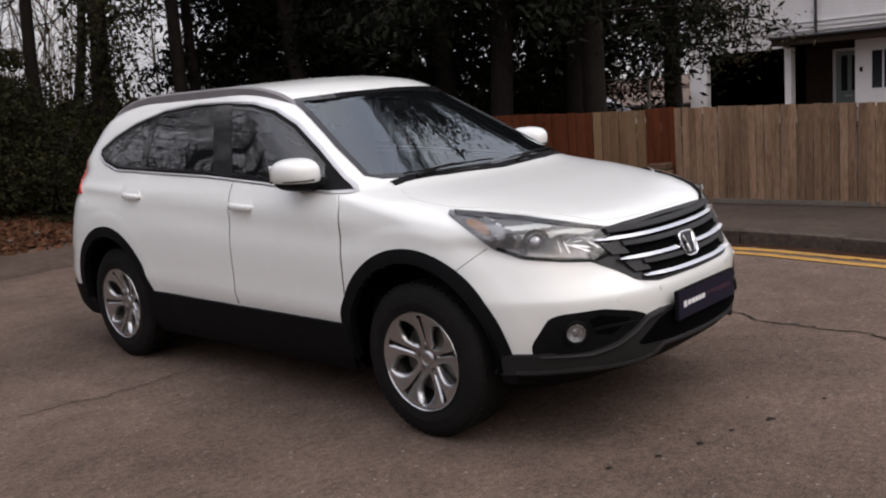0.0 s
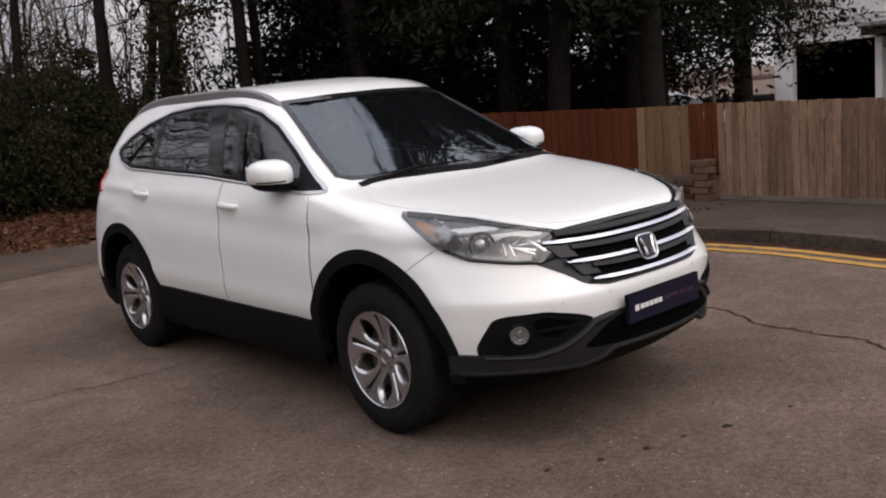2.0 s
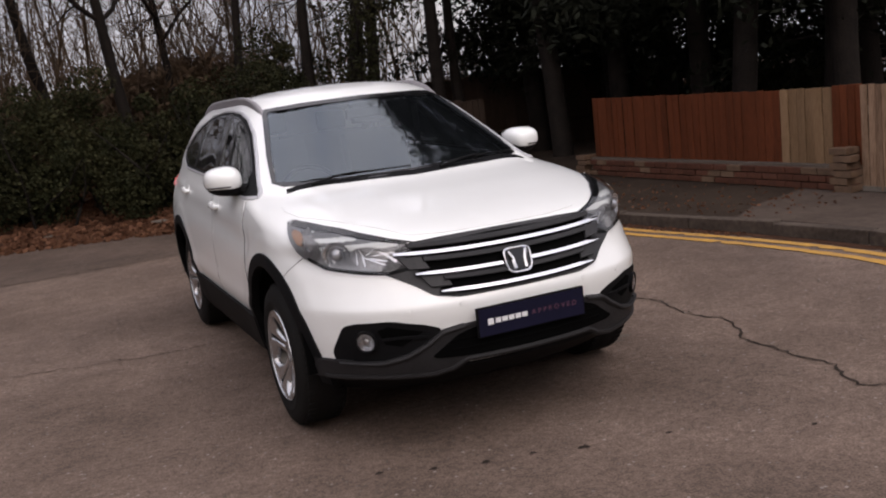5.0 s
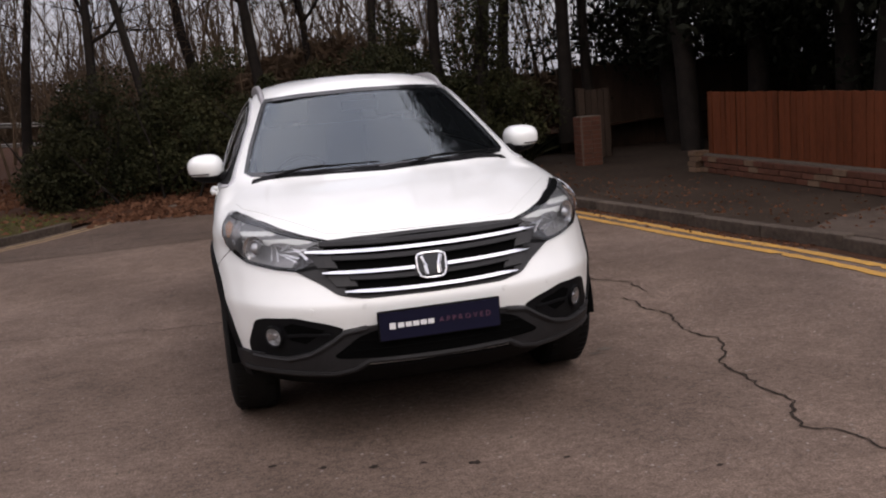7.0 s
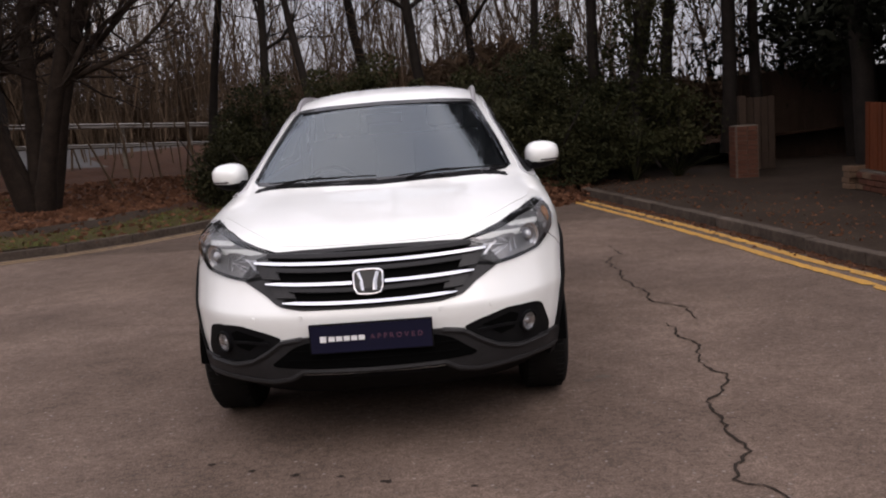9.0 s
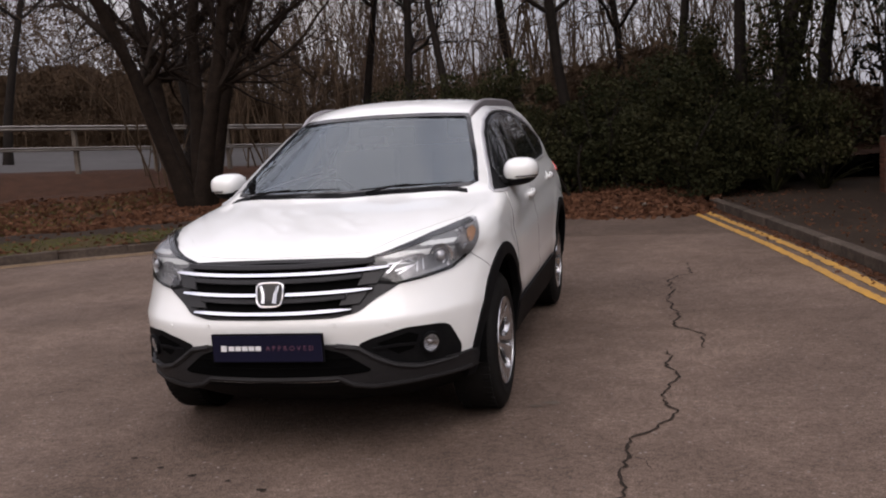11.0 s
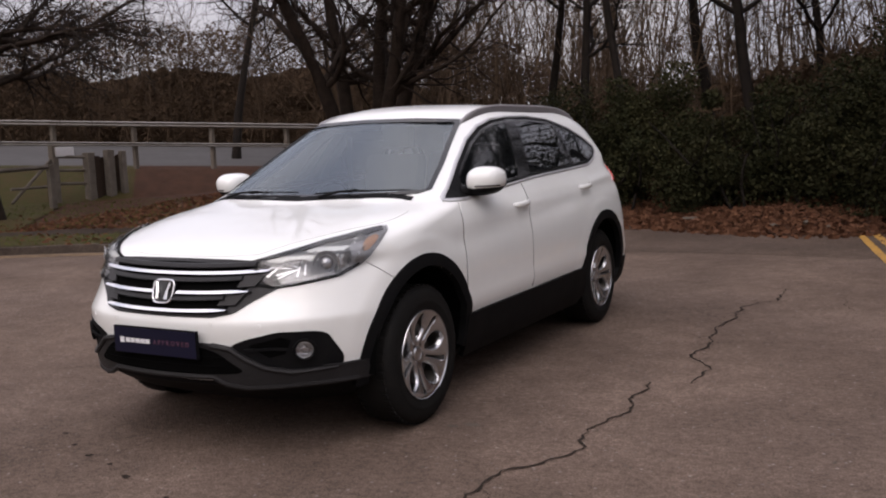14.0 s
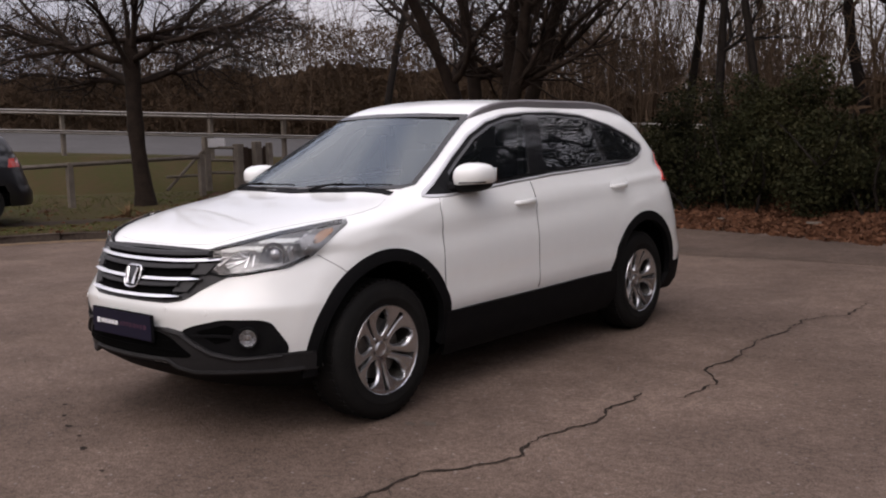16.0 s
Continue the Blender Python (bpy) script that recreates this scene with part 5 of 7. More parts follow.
def worn_line(line, offset, width, seed):
    """A painted line with ragged edges."""
    rng = random.Random(seed)
    pts = smooth_line([tuple(p) for p in line[::4]] + [tuple(line[-1])], 0.06)
    bm = bmesh.new()
    rows = []
    for i in range(len(pts)):
        t = pts[min(i + 1, len(pts) - 1)] - pts[max(i - 1, 0)]
        t = t / (np.linalg.norm(t) + 1e-9)
        n = np.array((-t[1], t[0]))
        a, b = offset - width / 2 + rng.uniform(-0.010, 0.010), offset + width / 2 + rng.uniform(-0.010, 0.010)
        if rng.random() < 0.06:
            b -= width * rng.uniform(0.2, 0.6)
        rows.append([bm.verts.new((*(pts[i] + n * a), 0.006)), bm.verts.new((*(pts[i] + n * b), 0.006))])
    for a, b in zip(rows, rows[1:]):
        bm.faces.new((a[0], b[0], b[1], a[1]))
    bmesh.ops.recalc_face_normals(bm, faces=bm.faces)
    return bm


# a strip of older tarmac beyond a ragged joint, tree shade in its tone
joint = smooth_line([(-4.95, 5.42), (-3.5, 5.0), (-1.0, 5.15), (0.3, 5.3), (1.3, 5.25), (2.84, 5.1)], 0.12)
joint = [(x, y + 0.02 * noise.noise((x * 3.0, 4.0, 0))) for x, y in joint]
bm = bmesh.new()
bm.faces.new([bm.verts.new((x, y, 0.0025)) for x, y in joint + [tuple(p) for p in right_line if 5.2 < p[1] < 8.2] + [tuple(p) for p in back_line[::-1]] + [tuple(p) for p in left_line[::-1] if p[0] > -4.9][1:]])
bmesh.ops.triangulate(bm, faces=bm.faces)
for f in bm.faces:
    if f.normal.z < 0:
        f.normal_flip()
tagged(link("road", bm, "old_shaded_asphalt"), "older tarmac strip before the bank, darkened with tree shade", "road", kind="structure")

right_cut = [p for p in right_line if p[1] < 7.6]
for k, o in enumerate((0.21, 0.39)):
    tagged(link("yellow_line", worn_line(right_cut, o, 0.092, 3 + k), "yellow", label="faded yellow no-parking line on the road"), category="road marking", kind="structure", group="yellow lines")
for k, o in enumerate((-0.20, -0.36)):
    tagged(link("yellow_line", worn_line(left_line, o, 0.07, 7 + k), "faded_yellow", label="faded yellow no-parking line on the road"), category="road marking", kind="structure", group="yellow lines")


tagged(link("gutter_dirt", worn_line(right_line, 0.065, 0.12, 9), "soil", label="dark dirt and leaf mould along the gutter"), category="dirt", kind="structure")


def crack(points, width, seed):
    rng = random.Random(seed)
    pts = smooth_line(points, 0.035)
    bm = bmesh.new()
    rows = []
    drift = 0.0
    for i in range(len(pts)):
        t = pts[min(i + 1, len(pts) - 1)] - pts[max(i - 1, 0)]
        t = t / (np.linalg.norm(t) + 1e-9)
        n = np.array((-t[1], t[0]))
        drift = 0.7 * drift + rng.uniform(-0.022, 0.022)
        w = width * rng.uniform(0.25, 1.0) * min(1, 0.3 + min(i, len(pts) - 1 - i) / 8)
        q = pts[i] + n * drift
        rows.append([bm.verts.new((*(q - n * w / 2), 0.005)), bm.verts.new((*(q + n * w / 2), 0.005))])
    for a, b in zip(rows, rows[1:]):
        bm.faces.new((a[0], b[0], b[1], a[1]))
    bmesh.ops.recalc_face_normals(bm, faces=bm.faces)
    return bm


for pts, w, seed in (
    ([(1.62, -3.4), (1.49, -2.86), (1.40, -2.69), (1.52, -2.43), (1.49, -2.19), (1.53, -1.98), (1.53, -1.80), (1.63, -1.72), (1.64, -1.60), (1.71, -1.44), (1.64, -1.10), (1.71, -0.74), (1.64, -0.62), (1.67, -0.40), (1.65, -0.21)], 0.022, 1),
    ([(1.88, -0.20), (1.90, 0.15), (1.80, 0.30), (1.73, 0.46), (1.75, 0.81), (1.67, 1.47), (1.67, 2.12), (1.83, 2.55), (1.80, 3.1)], 0.021, 2),
    ([(1.53, -1.98), (1.60, -2.05), (1.66, -2.16)], 0.010, 3),
    ([(2.36, 2.7), (2.37, 2.45), (2.44, 2.19)], 0.012, 4),
    ([(-2.6, 0.90), (-1.88, 0.75), (-1.32, 0.62), (-0.77, 0.63)], 0.012, 5),
    ([(-3.5, 5.0), (-1.0, 5.15), (0.3, 5.3), (1.3, 5.25), (2.8, 5.1)], 0.014, 6),
):
    part("crack", crack(pts, w, seed), "crack", ground)
stain = random.Random(4)
for x, y, r in ((1.10, -1.28, 0.06), (1.02, -1.34, 0.04)):
    bm = bmesh.new()
    bm.faces.new([bm.verts.new((x + r * stain.uniform(0.5, 1.2) * math.cos(a), y + 0.5 * r * stain.uniform(0.5, 1.2) * math.sin(a), 0.0035)) for a in np.linspace(0, math.tau, 14, endpoint=False)])
    part("chalk_mark", bm, "mortar", ground)
for x, y, r in ((-0.55, -2.30, 0.02), (-0.35, -2.38, 0.026), (-0.15, -2.42, 0.018), (0.05, -2.50, 0.028), (-0.75, -2.2, 0.018), (0.4, -2.6, 0.016), (-1.2, -2.9, 0.014), (0.9, -2.9, 0.016)):
    bm = bmesh.new()
    bm.faces.new([bm.verts.new((x + r * stain.uniform(0.5, 1.2) * math.cos(a), y + 0.7 * r * stain.uniform(0.5, 1.2) * math.sin(a), 0.0035)) for a in np.linspace(0, math.tau, 12, endpoint=False)])
    part("oil_spot", bm, "crack", ground)

# loose grit and stones on the road
rng = np.random.default_rng(5)
gv, gf = [], []
for k in range(2600):
    x, y = rng.uniform(-9, 3.6), rng.uniform(-5.5, 8)
    r = rng.uniform(0.003, 0.009) * (1.6 if rng.random() < 0.06 else 1)
    b0 = len(gv)
    a0 = rng.uniform(0, 6.28)
    gv += [(x + r * math.cos(a0 + a), y + r * math.sin(a0 + a), 0.0) for a in (0, 1.6, 3.1, 4.7)] + [(x, y, r * 0.9)]
    gf += [(b0 + i, b0 + (i + 1) % 4, b0 + 4) for i in range(4)]
tagged(from_arrays("grit", gv, gf, "mortar"), "loose pale grit scattered over the tarmac", "grit", kind="stuff")

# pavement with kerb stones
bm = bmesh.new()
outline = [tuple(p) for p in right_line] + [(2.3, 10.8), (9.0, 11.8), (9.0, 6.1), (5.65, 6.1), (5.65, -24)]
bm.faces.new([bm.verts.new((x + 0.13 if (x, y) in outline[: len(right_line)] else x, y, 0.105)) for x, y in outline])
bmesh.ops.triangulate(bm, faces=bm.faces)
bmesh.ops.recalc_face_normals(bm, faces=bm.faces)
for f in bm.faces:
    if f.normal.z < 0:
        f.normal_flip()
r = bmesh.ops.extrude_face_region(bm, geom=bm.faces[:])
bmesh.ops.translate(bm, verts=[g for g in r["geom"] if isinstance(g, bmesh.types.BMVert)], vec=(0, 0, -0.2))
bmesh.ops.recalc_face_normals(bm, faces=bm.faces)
pavement = tagged(link("pavement", bm, "pavement"), "worn tarmac pavement behind a kerb, darkened for tree shade", "pavement", kind="structure")


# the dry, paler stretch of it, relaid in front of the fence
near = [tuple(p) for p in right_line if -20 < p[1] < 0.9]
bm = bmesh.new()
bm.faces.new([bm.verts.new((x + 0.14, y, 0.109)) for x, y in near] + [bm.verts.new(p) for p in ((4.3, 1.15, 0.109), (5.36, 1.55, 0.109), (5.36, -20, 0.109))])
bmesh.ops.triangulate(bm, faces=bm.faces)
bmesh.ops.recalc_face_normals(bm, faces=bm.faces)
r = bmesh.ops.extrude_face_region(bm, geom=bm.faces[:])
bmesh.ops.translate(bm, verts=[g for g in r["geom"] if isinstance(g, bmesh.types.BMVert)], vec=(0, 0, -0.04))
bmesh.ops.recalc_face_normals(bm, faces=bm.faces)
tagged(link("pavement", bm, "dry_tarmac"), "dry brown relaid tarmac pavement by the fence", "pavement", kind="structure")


def stone_mesh(name, length, width, height, bevel, mat):
    bm = box(-length / 2, length / 2, -width / 2, width / 2, -0.1, height, bevel)
    me = bpy.data.meshes.new(name)
    bm.to_mesh(me)
    bm.free()
    me.materials.append(M[mat])
    return me


def lay_kerb(line, parent, offset, drop):
    me = stone_mesh("kerb_stone", 0.895, 0.125, 0.115, 0.012, "kerb")
    pts = [np.array(p) for p in line]
    s = np.r_[0, np.cumsum([np.linalg.norm(b - a) for a, b in zip(pts, pts[1:])])]
    u = 0.45
    rg = random.Random(11)
    while u < s[-1] - 0.3:
        p = np.array([np.interp(u, s, [q[k] for q in pts]) for k in (0, 1)])
        q = np.array([np.interp(u + 0.2, s, [q[k] for q in pts]) for k in (0, 1)])
        t = (q - p) / (np.linalg.norm(q - p) + 1e-9)
        n = np.array((-t[1], t[0]))
        ob = new("kerb_stone", me)
        ob.parent = parent
        c = p + n * offset
        ob.matrix_basis = pose(c[0], c[1], drop(c) + rg.uniform(-0.008, 0.006), rg.uniform(-1, 1), rg.uniform(-0.6, 0.6), math.degrees(math.atan2(t[1], t[0])))
        u += 0.9


lay_kerb(right_line, pavement, -0.0625, lambda c: 0.0)

# verge, footpath and leaf-strewn bank
bm = clipped([tuple(p) for p in EDGE[::2]] + [tuple(EDGE[-1]), (2.3, 10.6), (9.2, 11.6), (40, 12.5), (40, 60), (-60, 60), (-60, -9)], 1.0)
for v in bm.verts:
    v.co.z = rise(v.co.x, v.co.y)
bmesh.ops.recalc_face_normals(bm, faces=bm.faces)
for f in bm.faces:
    f.smooth = True
tagged(link("bank", bm, "soil"), "dark earth bank strewn with dead leaves", "bank", kind="structure")
verge = tagged(link("verge", ribbon(left_line, 0.12, 1.55, lambda x, y: rise(x, y) + 0.02), "grass"), "short patchy winter grass behind the kerb", "grass", kind="structure")
tagged(link("footpath", ribbon(left_line, 1.55, 2.35, lambda x, y: rise(x, y) + 0.022), "pavement"), "narrow worn tarmac footpath", "path", kind="structure")
lawn_line = [p for p in left_line if p[0] < -9.4]
tagged(link("lawn", ribbon(lawn_line, 2.35, 11.0, lambda x, y: rise(x, y) + 0.02), "grass"), "rough winter grass round a bare tree", "grass", kind="structure")
lay_kerb(left_line, verge, 0.0625, lambda c: 0.0)


def quads(name, centres, sizes, mat, label, category, seed, flat=0.0, aspect=1.6, parent=None):
    """Many small leaves, one object of stuff."""
    g = np.random.default_rng(seed)
    n = len(centres)
    a = g.normal(size=(n, 3))
    a[:, 2] *= 1 - flat
    a /= np.linalg.norm(a, axis=1)[:, None]
    b = np.cross(a, g.normal(size=(n, 3)) * (1, 1, 1 - flat))
    b /= np.linalg.norm(b, axis=1)[:, None] + 1e-9
    a, b = a * sizes[:, None] * aspect / 2, b * sizes[:, None] / 2
    c = np.asarray(centres)
    v = np.stack([c - a, c + b * 0.9 - a * 0.1, c + a, c - b * 0.9 + a * 0.1], 1).reshape(-1, 3)
    me = bpy.data.meshes.new(name)
    me.vertices.add(4 * n), me.loops.add(4 * n), me.polygons.add(n)
    me.vertices.foreach_set("co", v.astype(np.float32).ravel())
    me.loops.foreach_set("vertex_index", np.arange(4 * n, dtype=np.int32))
    me.polygons.foreach_set("loop_start", np.arange(0, 4 * n, 4, dtype=np.int32))
    me.materials.append(M[mat])
    me.update(calc_edges=True)
    ob = new(name, me)
    if parent:
        ob.parent = parent
        return ob
    return tagged(ob, label, category, kind="stuff")


g = np.random.default_rng(21)
pts = []
while len(pts) < 9000:
    k = g.integers(len(EDGE) - 40, len(EDGE)) if g.random() < 0.5 else g.integers(40, len(EDGE))
    p = EDGE[k] + g.normal(size=2) * 1.6
    d = np.min(np.hypot(EDGE[:, 0] - p[0], EDGE[:, 1] - p[1]))
    left = p[0] < -3.0
    beyond = p[1] > np.interp(p[0], EDGE[:, 0], EDGE[:, 1])
    if not beyond and (d > 0.35 or left or g.random() < 0.6):
        continue
    if left and d < 2.45 and g.random() < 0.93:
        continue
    if p[0] > 2.4:
        continue
    pts.append((p[0], p[1], (rise(*p) if beyond else 0.0) + 0.012 + g.random() * 0.02))
quads("leaf_litter", pts, g.uniform(0.035, 0.085, len(pts)), "litter", "dead brown leaves lying on the bank", "leaves", 22, flat=0.75)
pts = []
while len(pts) < 11000:
    p = np.array((g.uniform(-18, -3), g.uniform(-2, 16)))
    d = np.min(np.hypot(EDGE[:, 0] - p[0], EDGE[:, 1] - p[1]))
    if p[1] > np.interp(p[0], EDGE[:, 0], EDGE[:, 1]) and (0.1 < d < 1.6 or (p[0] < -8 and 2.4 < d < 7)):
        pts.append((p[0], p[1], rise(*p) + 0.03))
fallen = []
while len(fallen) < 7000:
    p = np.array((g.uniform(-12, -3), g.uniform(4, 15)))
    d = np.min(np.hypot(EDGE[:, 0] - p[0], EDGE[:, 1] - p[1]))
    if p[1] > np.interp(p[0], EDGE[:, 0], EDGE[:, 1]) and 2.4 < d < 8:
        fallen.append((p[0], p[1], rise(*p) + 0.02))
quads("fallen_leaves", fallen, g.uniform(0.04, 0.10, len(fallen)), "litter", "brown fallen leaves under the bare trees", "leaves", 25, flat=0.8)
# dead leaves and dirt blown along the kerb and over the pavement
drift = []
for k in range(1500):
    y = g.uniform(0.5, 9.5)
    x = np.interp(y, [p[1] for p in right_line], [p[0] for p in right_line])
    if g.random() < 0.45:
        drift.append((x - abs(g.normal()) * 0.10, y, 0.008))
    else:
        drift.append((x + 0.2 + abs(g.normal()) * 1.0, y, 0.115))
drift = [p for p in drift if p[0] < 5.3]
quads("leaf_drift", drift, g.uniform(0.015, 0.035, len(drift)), "litter", "dead leaves blown along the kerb and pavement", "leaves", 24, flat=0.85)
quads("grass_tufts", pts, g.uniform(0.012, 0.02, len(pts)), "blade", "short tufts of winter grass", "grass", 23, aspect=4.0)
# pale scraps of litter on the bank
for x, y, r in ((-0.35, 8.25, 0.17), (-1.9, 8.6, 0.07), (0.9, 7.6, 0.06), (1.3, 7.7, 0.05), (-5.6, 8.4, 0.07), (1.6, 7.5, 0.04)):
    bm = bmesh.new()
    bmesh.ops.create_icosphere(bm, subdivisions=2, radius=1)
    for v in bm.verts:
        v.co = Vector((x + v.co.x * r, y + v.co.y * r * 0.6, rise(x, y) + 0.02 + v.co.z * 0.03 + 0.02 * noise.noise(v.co * 2 + Vector((x, y, 0)))))
    tagged(link("litter_scrap", bm, "mortar", label="crumpled pale scrap of litter on dead leaves"), category="litter", group="scraps of litter")


# ---- trees ----
def limb_mesh(name, branches, mat, parent=None):
    """Tapered round limbs; a branch is (points, radii, sides)."""
    verts, faces, base = [], [], 0
    for pts, radii, sides in branches:
        p = np.array(pts)
        n = len(p)
        d = np.empty_like(p)
        d[1:-1], d[0], d[-1] = p[2:] - p[:-2], p[1] - p[0], p[-1] - p[-2]
        d /= np.sqrt((d * d).sum(1))[:, None] + 1e-9
        steep = np.abs(d[:, 2]) >= 0.9
        a = np.where(steep[:, None], np.stack([np.zeros(n), d[:, 2], -d[:, 1]], 1), np.stack([d[:, 1], -d[:, 0], np.zeros(n)], 1))
        a /= np.sqrt((a * a).sum(1))[:, None] + 1e-9
        b = np.stack([d[:, 1] * a[:, 2] - d[:, 2] * a[:, 1], d[:, 2] * a[:, 0] - d[:, 0] * a[:, 2], d[:, 0] * a[:, 1] - d[:, 1] * a[:, 0]], 1)
        t = np.arange(sides) * math.tau / sides
        r = np.array(radii)[:, None, None]
        ring = p[:, None, :] + r * (a[:, None, :] * np.cos(t)[None, :, None] + b[:, None, :] * np.sin(t)[None, :, None])
        verts.append(ring.reshape(-1, 3))
        i, k = np.meshgrid(np.arange(n - 1), np.arange(sides), indexing="ij")
        q, e = base + i * sides, (k + 1) % sides
        faces.append(np.stack([q + k, q + e, q + sides + e, q + sides + k], -1).reshape(-1, 4))
        base += n * sides
    verts, faces = np.concatenate(verts), np.concatenate(faces)
    me = bpy.data.meshes.new(name)
    me.vertices.add(len(verts)), me.loops.add(4 * len(faces)), me.polygons.add(len(faces))
    me.vertices.foreach_set("co", verts.astype(np.float32).ravel())
    me.loops.foreach_set("vertex_index", faces.astype(np.int32).ravel())
    me.polygons.foreach_set("loop_start", np.arange(0, 4 * len(faces), 4, dtype=np.int32))
    me.polygons.foreach_set("use_smooth", np.ones(len(faces), bool))
    me.materials.append(M[mat])
    me.update(calc_edges=True)
    ob = new(name, me)
    if parent:
        ob.parent = parent
    return ob


def grow(g, p, d, length, radius, sides, wander=0.25, up=0.0, steps=6):
    pts, radii = [np.array(p, float)], [radius]
    d = np.array(d, float) / np.linalg.norm(d)
    for i in range(steps):
        d = d + g.normal(size=3) * wander * 0.4 + np.array((0, 0, up * 0.2))
        d /= np.linalg.norm(d)
        pts.append(pts[-1] + d * length / steps)
        radii.append(max(0.004, radius * (1 - 0.75 * (i + 1) / steps)))
    return pts, radii, sides


def bare_tree(name, x, y, z, height, radius, stems, spread, seed, label, mat="bark", low=0.35, twig=1.0):
    g = np.random.default_rng(seed)
    tree = thing(name, label, "tree", group="bare trees")
    trunks, limbs, twigs = [], [], []
    for s in range(stems):
        a = seed + s * math.tau / max(1, stems) + g.uniform(-0.4, 0.4)
        lean = spread * g.uniform(0.6, 1.1) if stems > 1 else spread * 0.25
        off = np.array((math.cos(a), math.sin(a), 0)) * (radius * 0.6 if stems > 1 else 0)
        t = grow(g, np.array((x, y, z - 0.1)) + off, (math.cos(a) * lean, math.sin(a) * lean, 1), height * g.uniform(0.85, 1.1), radius * (0.75 if stems > 1 else 1), 9, 0.14, 0.35, 10)
        if s == 0 or stems > 1:
            t[1][0] *= 1.35
        trunks.append(t)
        for i in range(2, 11):
            if i / 10 < low:
                continue
            for _ in range(2):
                k = g.uniform(0, math.tau)
                w = np.array((math.cos(k), math.sin(k), g.uniform(0.25, 1.0)))
                limbs.append(grow(g, t[0][i], w, height * g.uniform(0.22, 0.42) * (1.2 - i / 14), t[1][i] * g.uniform(0.4, 0.62), 6, 0.45, 0.4, 7))
    for pts, radii, _ in limbs:
        for i in range(1, 8):
            for _ in range(3):
                w = (pts[i] - pts[i - 1]) / (np.linalg.norm(pts[i] - pts[i - 1]) + 1e-9) + g.normal(size=3) * 0.75
                twigs.append(grow(g, pts[i], w, height * g.uniform(0.06, 0.16) * twig, max(0.008, radii[i] * 0.5), 3, 0.6, 0.2, 4))
    for pts, radii, _ in list(twigs):
        for i in (2, 3, 4):
            w = (pts[i] - pts[i - 1]) / (np.linalg.norm(pts[i] - pts[i - 1]) + 1e-9) + g.normal(size=3) * 0.8
            twigs.append(grow(g, pts[i], w, height * g.uniform(0.03, 0.07) * twig, 0.006, 3, 0.5, 0.1, 2))
    limb_mesh("trunk", trunks, mat, tree)
    tagged(limb_mesh("branchwork", limbs, mat, tree), kind="stuff")
    tagged(limb_mesh("crown", twigs, mat, tree), kind="stuff")
    return tree


def spreading_tree(x, y, z, fork, radius, seed):
    """A short trunk that breaks into a wide fan of crooked limbs."""
    g = np.random.default_rng(seed)
    tree = thing("bare_tree", "leafless verge tree with a wide spreading crown", "tree", group="bare trees")
    t = grow(g, (x, y, z - 0.1), (0.03, 0.0, 1), fork + 0.3, radius, 10, 0.06, 0.1, 8)
    t = (t[0], [radius * k for k in (1.55, 1.12, 0.98, 0.90, 1.02, 0.88, 0.97, 1.05, 0.8)], 10)
    limbs, twigs = [], []
    for k in range(15):
        a = k * 2.4 + g.uniform(-0.3, 0.3)
        e = radians(g.uniform(-2, 34) if k % 5 else 70)
        limbs.append(grow(g, t[0][6 + k % 3], (math.cos(a) * math.cos(e), math.sin(a) * math.cos(e), math.sin(e)), g.uniform(3.0, 4.4), radius * g.uniform(0.30, 0.55), 6, 0.4, 0.16, 9))
    for pts, radii, _ in list(limbs):
        for i in range(2, 9):
            for _ in range(2):
                w = (pts[i] - pts[i - 1]) / np.linalg.norm(pts[i] - pts[i - 1]) + g.normal(size=3) * 0.55
                limbs.append(grow(g, pts[i], w, g.uniform(0.7, 1.6), max(0.012, radii[i] * 0.5), 4, 0.5, 0.1, 5))
    for pts, radii, _ in limbs[15:]:
        for i in range(1, 6):
            for _ in range(3):
                w = (pts[i] - pts[i - 1]) / np.linalg.norm(pts[i] - pts[i - 1]) + g.normal(size=3) * 0.8
                twigs.append(grow(g, pts[i], w, g.uniform(0.2, 0.7), 0.007, 3, 0.5, 0.0, 3))
    limb_mesh("trunk", [t], "bark", tree)
    tagged(limb_mesh("branchwork", limbs, "bark", tree), kind="stuff")
    tagged(limb_mesh("crown", twigs, "darkbark", tree), kind="stuff")


bare_tree("bare_tree", -7.2, 10.0, rise(-7.2, 10.0), 8.5, 0.23, 5, 0.42, 3, "leafless tree forking low into several stems", low=0.25)
spreading_tree(-13.2, 5.7, rise(-13.2, 5.7), 3.2, 0.17, 8)
for k, (x, y, h, r) in enumerate(((-3.4, 11.3, 9, 0.10), (-2.1, 10.9, 9, 0.09), (-1.25, 13.9, 10, 0.13), (-0.2, 12.2, 10, 0.12), (2.95, 10.9, 10, 0.12), (3.65, 11.3, 9, 0.10), (4.1, 10.9, 11, 0.13), (5.1, 10.1, 11, 0.14), (5.8, 10.6, 10, 0.11), (0.9, 13.2, 9, 0.09), (1.9, 12.4, 9, 0.10), (-5.0, 13.5, 9, 0.11), (-10.5, 15.5, 9, 0.13), (-16.0, 15.5, 9, 0.14))):
    bare_tree("bare_tree", x, y, rise(x, y), h, r, 1, 0.35, 20 + k, "tall thin leafless tree among undergrowth", "darkbark", low=0.45 if k % 3 else 0.3)

# thin stems and brush behind, as one mass each
g = np.random.default_rng(77)
branches = []


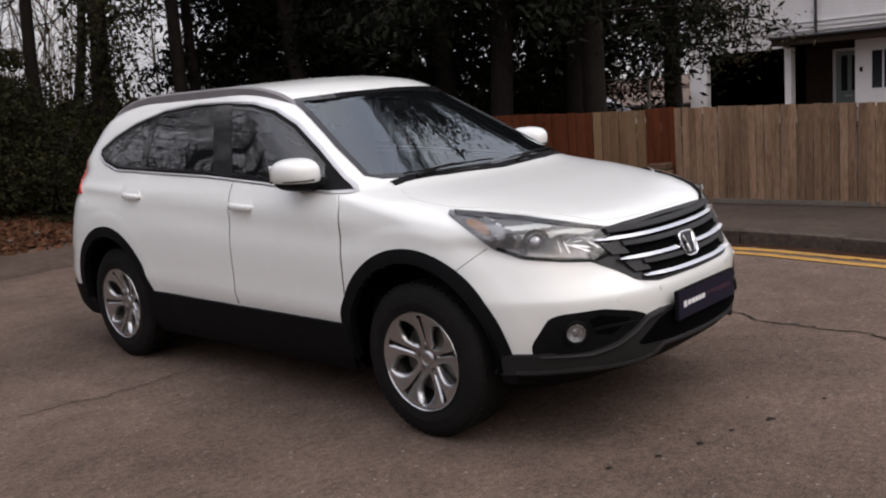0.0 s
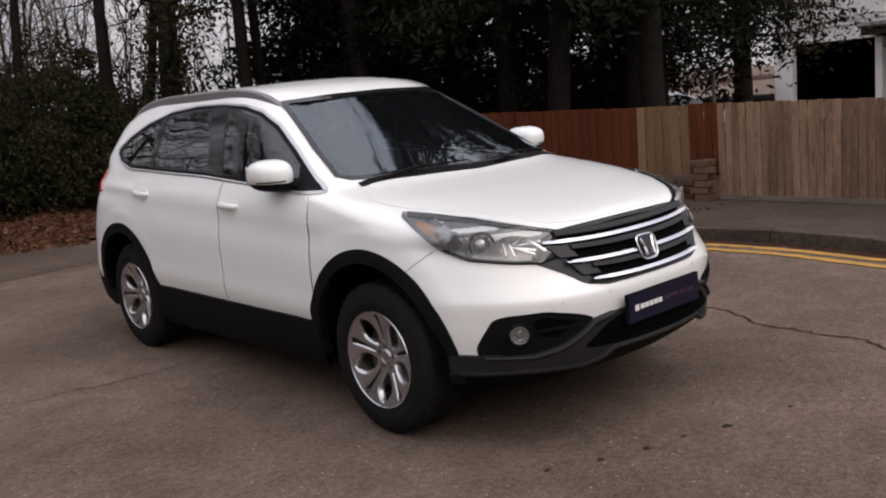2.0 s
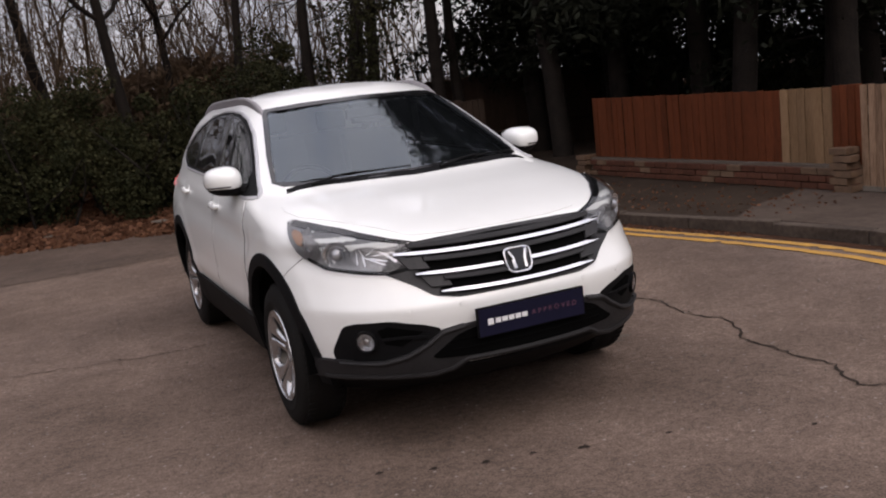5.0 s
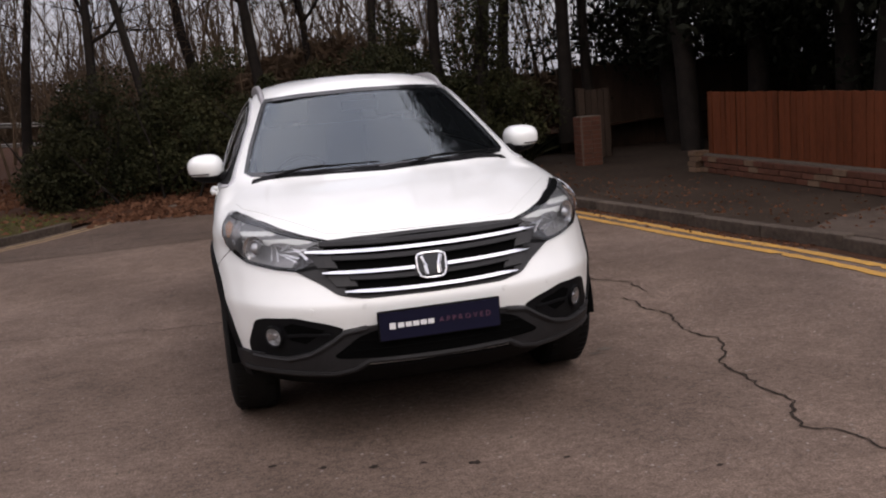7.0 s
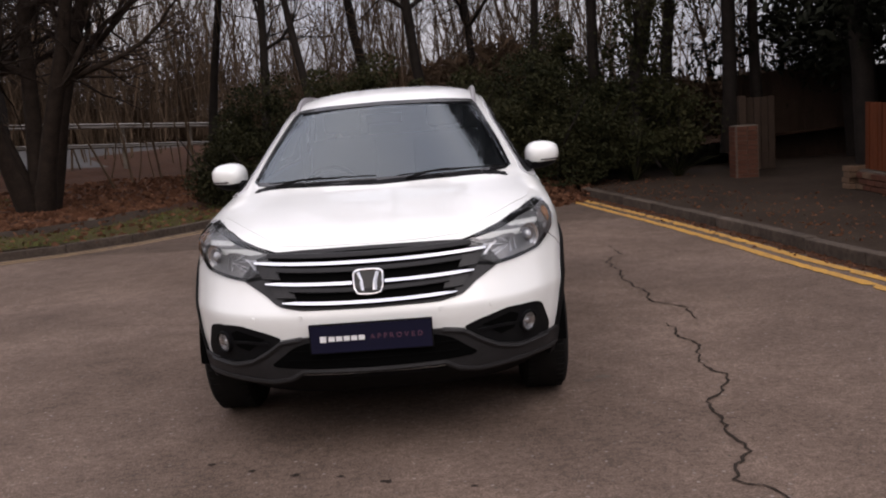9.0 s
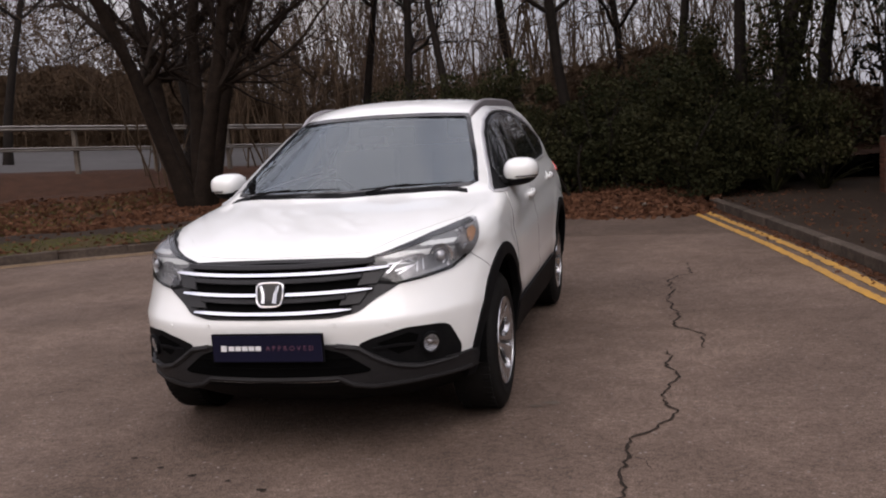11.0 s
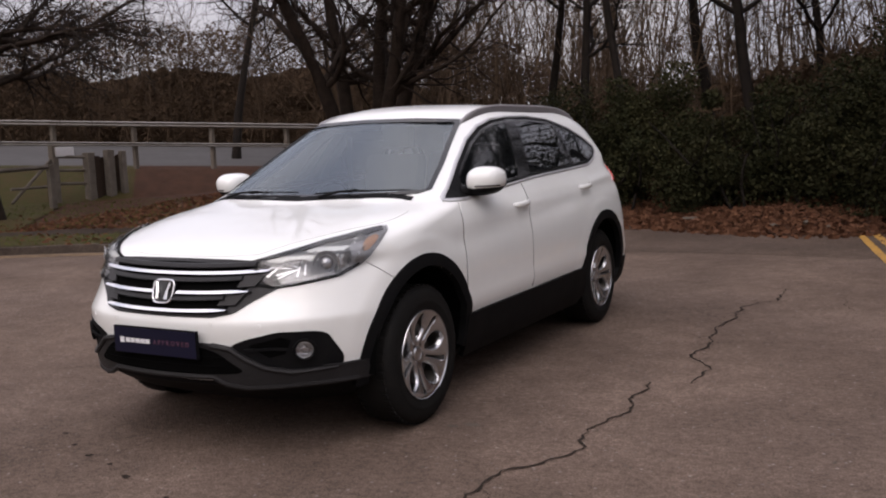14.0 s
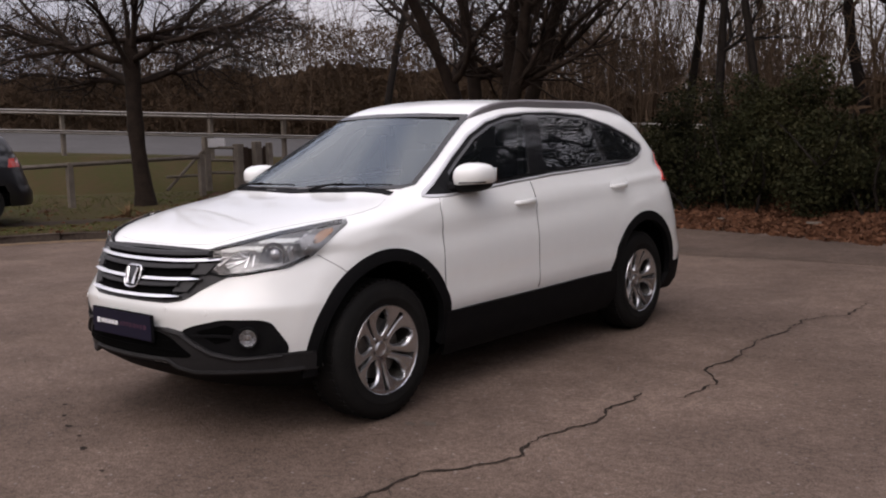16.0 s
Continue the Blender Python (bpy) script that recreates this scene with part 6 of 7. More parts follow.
def sapling(x, y, z, h):
    t = grow(g, (x, y, z), (g.normal() * 0.12, g.normal() * 0.12, 1), h, 0.010 + h * 0.0034, 3, 0.32, 0.3, 7)
    branches.append(t)
    for i in range(2, 8):
        for _ in range(3):
            k = g.uniform(0, math.tau)
            branches.append(grow(g, t[0][i], (math.cos(k), math.sin(k), g.uniform(0.2, 1.5)), h * g.uniform(0.10, 0.28), max(0.005, t[1][i] * 0.5), 3, 0.6, 0.3, 3))


for k in range(360):
    x = g.uniform(-12, 9) if k % 5 == 0 else g.uniform(-4.5, 9) if k % 5 in (1, 2) else g.uniform(-11.0, -0.6) if k % 5 == 3 else g.uniform(0.3, 4.6)
    y = g.uniform(12.2, 24)
    sapling(x, y, min(1.2, rise(x, y)), g.uniform(2.5, 7.5))
for k in range(40):
    x, y = g.uniform(-4.5, 0.5), g.uniform(12.6, 19)
    sapling(x, y, min(1.2, rise(x, y)), g.uniform(2.5, 4.6))
tagged(limb_mesh("thicket", branches, "twig"), "dense brown thicket of leafless saplings", "thicket", kind="stuff")
branches = []
for k in range(480):
    u = g.uniform(-40, 28)
    c = g.uniform(9, 19)
    x, y = -8 + u * 0.707 - c * 0.707, 20 + u * 0.707 + c * 0.707
    sapling(x, y, 1.2, g.uniform(4.5, 8.5) * (1 - 0.45 * min(1, max(0, (u + 4) / 14))))
for k in range(200):
    u, c = g.uniform(-2, 9), g.uniform(8, 13)
    sapling(-8 + u * 0.707 - c * 0.707, 20 + u * 0.707 + c * 0.707, 1.2, g.uniform(6.0, 10.0))
for k in range(120):
    u, c = g.uniform(-40, 2), g.uniform(9, 16)
    sapling(-8 + u * 0.707 - c * 0.707, 20 + u * 0.707 + c * 0.707, 1.2, g.uniform(3.5, 5.8))
tagged(limb_mesh("far_wood", branches, "twig"), "distant leafless woodland beyond the main road", "woodland", kind="stuff")
pts = []
for k in range(165000):
    u, c = g.uniform(-36, 30), 10.5 + abs(g.normal()) * 3.2
    x, y = -8 + u * 0.707 - c * 0.707, 20 + u * 0.707 + c * 0.707
    fall = min(1.0, max(0.0, (u + 4) / 14))
    top = 6.3 - 3.3 * fall + 1.0 * noise.noise((u * 0.25, 3, 0)) + 0.9 * noise.noise((u * 0.9, 8, 0))
    pts.append((x, y, 0.8 + (top - 0.4) * g.random() ** 0.8))
quads("far_scrub", pts, g.uniform(0.026, 0.068, len(pts)), "scrub", "dark brown winter scrub beyond the main road", "scrub", 78, aspect=5.0)
# the thick of the wood behind it, too dense to see through
bm = bmesh.new()
rows = []
for i in range(0, 441):
    u = -48 + i * 0.225
    fall = min(1.0, max(0.0, (u + 4) / 14))
    top = 5.1 - 2.8 * fall + 0.45 * noise.noise((u * 0.33, 3, 0)) + 0.25 * noise.noise((u * 1.7, 8, 0)) + 0.3 * noise.noise((u * 5.1, 1, 0))
    row = []
    for j in range(9):
        c = 15.5 + 1.2 * noise.noise((u * 0.8, j * 0.7, 5)) + j * 0.12
        row.append(bm.verts.new((-8 + u * 0.707 - c * 0.707, 20 + u * 0.707 + c * 0.707, -0.2 + top * j / 8)))
    rows.append(row)
for a, b in zip(rows, rows[1:]):
    for j in range(8):
        bm.faces.new((a[j], b[j], b[j + 1], a[j + 1]))
bmesh.ops.recalc_face_normals(bm, faces=bm.faces)
tagged(link("deep_wood", bm, "scrub", smooth=True), "dense brown winter woodland far beyond the road", "woodland", kind="stuff")
pts = []
for k in range(45000):
    x, y = g.uniform(-4.2, 9), g.uniform(12.5, 20)
    top = (2.1 if -1.2 < x < 2.6 else 1.4) + 0.7 * noise.noise((x * 0.4, 5, 0))
    pts.append((x, y, 0.4 + top * g.random()))
quads("brush", pts, g.uniform(0.03, 0.09, len(pts)), "scrub", "brown brushwood behind the hedge", "scrub", 79, aspect=6.0)


def bush(name, x0, x1, y0, y1, height, n, seed, label, mat="ivy", size=(0.024, 0.058), base=None):
    """An evergreen mass: woody stems and many leaves in uneven clumps."""
    g = np.random.default_rng(seed)
    base = base or rise
    b = thing(name, label, "bush", group="evergreen bushes")
    stems = []
    for k in range(16):
        x, y = g.uniform(x0, x1), g.uniform(y0, y1)
        stems.append(grow(g, (x, y, base(x, y) - 0.05), (g.normal() * 0.3, g.normal() * 0.3, 1), height * g.uniform(0.6, 1.0), 0.03, 5, 0.4, 0.2, 6))
    tagged(limb_mesh("woody_core", stems, "darkbark", b), kind="stuff")
    lumps = []
    for k in range(60):
        x, y = g.uniform(x0, x1), g.uniform(y0, y1)
        edge = min(1.0, 0.45 + min(x - x0, x1 - x) / 0.9) * min(1.0, 0.5 + (y - y0) / 1.2)
        top = height * edge * g.uniform(0.7, 1.12)
        lumps.append((x, y, base(x, y) + g.uniform(0.1, 1.0) * top, g.uniform(0.16, 0.46)))
    pts = []
    for k in range(n):
        x, y, z, r = lumps[g.integers(len(lumps))]
        d = g.normal(size=3)
        d = d / np.linalg.norm(d) * r * g.uniform(0.55, 1.1)
        pts.append((x + d[0], y + d[1], max(base(x, y) + 0.03, z + d[2] * 0.85)))
    quads("leaves", pts, g.uniform(*size, n), mat, "", "", seed + 1, parent=b, aspect=1.3)
    return b


bush("evergreen_bush", -4.0, -2.0, 9.0, 10.7, 1.70, 27200, 101, "dark ivy-covered bush on the bank")
bush("evergreen_bush", -2.4, -0.4, 8.9, 10.6, 1.85, 28800, 102, "dark ivy-covered bush on the bank")
bush("evergreen_bush", -0.8, 1.2, 8.6, 10.3, 1.90, 28800, 103, "dark glossy evergreen bush on the bank")
bush("evergreen_bush", 0.8, 2.9, 8.5, 10.3, 2.05, 30400, 104, "tall dark evergreen bush with ivy")
bush("evergreen_bush", 2.5, 4.4, 9.0, 10.7, 1.60, 24000, 105, "dark spiky evergreen shrub by the pavement")
bush("evergreen_bush", 0.4, 3.4, 10.3, 11.8, 2.1, 24000, 106, "tall dark holly behind the hedge")

for k, (x0, x1, y0, y1, h) in enumerate(((10.4, 12.4, 5.6, 8.0, 2.2), (10.6, 12.6, 8.0, 10.4, 2.4), (9.6, 11.6, 11.8, 13.8, 2.5), (6.6, 8.8, 12.2, 14.0, 2.4))):
    bush("evergreen_bush", x0, x1, y0, y1, h, 9000, 120 + 3 * k, "dark undergrowth beneath the conifers", size=(0.05, 0.11), base=lambda x, y: 0.0)

# added hedge behind the camera: blocks low sky light, darkens reflections
belt = smooth_line([(-26, -8.5), (-17, -14), (-6, -17.5), (5, -18.5), (16, -15), (26, -8.5)], 0.6)
bm = bmesh.new()
rows = []
for i, (x, y) in enumerate(belt):
    out = Vector((x, y + 4, 0)).normalized()
    row = []
    for o, h in ((-1.1, 0.0), (-1.3, 1.2), (-0.9, 2.6), (-0.2, 3.5), (0.8, 3.3), (1.4, 0.0)):
        q = Vector((x, y, 0)) + out * (o + 0.5 * noise.noise((i * 0.5, h, 2)))
        row.append(bm.verts.new((q.x, q.y, max(0.0, h * (1 + 0.3 * noise.noise((i * 0.35, h * 0.6, 7)))))))
    rows.append(row)
for a, b in zip(rows, rows[1:]):
    for j in range(5):
        bm.faces.new((a[j], b[j], b[j + 1], a[j + 1]))
bmesh.ops.recalc_face_normals(bm, faces=bm.faces)
hedge = tagged(link("boundary_hedge", bm, "ivy", smooth=True), "tall dark hedge added out of view to block low sky light", "hedge", kind="stuff")
g = np.random.default_rng(150)
pts = []
for k in range(16000):
    x, y = belt[g.integers(len(belt))]
    out = Vector((x, y + 4, 0)).normalized()
    q = Vector((x, y, 0)) - out * g.uniform(0.3, 1.7) + Vector((g.normal() * 0.4, g.normal() * 0.3, 0))
    pts.append((q.x, q.y, g.uniform(0.05, 3.9)))
quads("leaves", pts, g.uniform(0.06, 0.16, len(pts)), "ivy", "", "", 151, parent=hedge, aspect=1.5)

# a tree by the pavement, its trunk and lower limbs wrapped in ivy
g = np.random.default_rng(170)
ivied = thing("ivy_tree", "bare tree whose trunk and limbs are wrapped in dark ivy", "tree", group="bare trees")
stem = grow(g, (3.35, 9.55, rise(3.35, 9.55) - 0.1), (0.02, 0.0, 1), 9.0, 0.14, 8, 0.12, 0.2, 10)
limbs = [grow(g, stem[0][i], (math.cos(2.3 * i), math.sin(2.3 * i), 0.55), 1.3 + 0.5 * g.random(), 0.04, 5, 0.4, 0.2, 6) for i in range(2, 10)]
limb_mesh("trunk", [stem], "darkbark", ivied)
tagged(limb_mesh("branchwork", limbs, "darkbark", ivied), kind="stuff")
pts = []
for pts_of, n, spread in [(stem[0][1:8], 3600, 0.30)] + [(q[0], 620, 0.24) for q in limbs[:6]]:
    for k in range(n):
        i = g.integers(len(pts_of) - 1)
        pts.append(pts_of[i] + (pts_of[i + 1] - pts_of[i]) * g.random() + g.normal(size=3) * (spread, spread, spread * 0.8))
quads("leaves", pts, g.uniform(0.035, 0.075, len(pts)), "ivy", "", "", 171, parent=ivied, aspect=1.3)

# spiky sword-leaved plants at the foot of the hedge
for k, (x, y) in enumerate(((2.45, 8.75), (3.2, 9.0), (3.95, 9.2))):
    g = np.random.default_rng(300 + k)
    sword = thing("sword_plant", "clump of sword-shaped evergreen leaves", "plant", pose(x, y, 0.05), "sword-leaved plants")
    for j in range(34):
        a, l = g.uniform(0, math.tau), g.uniform(0.4, 0.75)
        lean = g.uniform(0.25, 1.1)
        bm = bmesh.new()
        rows = []
        for i in range(6):
            u = i / 5
            out, h = l * lean * (u + 0.5 * u * u), l * (u * 1.3 - 0.45 * lean * u * u)
            w = 0.016 * (1 - u) + 0.001
            rows.append([bm.verts.new((math.cos(a) * out - math.sin(a) * q * w, math.sin(a) * out + math.cos(a) * q * w, h + (0.004 if q == 0 else 0))) for q in (-1, 0, 1)])
        for p, q in zip(rows, rows[1:]):
            for i in range(2):
                bm.faces.new((p[i], p[i + 1], q[i + 1], q[i]))
        part("leaf_blade", bm, "ivy", sword)


def conifer(x, y, h, r, seed, low, n=15000, mat="conifer", label="tall dark conifer with drooping boughs"):
    """A dark evergreen with a bare lower trunk and drooping boughs."""
    g = np.random.default_rng(seed)
    tree = thing("conifer", label, "tree", group="conifers")
    t = grow(g, (x, y, 0.0), (g.normal() * 0.03, g.normal() * 0.03, 1), h, 0.20, 9, 0.05, 0.1, 10)
    boughs, pts = [], []
    for k in range(64):
        z = low + (h - low) * (k / 64) ** 0.9
        c = np.array([np.interp(z, [p[2] for p in t[0]], [p[j] for p in t[0]]) for j in (0, 1)] + [z])
        a = g.uniform(0, math.tau)
        l = r * (1 - 0.6 * (z - low) / (h - low)) * g.uniform(0.6, 1.15)
        b = grow(g, c, (math.cos(a), math.sin(a), g.uniform(-0.15, 0.25)), l, 0.03, 4, 0.2, -0.25, 6)
        boughs.append(b)
        for _ in range(n // 64):
            i = g.integers(1, 7)
            q = b[0][i] + g.normal(size=3) * np.array((0.26, 0.26, 0.16))
            pts.append(q - np.array((0, 0, abs(g.normal()) * 0.25)))
    limb_mesh("trunk", [t], "darkbark", tree)
    tagged(limb_mesh("branchwork", boughs, "darkbark", tree), kind="stuff")
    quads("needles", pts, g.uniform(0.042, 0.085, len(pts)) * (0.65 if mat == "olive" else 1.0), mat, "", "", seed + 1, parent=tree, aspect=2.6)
    return tree


# the widest crowns reach out above the view to shade the pavement
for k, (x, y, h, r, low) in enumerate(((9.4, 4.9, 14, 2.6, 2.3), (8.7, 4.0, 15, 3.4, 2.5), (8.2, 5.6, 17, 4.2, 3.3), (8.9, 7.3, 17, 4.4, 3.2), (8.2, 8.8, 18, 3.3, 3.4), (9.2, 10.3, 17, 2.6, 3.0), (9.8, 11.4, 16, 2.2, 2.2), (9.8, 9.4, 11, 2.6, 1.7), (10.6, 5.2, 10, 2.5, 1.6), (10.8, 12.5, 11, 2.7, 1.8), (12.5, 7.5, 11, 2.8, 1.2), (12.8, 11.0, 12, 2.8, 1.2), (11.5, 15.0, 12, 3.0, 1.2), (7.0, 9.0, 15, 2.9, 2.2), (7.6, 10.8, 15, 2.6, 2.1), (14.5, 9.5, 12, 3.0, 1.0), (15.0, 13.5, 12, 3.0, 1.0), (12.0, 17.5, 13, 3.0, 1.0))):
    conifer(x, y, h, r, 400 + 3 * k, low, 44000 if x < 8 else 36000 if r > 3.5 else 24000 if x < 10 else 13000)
conifer(13.2, 5.1, 8.5, 2.4, 460, 1.9, 34000, "olive", "bushy olive-brown evergreen before the white house")


# pale dry tuft at the foot of the verge tree
tuft = thing("dry_tuft", "pale yellow tuft of dry grass on the verge", "plant")
g = np.random.default_rng(501)
for j in range(60):
    a, l, lean = g.uniform(0, math.tau), g.uniform(0.15, 0.34), g.uniform(0.2, 0.9)
    bm = bmesh.new()
    rows = []
    for i in range(4):
        u = i / 3
        q = Vector((-11.75 + math.cos(a) * l * lean * u, 4.45 + math.sin(a) * l * lean * u, rise(-11.75, 4.45) + l * u * (1 - 0.3 * lean * u)))
        w = 0.012 * (1 - u) + 0.001
        rows.append([bm.verts.new(q + Vector((-math.sin(a) * w * k, math.cos(a) * w * k, 0))) for k in (-1, 1)])
    for p, q in zip(rows, rows[1:]):
        bm.faces.new((p[0], p[1], q[1], q[0]))
    part("leaf_blade", bm, "palewood", tuft)

# ---- fences and wall beside the pavement ----
def board_mesh(width, height, thick, mat):
    bm = bmesh.new()
    add_box(bm, -thick / 2, thick / 2, -width / 2, width / 2, 0, height, 0.003)
    for v in bm.verts:
        v.co.x += 0.006 * (v.co.y / width)
    me = bpy.data.meshes.new("board")
    bm.to_mesh(me)
    bm.free()
    me.materials.append(M[mat])
    return me


def board_run(parent, y0, y1, x, z0, z1, mat, seed, pitch=0.088):
    rg = random.Random(seed)
    me = board_mesh(pitch - 0.005, 1.0, 0.016, mat)
    n = round((y1 - y0) / pitch)
    for k in range(n):
        y = y0 + (k + 0.5) * (y1 - y0) / n
        ob = new("board", me)
        ob.parent = parent
        top = z1(y) + rg.uniform(-0.005, 0.005)
        ob.matrix_basis = pose(x + rg.uniform(-0.007, 0.007), y, z0, rg.uniform(-0.5, 0.5), 0, rg.uniform(-5, 5)) @ Matrix.Diagonal((1, 1, top - z0, 1))


fence = thing("board_fence", "weathered pale close-boarded timber fence", "fence")
board_run(fence, -9.0, 0.84, 5.40, 0.115, lambda y: 1.115 + 0.02 * y * (y > -2), "board", 1, 0.083)
for y in np.arange(-8.7, 0.9, 1.83):
    part("post", box(5.43, 5.52, y - 0.045, y + 0.045, 0.1, 1.06, 0.005), "greywood", fence)
for z in (0.3, 0.85):
    part("rail", box(5.415, 5.455, -9, 0.84, z, z + 0.08, 0.004), "greywood", fence)
part("kick_board", box(5.385, 5.41, -9, 0.84, 0.108, 0.16, 0.004), "greywood", fence)
red = thing("stained_fence", "red-brown stained fence boards on a brick wall", "fence")
board_run(red, 0.84, 1.21, 5.43, 0.36, lambda y: 1.135, "redboard", 2, 0.095)
board_run(red, 1.90, 5.50, 5.43, 0.36, lambda y: 1.095 + 0.016 * y, "redboard", 4, 0.12)
for y in (0.95, 2.5, 4.1, 5.4):
    part("post", box(5.445, 5.53, y - 0.04, y + 0.04, 0.34, 1.09, 0.005), "redboard", red)
pale = thing("fence_patch", "pale new boards mending the stained fence", "fence")
board_run(pale, 1.21, 1.90, 5.425, 0.36, lambda y: 1.125, "palewood", 3, 0.115)
part("rail", box(5.44, 5.475, 1.21, 1.90, 0.9, 0.97), "palewood", pale)

wall = tagged(link("boundary_wall", box(5.37, 5.53, 0.92, 5.60, 0.0, 0.352), "mortar"), "low weathered brick wall under the fence", "wall", kind="structure")


def brick_mesh(mat):
    bm = box(-0.055, 0.055, -0.106, 0.106, -0.0315, 0.0315, 0.004)
    me = bpy.data.meshes.new("brick")
    bm.to_mesh(me)
    bm.free()
    me.materials.append(M[mat])
    return me


bricks = {m: brick_mesh(m) for m in ("brick", "stone")}
rg = random.Random(9)
for row in range(3):
    z = 0.145 + row * 0.0735
    y = 1.0 + (0.11 if row % 2 else 0)
    while y < 5.52:
        ob = new("brick", bricks["brick" if rg.random() < 0.75 else "stone"])
        ob.parent = wall
        ob.matrix_basis = pose(5.372 + rg.uniform(-0.003, 0.004), y, z, rg.uniform(-0.5, 0.5), 0, rg.uniform(-0.8, 0.8))
        y += 0.2225
for base, mat in ((5.58, "stone"), (0.95, "stone")):
    for row in range(4 if base > 3 else 6):
        z = 0.140 + row * 0.0735
        for k in range(2):
            ob = new("brick", bricks[mat])
            ob.parent = wall
            step = 0.05 * (4 - row) if base > 3 else 0
            ob.matrix_basis = pose(5.30 + 0.11 * k + rg.uniform(-0.006, 0.006), base + step * 0.3 + (0.05 if (row + k) % 2 else 0), z, 0, rg.uniform(-1, 1), 90 if k and row % 2 else rg.uniform(-2, 2))

# brick gate post and dark boarded fence across the yard
gate_post = tagged(link("gate_post", box(4.60, 4.94, 8.10, 8.44, 0.0, 0.90, 0.004), "mortar"), "red brick gate post by the yard", "post", kind="structure")
for row in range(11):
    for x0, y0, t in ((4.69, 8.09, 90), (4.85, 8.09, 90), (4.59, 8.19, 0), (4.59, 8.35, 0)):
        ob = new("brick", bricks["brick"])
        ob.parent = gate_post
        ob.matrix_basis = pose(x0 + 0.05 * (t == 0), y0 + 0.05 * (t == 90), 0.12 + row * 0.0735, 0, 0, t + rg.uniform(-1, 1)) @ Matrix.Diagonal((1, 0.70, 1, 1))
gate = thing("yard_gate", "dark brown boarded yard gate on a dark post", "gate")
part("post", box(4.98, 5.10, 9.18, 9.30, 0.05, 1.34, 0.008), "darkfence", gate, "weathered dark gate post")
for k in range(4):
    part("board", box(5.12 + 0.115 * k, 5.225 + 0.115 * k, 9.22, 9.245, 0.12, 1.31 + rg.uniform(-0.008, 0.008), 0.003), "darkfence", gate)
for z in (0.35, 1.05):
    part("rail", box(5.11, 5.57, 9.25, 9.29, z, z + 0.09, 0.004), "darkfence", gate)
dark = thing("yard_fence", "dark boarded fence under the conifers", "fence")
me = board_mesh(0.15, 1.0, 0.02, "darkfence")
for k in range(44):
    ob = new("board", me)
    ob.parent = dark
    ob.matrix_basis = pose(5.6 + k * 0.148, 11.75 + 0.02 * (k % 2), 0.05, 0, 0, 90) @ Matrix.Diagonal((1, 1, 1.68 + rg.uniform(-0.02, 0.02), 1))
for x in (6.0, 8.4, 10.8):
    part("post", box(x, x + 0.1, 11.78, 11.88, 0.05, 1.74, 0.005), "darkfence", dark)

# yard ground behind the fence
link_yard = bmesh.new()
link_yard.faces.new([link_yard.verts.new(p) for p in ((5.6, -24, 0.05), (34, -24, -0.1), (34, 13, -0.1), (9.0, 13, 0.06), (9.0, 6.15, 0.05), (5.6, 6.0, 0.05))])
tagged(link("yard", link_yard, "pavement"), "dull tarmac yard behind the fence", "yard", kind="structure")
# slim pale posts of a wire fence behind
wire = thing("wire_fence", "wire fence on slim pale posts", "fence")
for y in (4.4, 5.7, 7.0, 8.3):
    part("post", tube([(11.0, y, 0.0), (11.0, y, 1.5)], 0.03, 8), "steel", wire)
for z in (0.5, 0.95, 1.4):
    part("wire", tube([(11.0, 4.4, z), (11.0, 8.3, z)], 0.004, 5), "steel", wire)
part("mesh_panel", tube([(11.0, 4.4, 1.48), (11.0, 8.3, 1.48)], 0.012, 6), "steel", wire)


# ---- house across the yard ----
house = thing("house", "white rendered house with a garage and dark porch", "house", pose(27, -0.12, -0.25))
part("wall", box(0, 0.3, 11.5, 12.15, 0, 5.3), "render_white", house, "white rendered wall")
part("wall", box(0, 0.3, 8.62, 11.5, 2.30, 5.3), "render_white", house)
part("wall", box(0, 0.3, -1.0, 8.62, 2.62, 5.3), "render_white", house)
part("wall", box(-0.05, 0.3, 8.44, 8.66, 0, 2.30, 0.01), "render_white", house)
# porch back wall takes a dark colour in place of its deep shade
part("wall", box(1.2, 1.5, 6.4, 8.44, 0, 2.62), "darkfence", house, "porch wall coloured dark for the deep shade")
part("wall", box(-0.02, 1.3, 4.9, 6.40, 0, 2.45), "render_white", house)
part("side_wall", box(0.3, 7, 11.85, 12.15, 0, 5.3), "render_white", house)
part("back_wall", box(6.7, 7, -1.0, 12.1, 0, 5.3), "render_white", house)
# garage inside lined with near-black sheets that stand for its shade
part("garage_back", box(3.5, 3.6, 8.6, 11.6, 0, 2.4), "shade_black", house, "open garage, its inside shade painted near-black")
part("garage_side", box(0.3, 3.5, 8.55, 8.65, 0, 2.4), "shade_black", house)
part("garage_side", box(0.3, 3.5, 11.50, 11.60, 0, 2.4), "shade_black", house)
part("garage_ceiling", box(0.3, 3.5, 8.6, 11.6, 2.32, 2.42), "shade_black", house)
canopy = part("porch_canopy", box(-0.9, 1.3, 3.8, 8.75, 2.36, 2.62, 0.02), "darkfence", house, "dark boarded porch canopy")
part("gutter", tube([(-0.95, 3.8, 2.62), (-0.95, 8.8, 2.62)], 0.05, 8), "gloss_black", canopy)
for z in (2.78, 2.92, 3.06):
    part("string_course", box(-0.06, 0.02, -1.0, 12.15, z, z + 0.06, 0.005), "render_white", house)
part("downpipe", tube([(-0.09, 7.6, 2.6), (-0.09, 7.6, 5.2)], 0.05, 8), "gloss_black", house, "black downpipe")
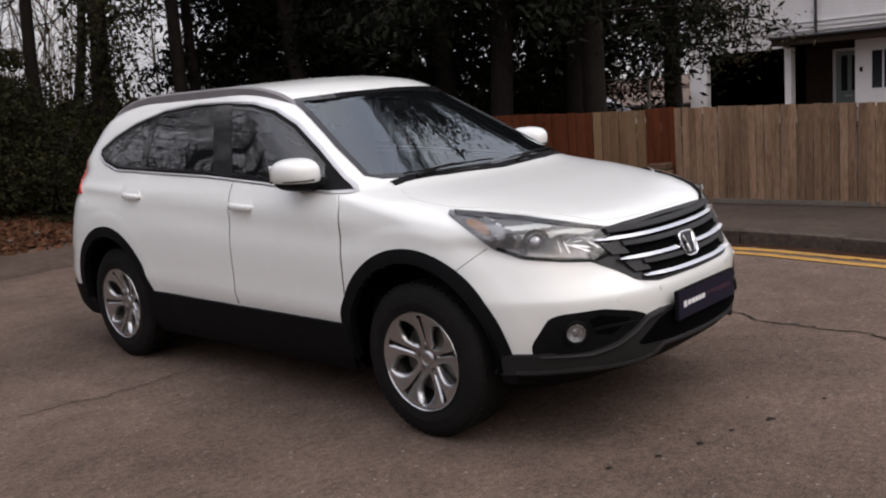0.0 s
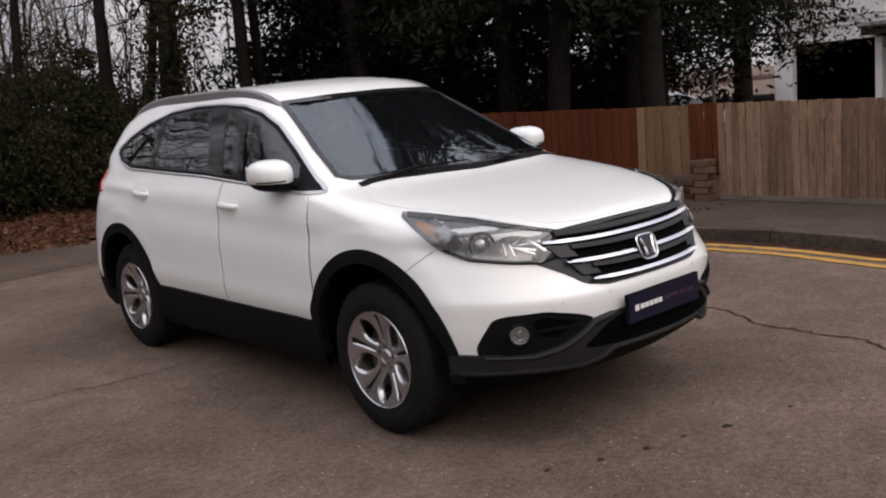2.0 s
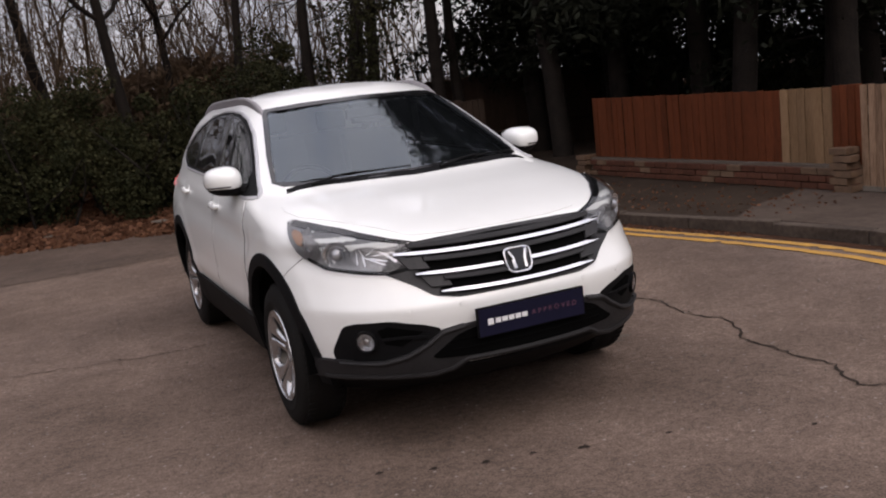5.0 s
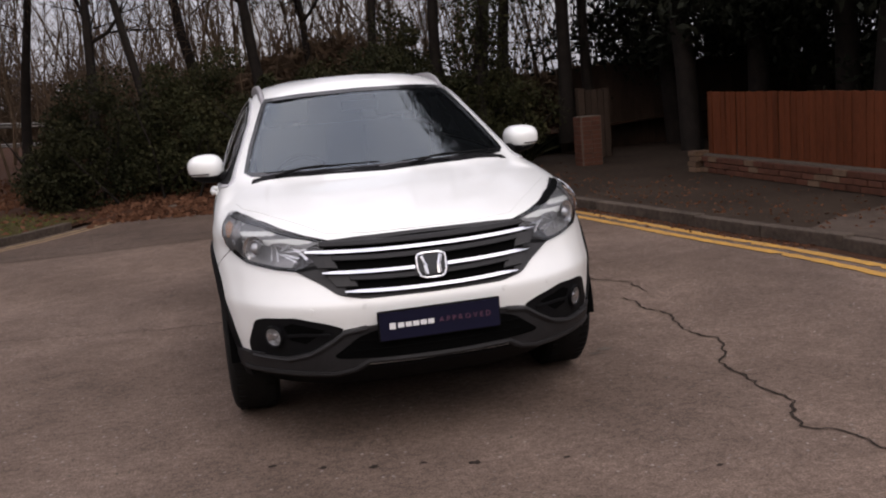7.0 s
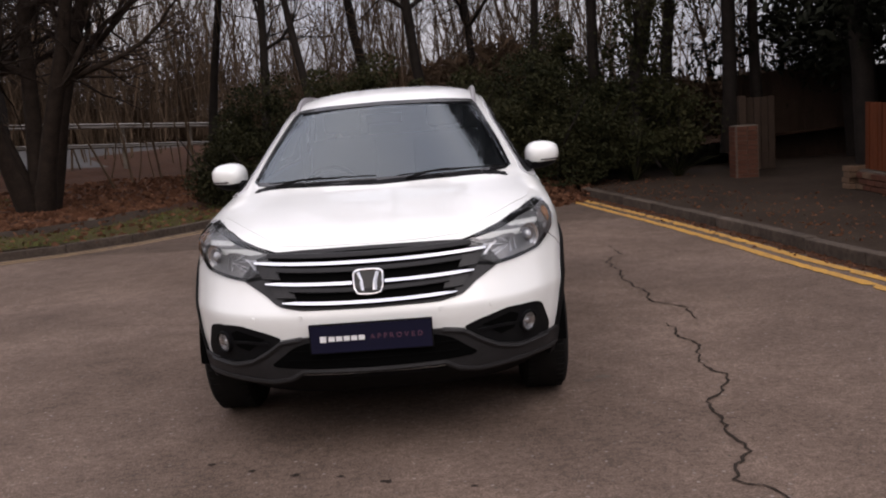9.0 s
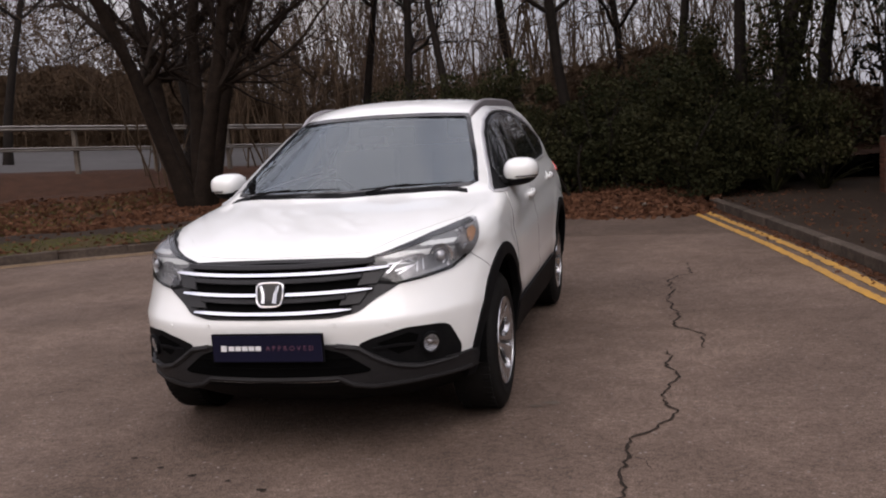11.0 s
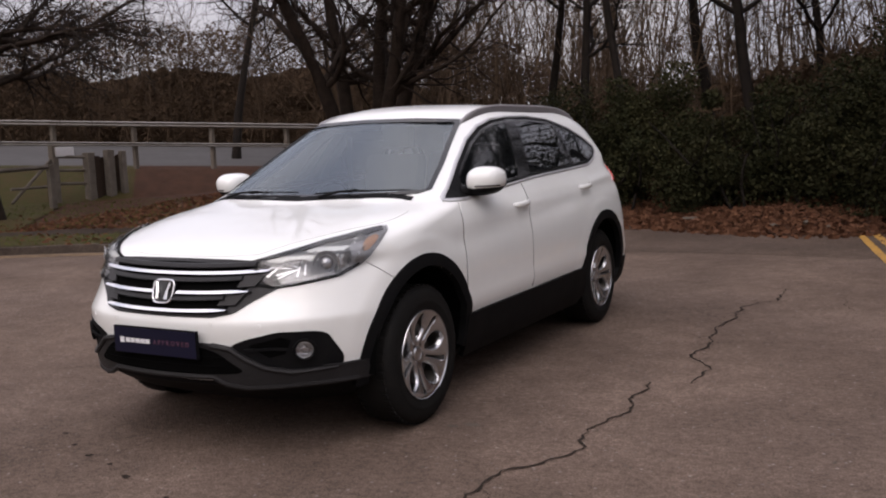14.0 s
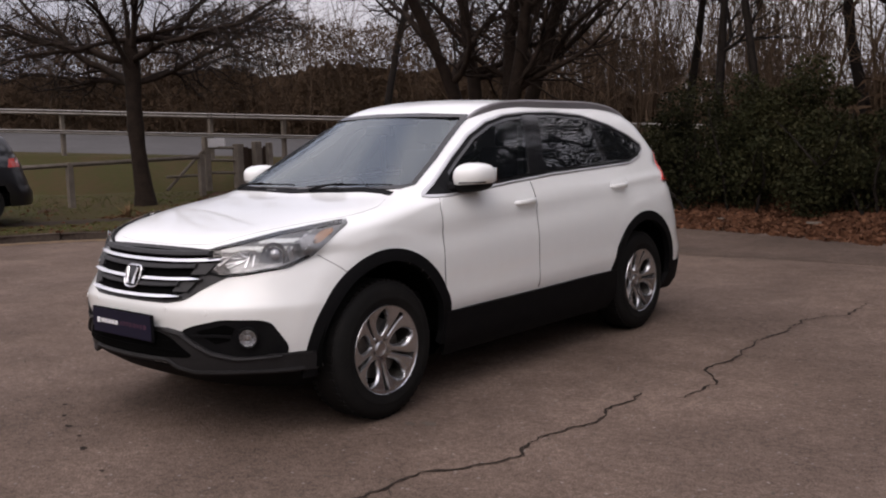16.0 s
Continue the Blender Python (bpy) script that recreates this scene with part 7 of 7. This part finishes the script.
door = part("front_door", box(1.10, 1.20, 6.52, 7.40, 0.02, 2.05, 0.008), "sage", house, "sage green panelled front door")
part("door_frame", box(1.08, 1.19, 6.43, 6.52, 0, 2.13), "pvc", door)
part("door_frame", box(1.08, 1.19, 7.40, 7.49, 0, 2.13), "pvc", door)
part("door_frame", box(1.08, 1.19, 6.43, 7.49, 2.05, 2.13), "pvc", door)
for y in (6.68, 7.02):
    part("door_pane", box(1.085, 1.11, y, y + 0.20, 0.75, 1.90, 0.004), "housepane", door)
part("letter_plate", box(1.08, 1.10, 6.85, 7.1, 0.55, 0.61), "satin", door)
window = part("window", box(-0.03, 0.02, 5.15, 5.95, 0.75, 2.05), "pvc", house, "white framed window")
part("pane", box(-0.04, -0.02, 5.22, 5.52, 0.82, 1.98), "housepane", window)
part("pane", box(-0.04, -0.02, 5.58, 5.88, 0.82, 1.98), "housepane", window)
part("wall_lamp", box(-0.08, -0.02, 6.16, 6.24, 1.35, 1.50, 0.01), "gloss_black", house)
bm = bmesh.new()
ridge = [bm.verts.new(p) for p in ((-0.4, -1.3, 5.25), (3.5, -1.3, 7.4), (7.4, -1.3, 5.25), (-0.4, 12.45, 5.25), (3.5, 12.45, 7.4), (7.4, 12.45, 5.25))]
for f in ((0, 1, 4, 3), (1, 2, 5, 4), (0, 2, 1), (3, 4, 5), (0, 3, 5, 2)):
    bm.faces.new([ridge[i] for i in f])
bmesh.ops.recalc_face_normals(bm, faces=bm.faces)
part("roof", bm, "roof", house, "brown tiled roof")


# ---- other cars, built on the same plain shell ----
def parked_car(label, paint, m):
    c = thing("parked_car", label, "car", m)
    a = opened(build_shell(3))
    bmesh.ops.delete(a, geom=[f for f in a.faces if f.calc_center_median().z < 0.30], context="FACES")
    part("body", a, paint, c, smooth=True, angle=0.9)
    part("floor", box(-0.75, 0.75, -1.9, 1.9, 0.28, 0.5), "shade_black", c)
    part("windscreen", skin_panel(FRONT, SCREEN, 0.002, 1, 0.12, 0.0), "privacy", c, smooth=True)
    for s in (-1, 1):
        part("side_window", skin_panel(SIDE, DLO, 0.001, s, 0.12, 0.01), "gloss_black", c, smooth=True)
        part("tail_lamp", skin_panel(SIDE, [(1.70, 0.95), (1.95, 0.95), (1.95, 1.12), (1.75, 1.10)], 0.006, s, 0.08, 0.01), "red", c)
        for y in AXLES:
            w = part("wheel", spin([(-0.1, 0.2), (-0.11, 0.33), (-0.08, 0.347), (0.08, 0.347), (0.11, 0.33), (0.1, 0.2), (0.06, 0.19), (0.08, 0.0)], 28), "rubber", c, smooth=True)
            w.location = (0.76 * s, y, HUB)
            w.rotation_euler = (0, 0, 0 if s > 0 else math.pi)
            part("hub_cap", spin([(0.085, 0.19), (0.095, 0.17), (0.10, 0.05), (0.10, 0.0)], 20), "alloy", w, smooth=True)
    return c


parked_car("silver hatchback parked in the yard beyond the fence", "silver", pose(15.2, 8.4, -0.55, 0, 0, 80))
parked_car("dark car parked on the verge side of the road", "darkpaint", pose(-13.0, 0.80, 0.22, 0, 0, -6))

# ---- barrier, rails and posts along the main road ----
RAIL_ANGLE = radians(45)
bx, byy = math.cos(RAIL_ANGLE), math.sin(RAIL_ANGLE)


def rail_point(u, off=0.0, dz=0.0):
    """A place along the barrier; u runs from the near end."""
    return Vector((-8 + u * bx - off * byy, 18 + u * byy + off * bx, BARRIER_Z - 0.05 * (u + 7.07) + dz))


BARRIER_Z = 2.094
barrier = thing("crash_barrier", "long galvanised steel crash barrier on posts", "barrier")
for dz, h in ((-0.13, 0.13), (-0.62, 0.10)):
    bm = bmesh.new()
    rows = []
    for u in np.arange(-30, 16, 2.0):
        rows.append([bm.verts.new(rail_point(u, o, dz + z)) for o, z in ((0, h), (-0.05, h * 0.8), (-0.02, h * 0.5), (-0.05, h * 0.2), (0, 0), (0.03, 0), (0.03, h))])
    for a, b in zip(rows, rows[1:]):
        for k in range(7):
            bm.faces.new((a[k], a[(k + 1) % 7], b[(k + 1) % 7], b[k]))
    bmesh.ops.recalc_face_normals(bm, faces=bm.faces)
    part("beam", bm, "steel", barrier, "ribbed steel beam")
for u in np.arange(-29, 15, 1.9):
    p = rail_point(u, 0.08)
    part("post", box(p.x - 0.05, p.x + 0.05, p.y - 0.05, p.y + 0.05, 0.4, p.z - 0.02), "greywood", barrier)
bm = bmesh.new()
bm.faces.new([bm.verts.new(rail_point(u, o, dz)) for u, o, dz in ((-45, 1.2, -1.12), (80, 1.2, -1.12), (80, 9.5, -0.55), (-45, 9.5, -0.55))])
bmesh.ops.recalc_face_normals(bm, faces=bm.faces)
tagged(link("main_road", bm, "road_far"), "pale grey main road beyond the barrier", "road", kind="structure")
for name, mat, text, u0, u1 in (("embankment", "soil", "low earth embankment below the crash barrier", -10, 80), ("grass_slope", "grass", "rough grass slope below the crash barrier", -45, -10)):
    bm = bmesh.new()
    rows = []
    for u in range(u0, u1 + 1):
        foot = rail_point(u, -3.2)
        rows.append([bm.verts.new(rail_point(u, 1.25, -1.118)), bm.verts.new(rail_point(u, -0.3, -1.2 - 0.05 * noise.noise((u, 0, 0)))), bm.verts.new((foot.x, foot.y, 0.0))])
    for a, b in zip(rows, rows[1:]):
        for k in range(2):
            bm.faces.new((a[k], a[k + 1], b[k + 1], b[k]))
    bmesh.ops.recalc_face_normals(bm, faces=bm.faces)
    tagged(link(name, bm, mat, smooth=True), text, "bank", kind="structure")
stile = thing("timber_stile", "old grey timber posts and rails by the path", "fence")
for x, y, h, w in ((-14.6, 8.2, 1.30, 0.15), (-14.3, 8.9, 1.1, 0.20), (-14.1, 9.3, 1.15, 0.18), (-14.0, 9.6, 1.1, 0.13)):
    z = rise(x, y)
    part("post", box(x - w / 2, x + w / 2, y - w / 2, y + w / 2, z - 0.1, z + h, 0.015), "greywood", stile)
for z in (0.45, 0.75, 1.05):
    part("rail", tube([(-14.6, 8.2, rise(-14.6, 8.2) + z), (-14.3, 8.9, rise(-14.3, 8.9) + z - 0.05)], 0.04, 6), "greywood", stile)
for z0, z1 in ((0.25, 1.05), (0.85, 0.40)):
    part("brace", tube([(-14.62, 7.1, rise(-14.6, 7.1) + z0 * 0.5), (-14.6, 8.2, rise(-14.6, 8.2) + z1)], 0.035, 6), "greywood", stile)
for k in range(5):
    y = 8.98 + 0.15 * k
    part("board", box(-14.22, -14.18, y, y + 0.135, rise(-14.2, y) + 0.05, rise(-14.2, y) + 1.02 - 0.03 * (k % 2), 0.006), "darkfence", stile)
part("sign_board", box(-14.53, -14.47, 8.2, 8.65, rise(-14.6, 8.2) + 1.05, rise(-14.6, 8.2) + 1.26, 0.004), "render_white", stile, "small blank white board")
knee = thing("knee_rail", "low weathered timber knee rail on the grass", "fence")
prev = None
for k, (x, y) in enumerate(((-14.6, 1.4), (-14.4, 3.0), (-14.2, 4.6), (-14.0, 6.1), (-13.8, 7.5))):
    z = rise(x, y)
    part("post", box(x - 0.06, x + 0.06, y - 0.06, y + 0.06, z - 0.1, z + 0.95, 0.01), "greywood", knee)
    if prev:
        part("rail", tube([prev, (x, y, z + 0.90)], 0.055, 6), "greywood", knee)
    prev = (x, y, z + 0.90)
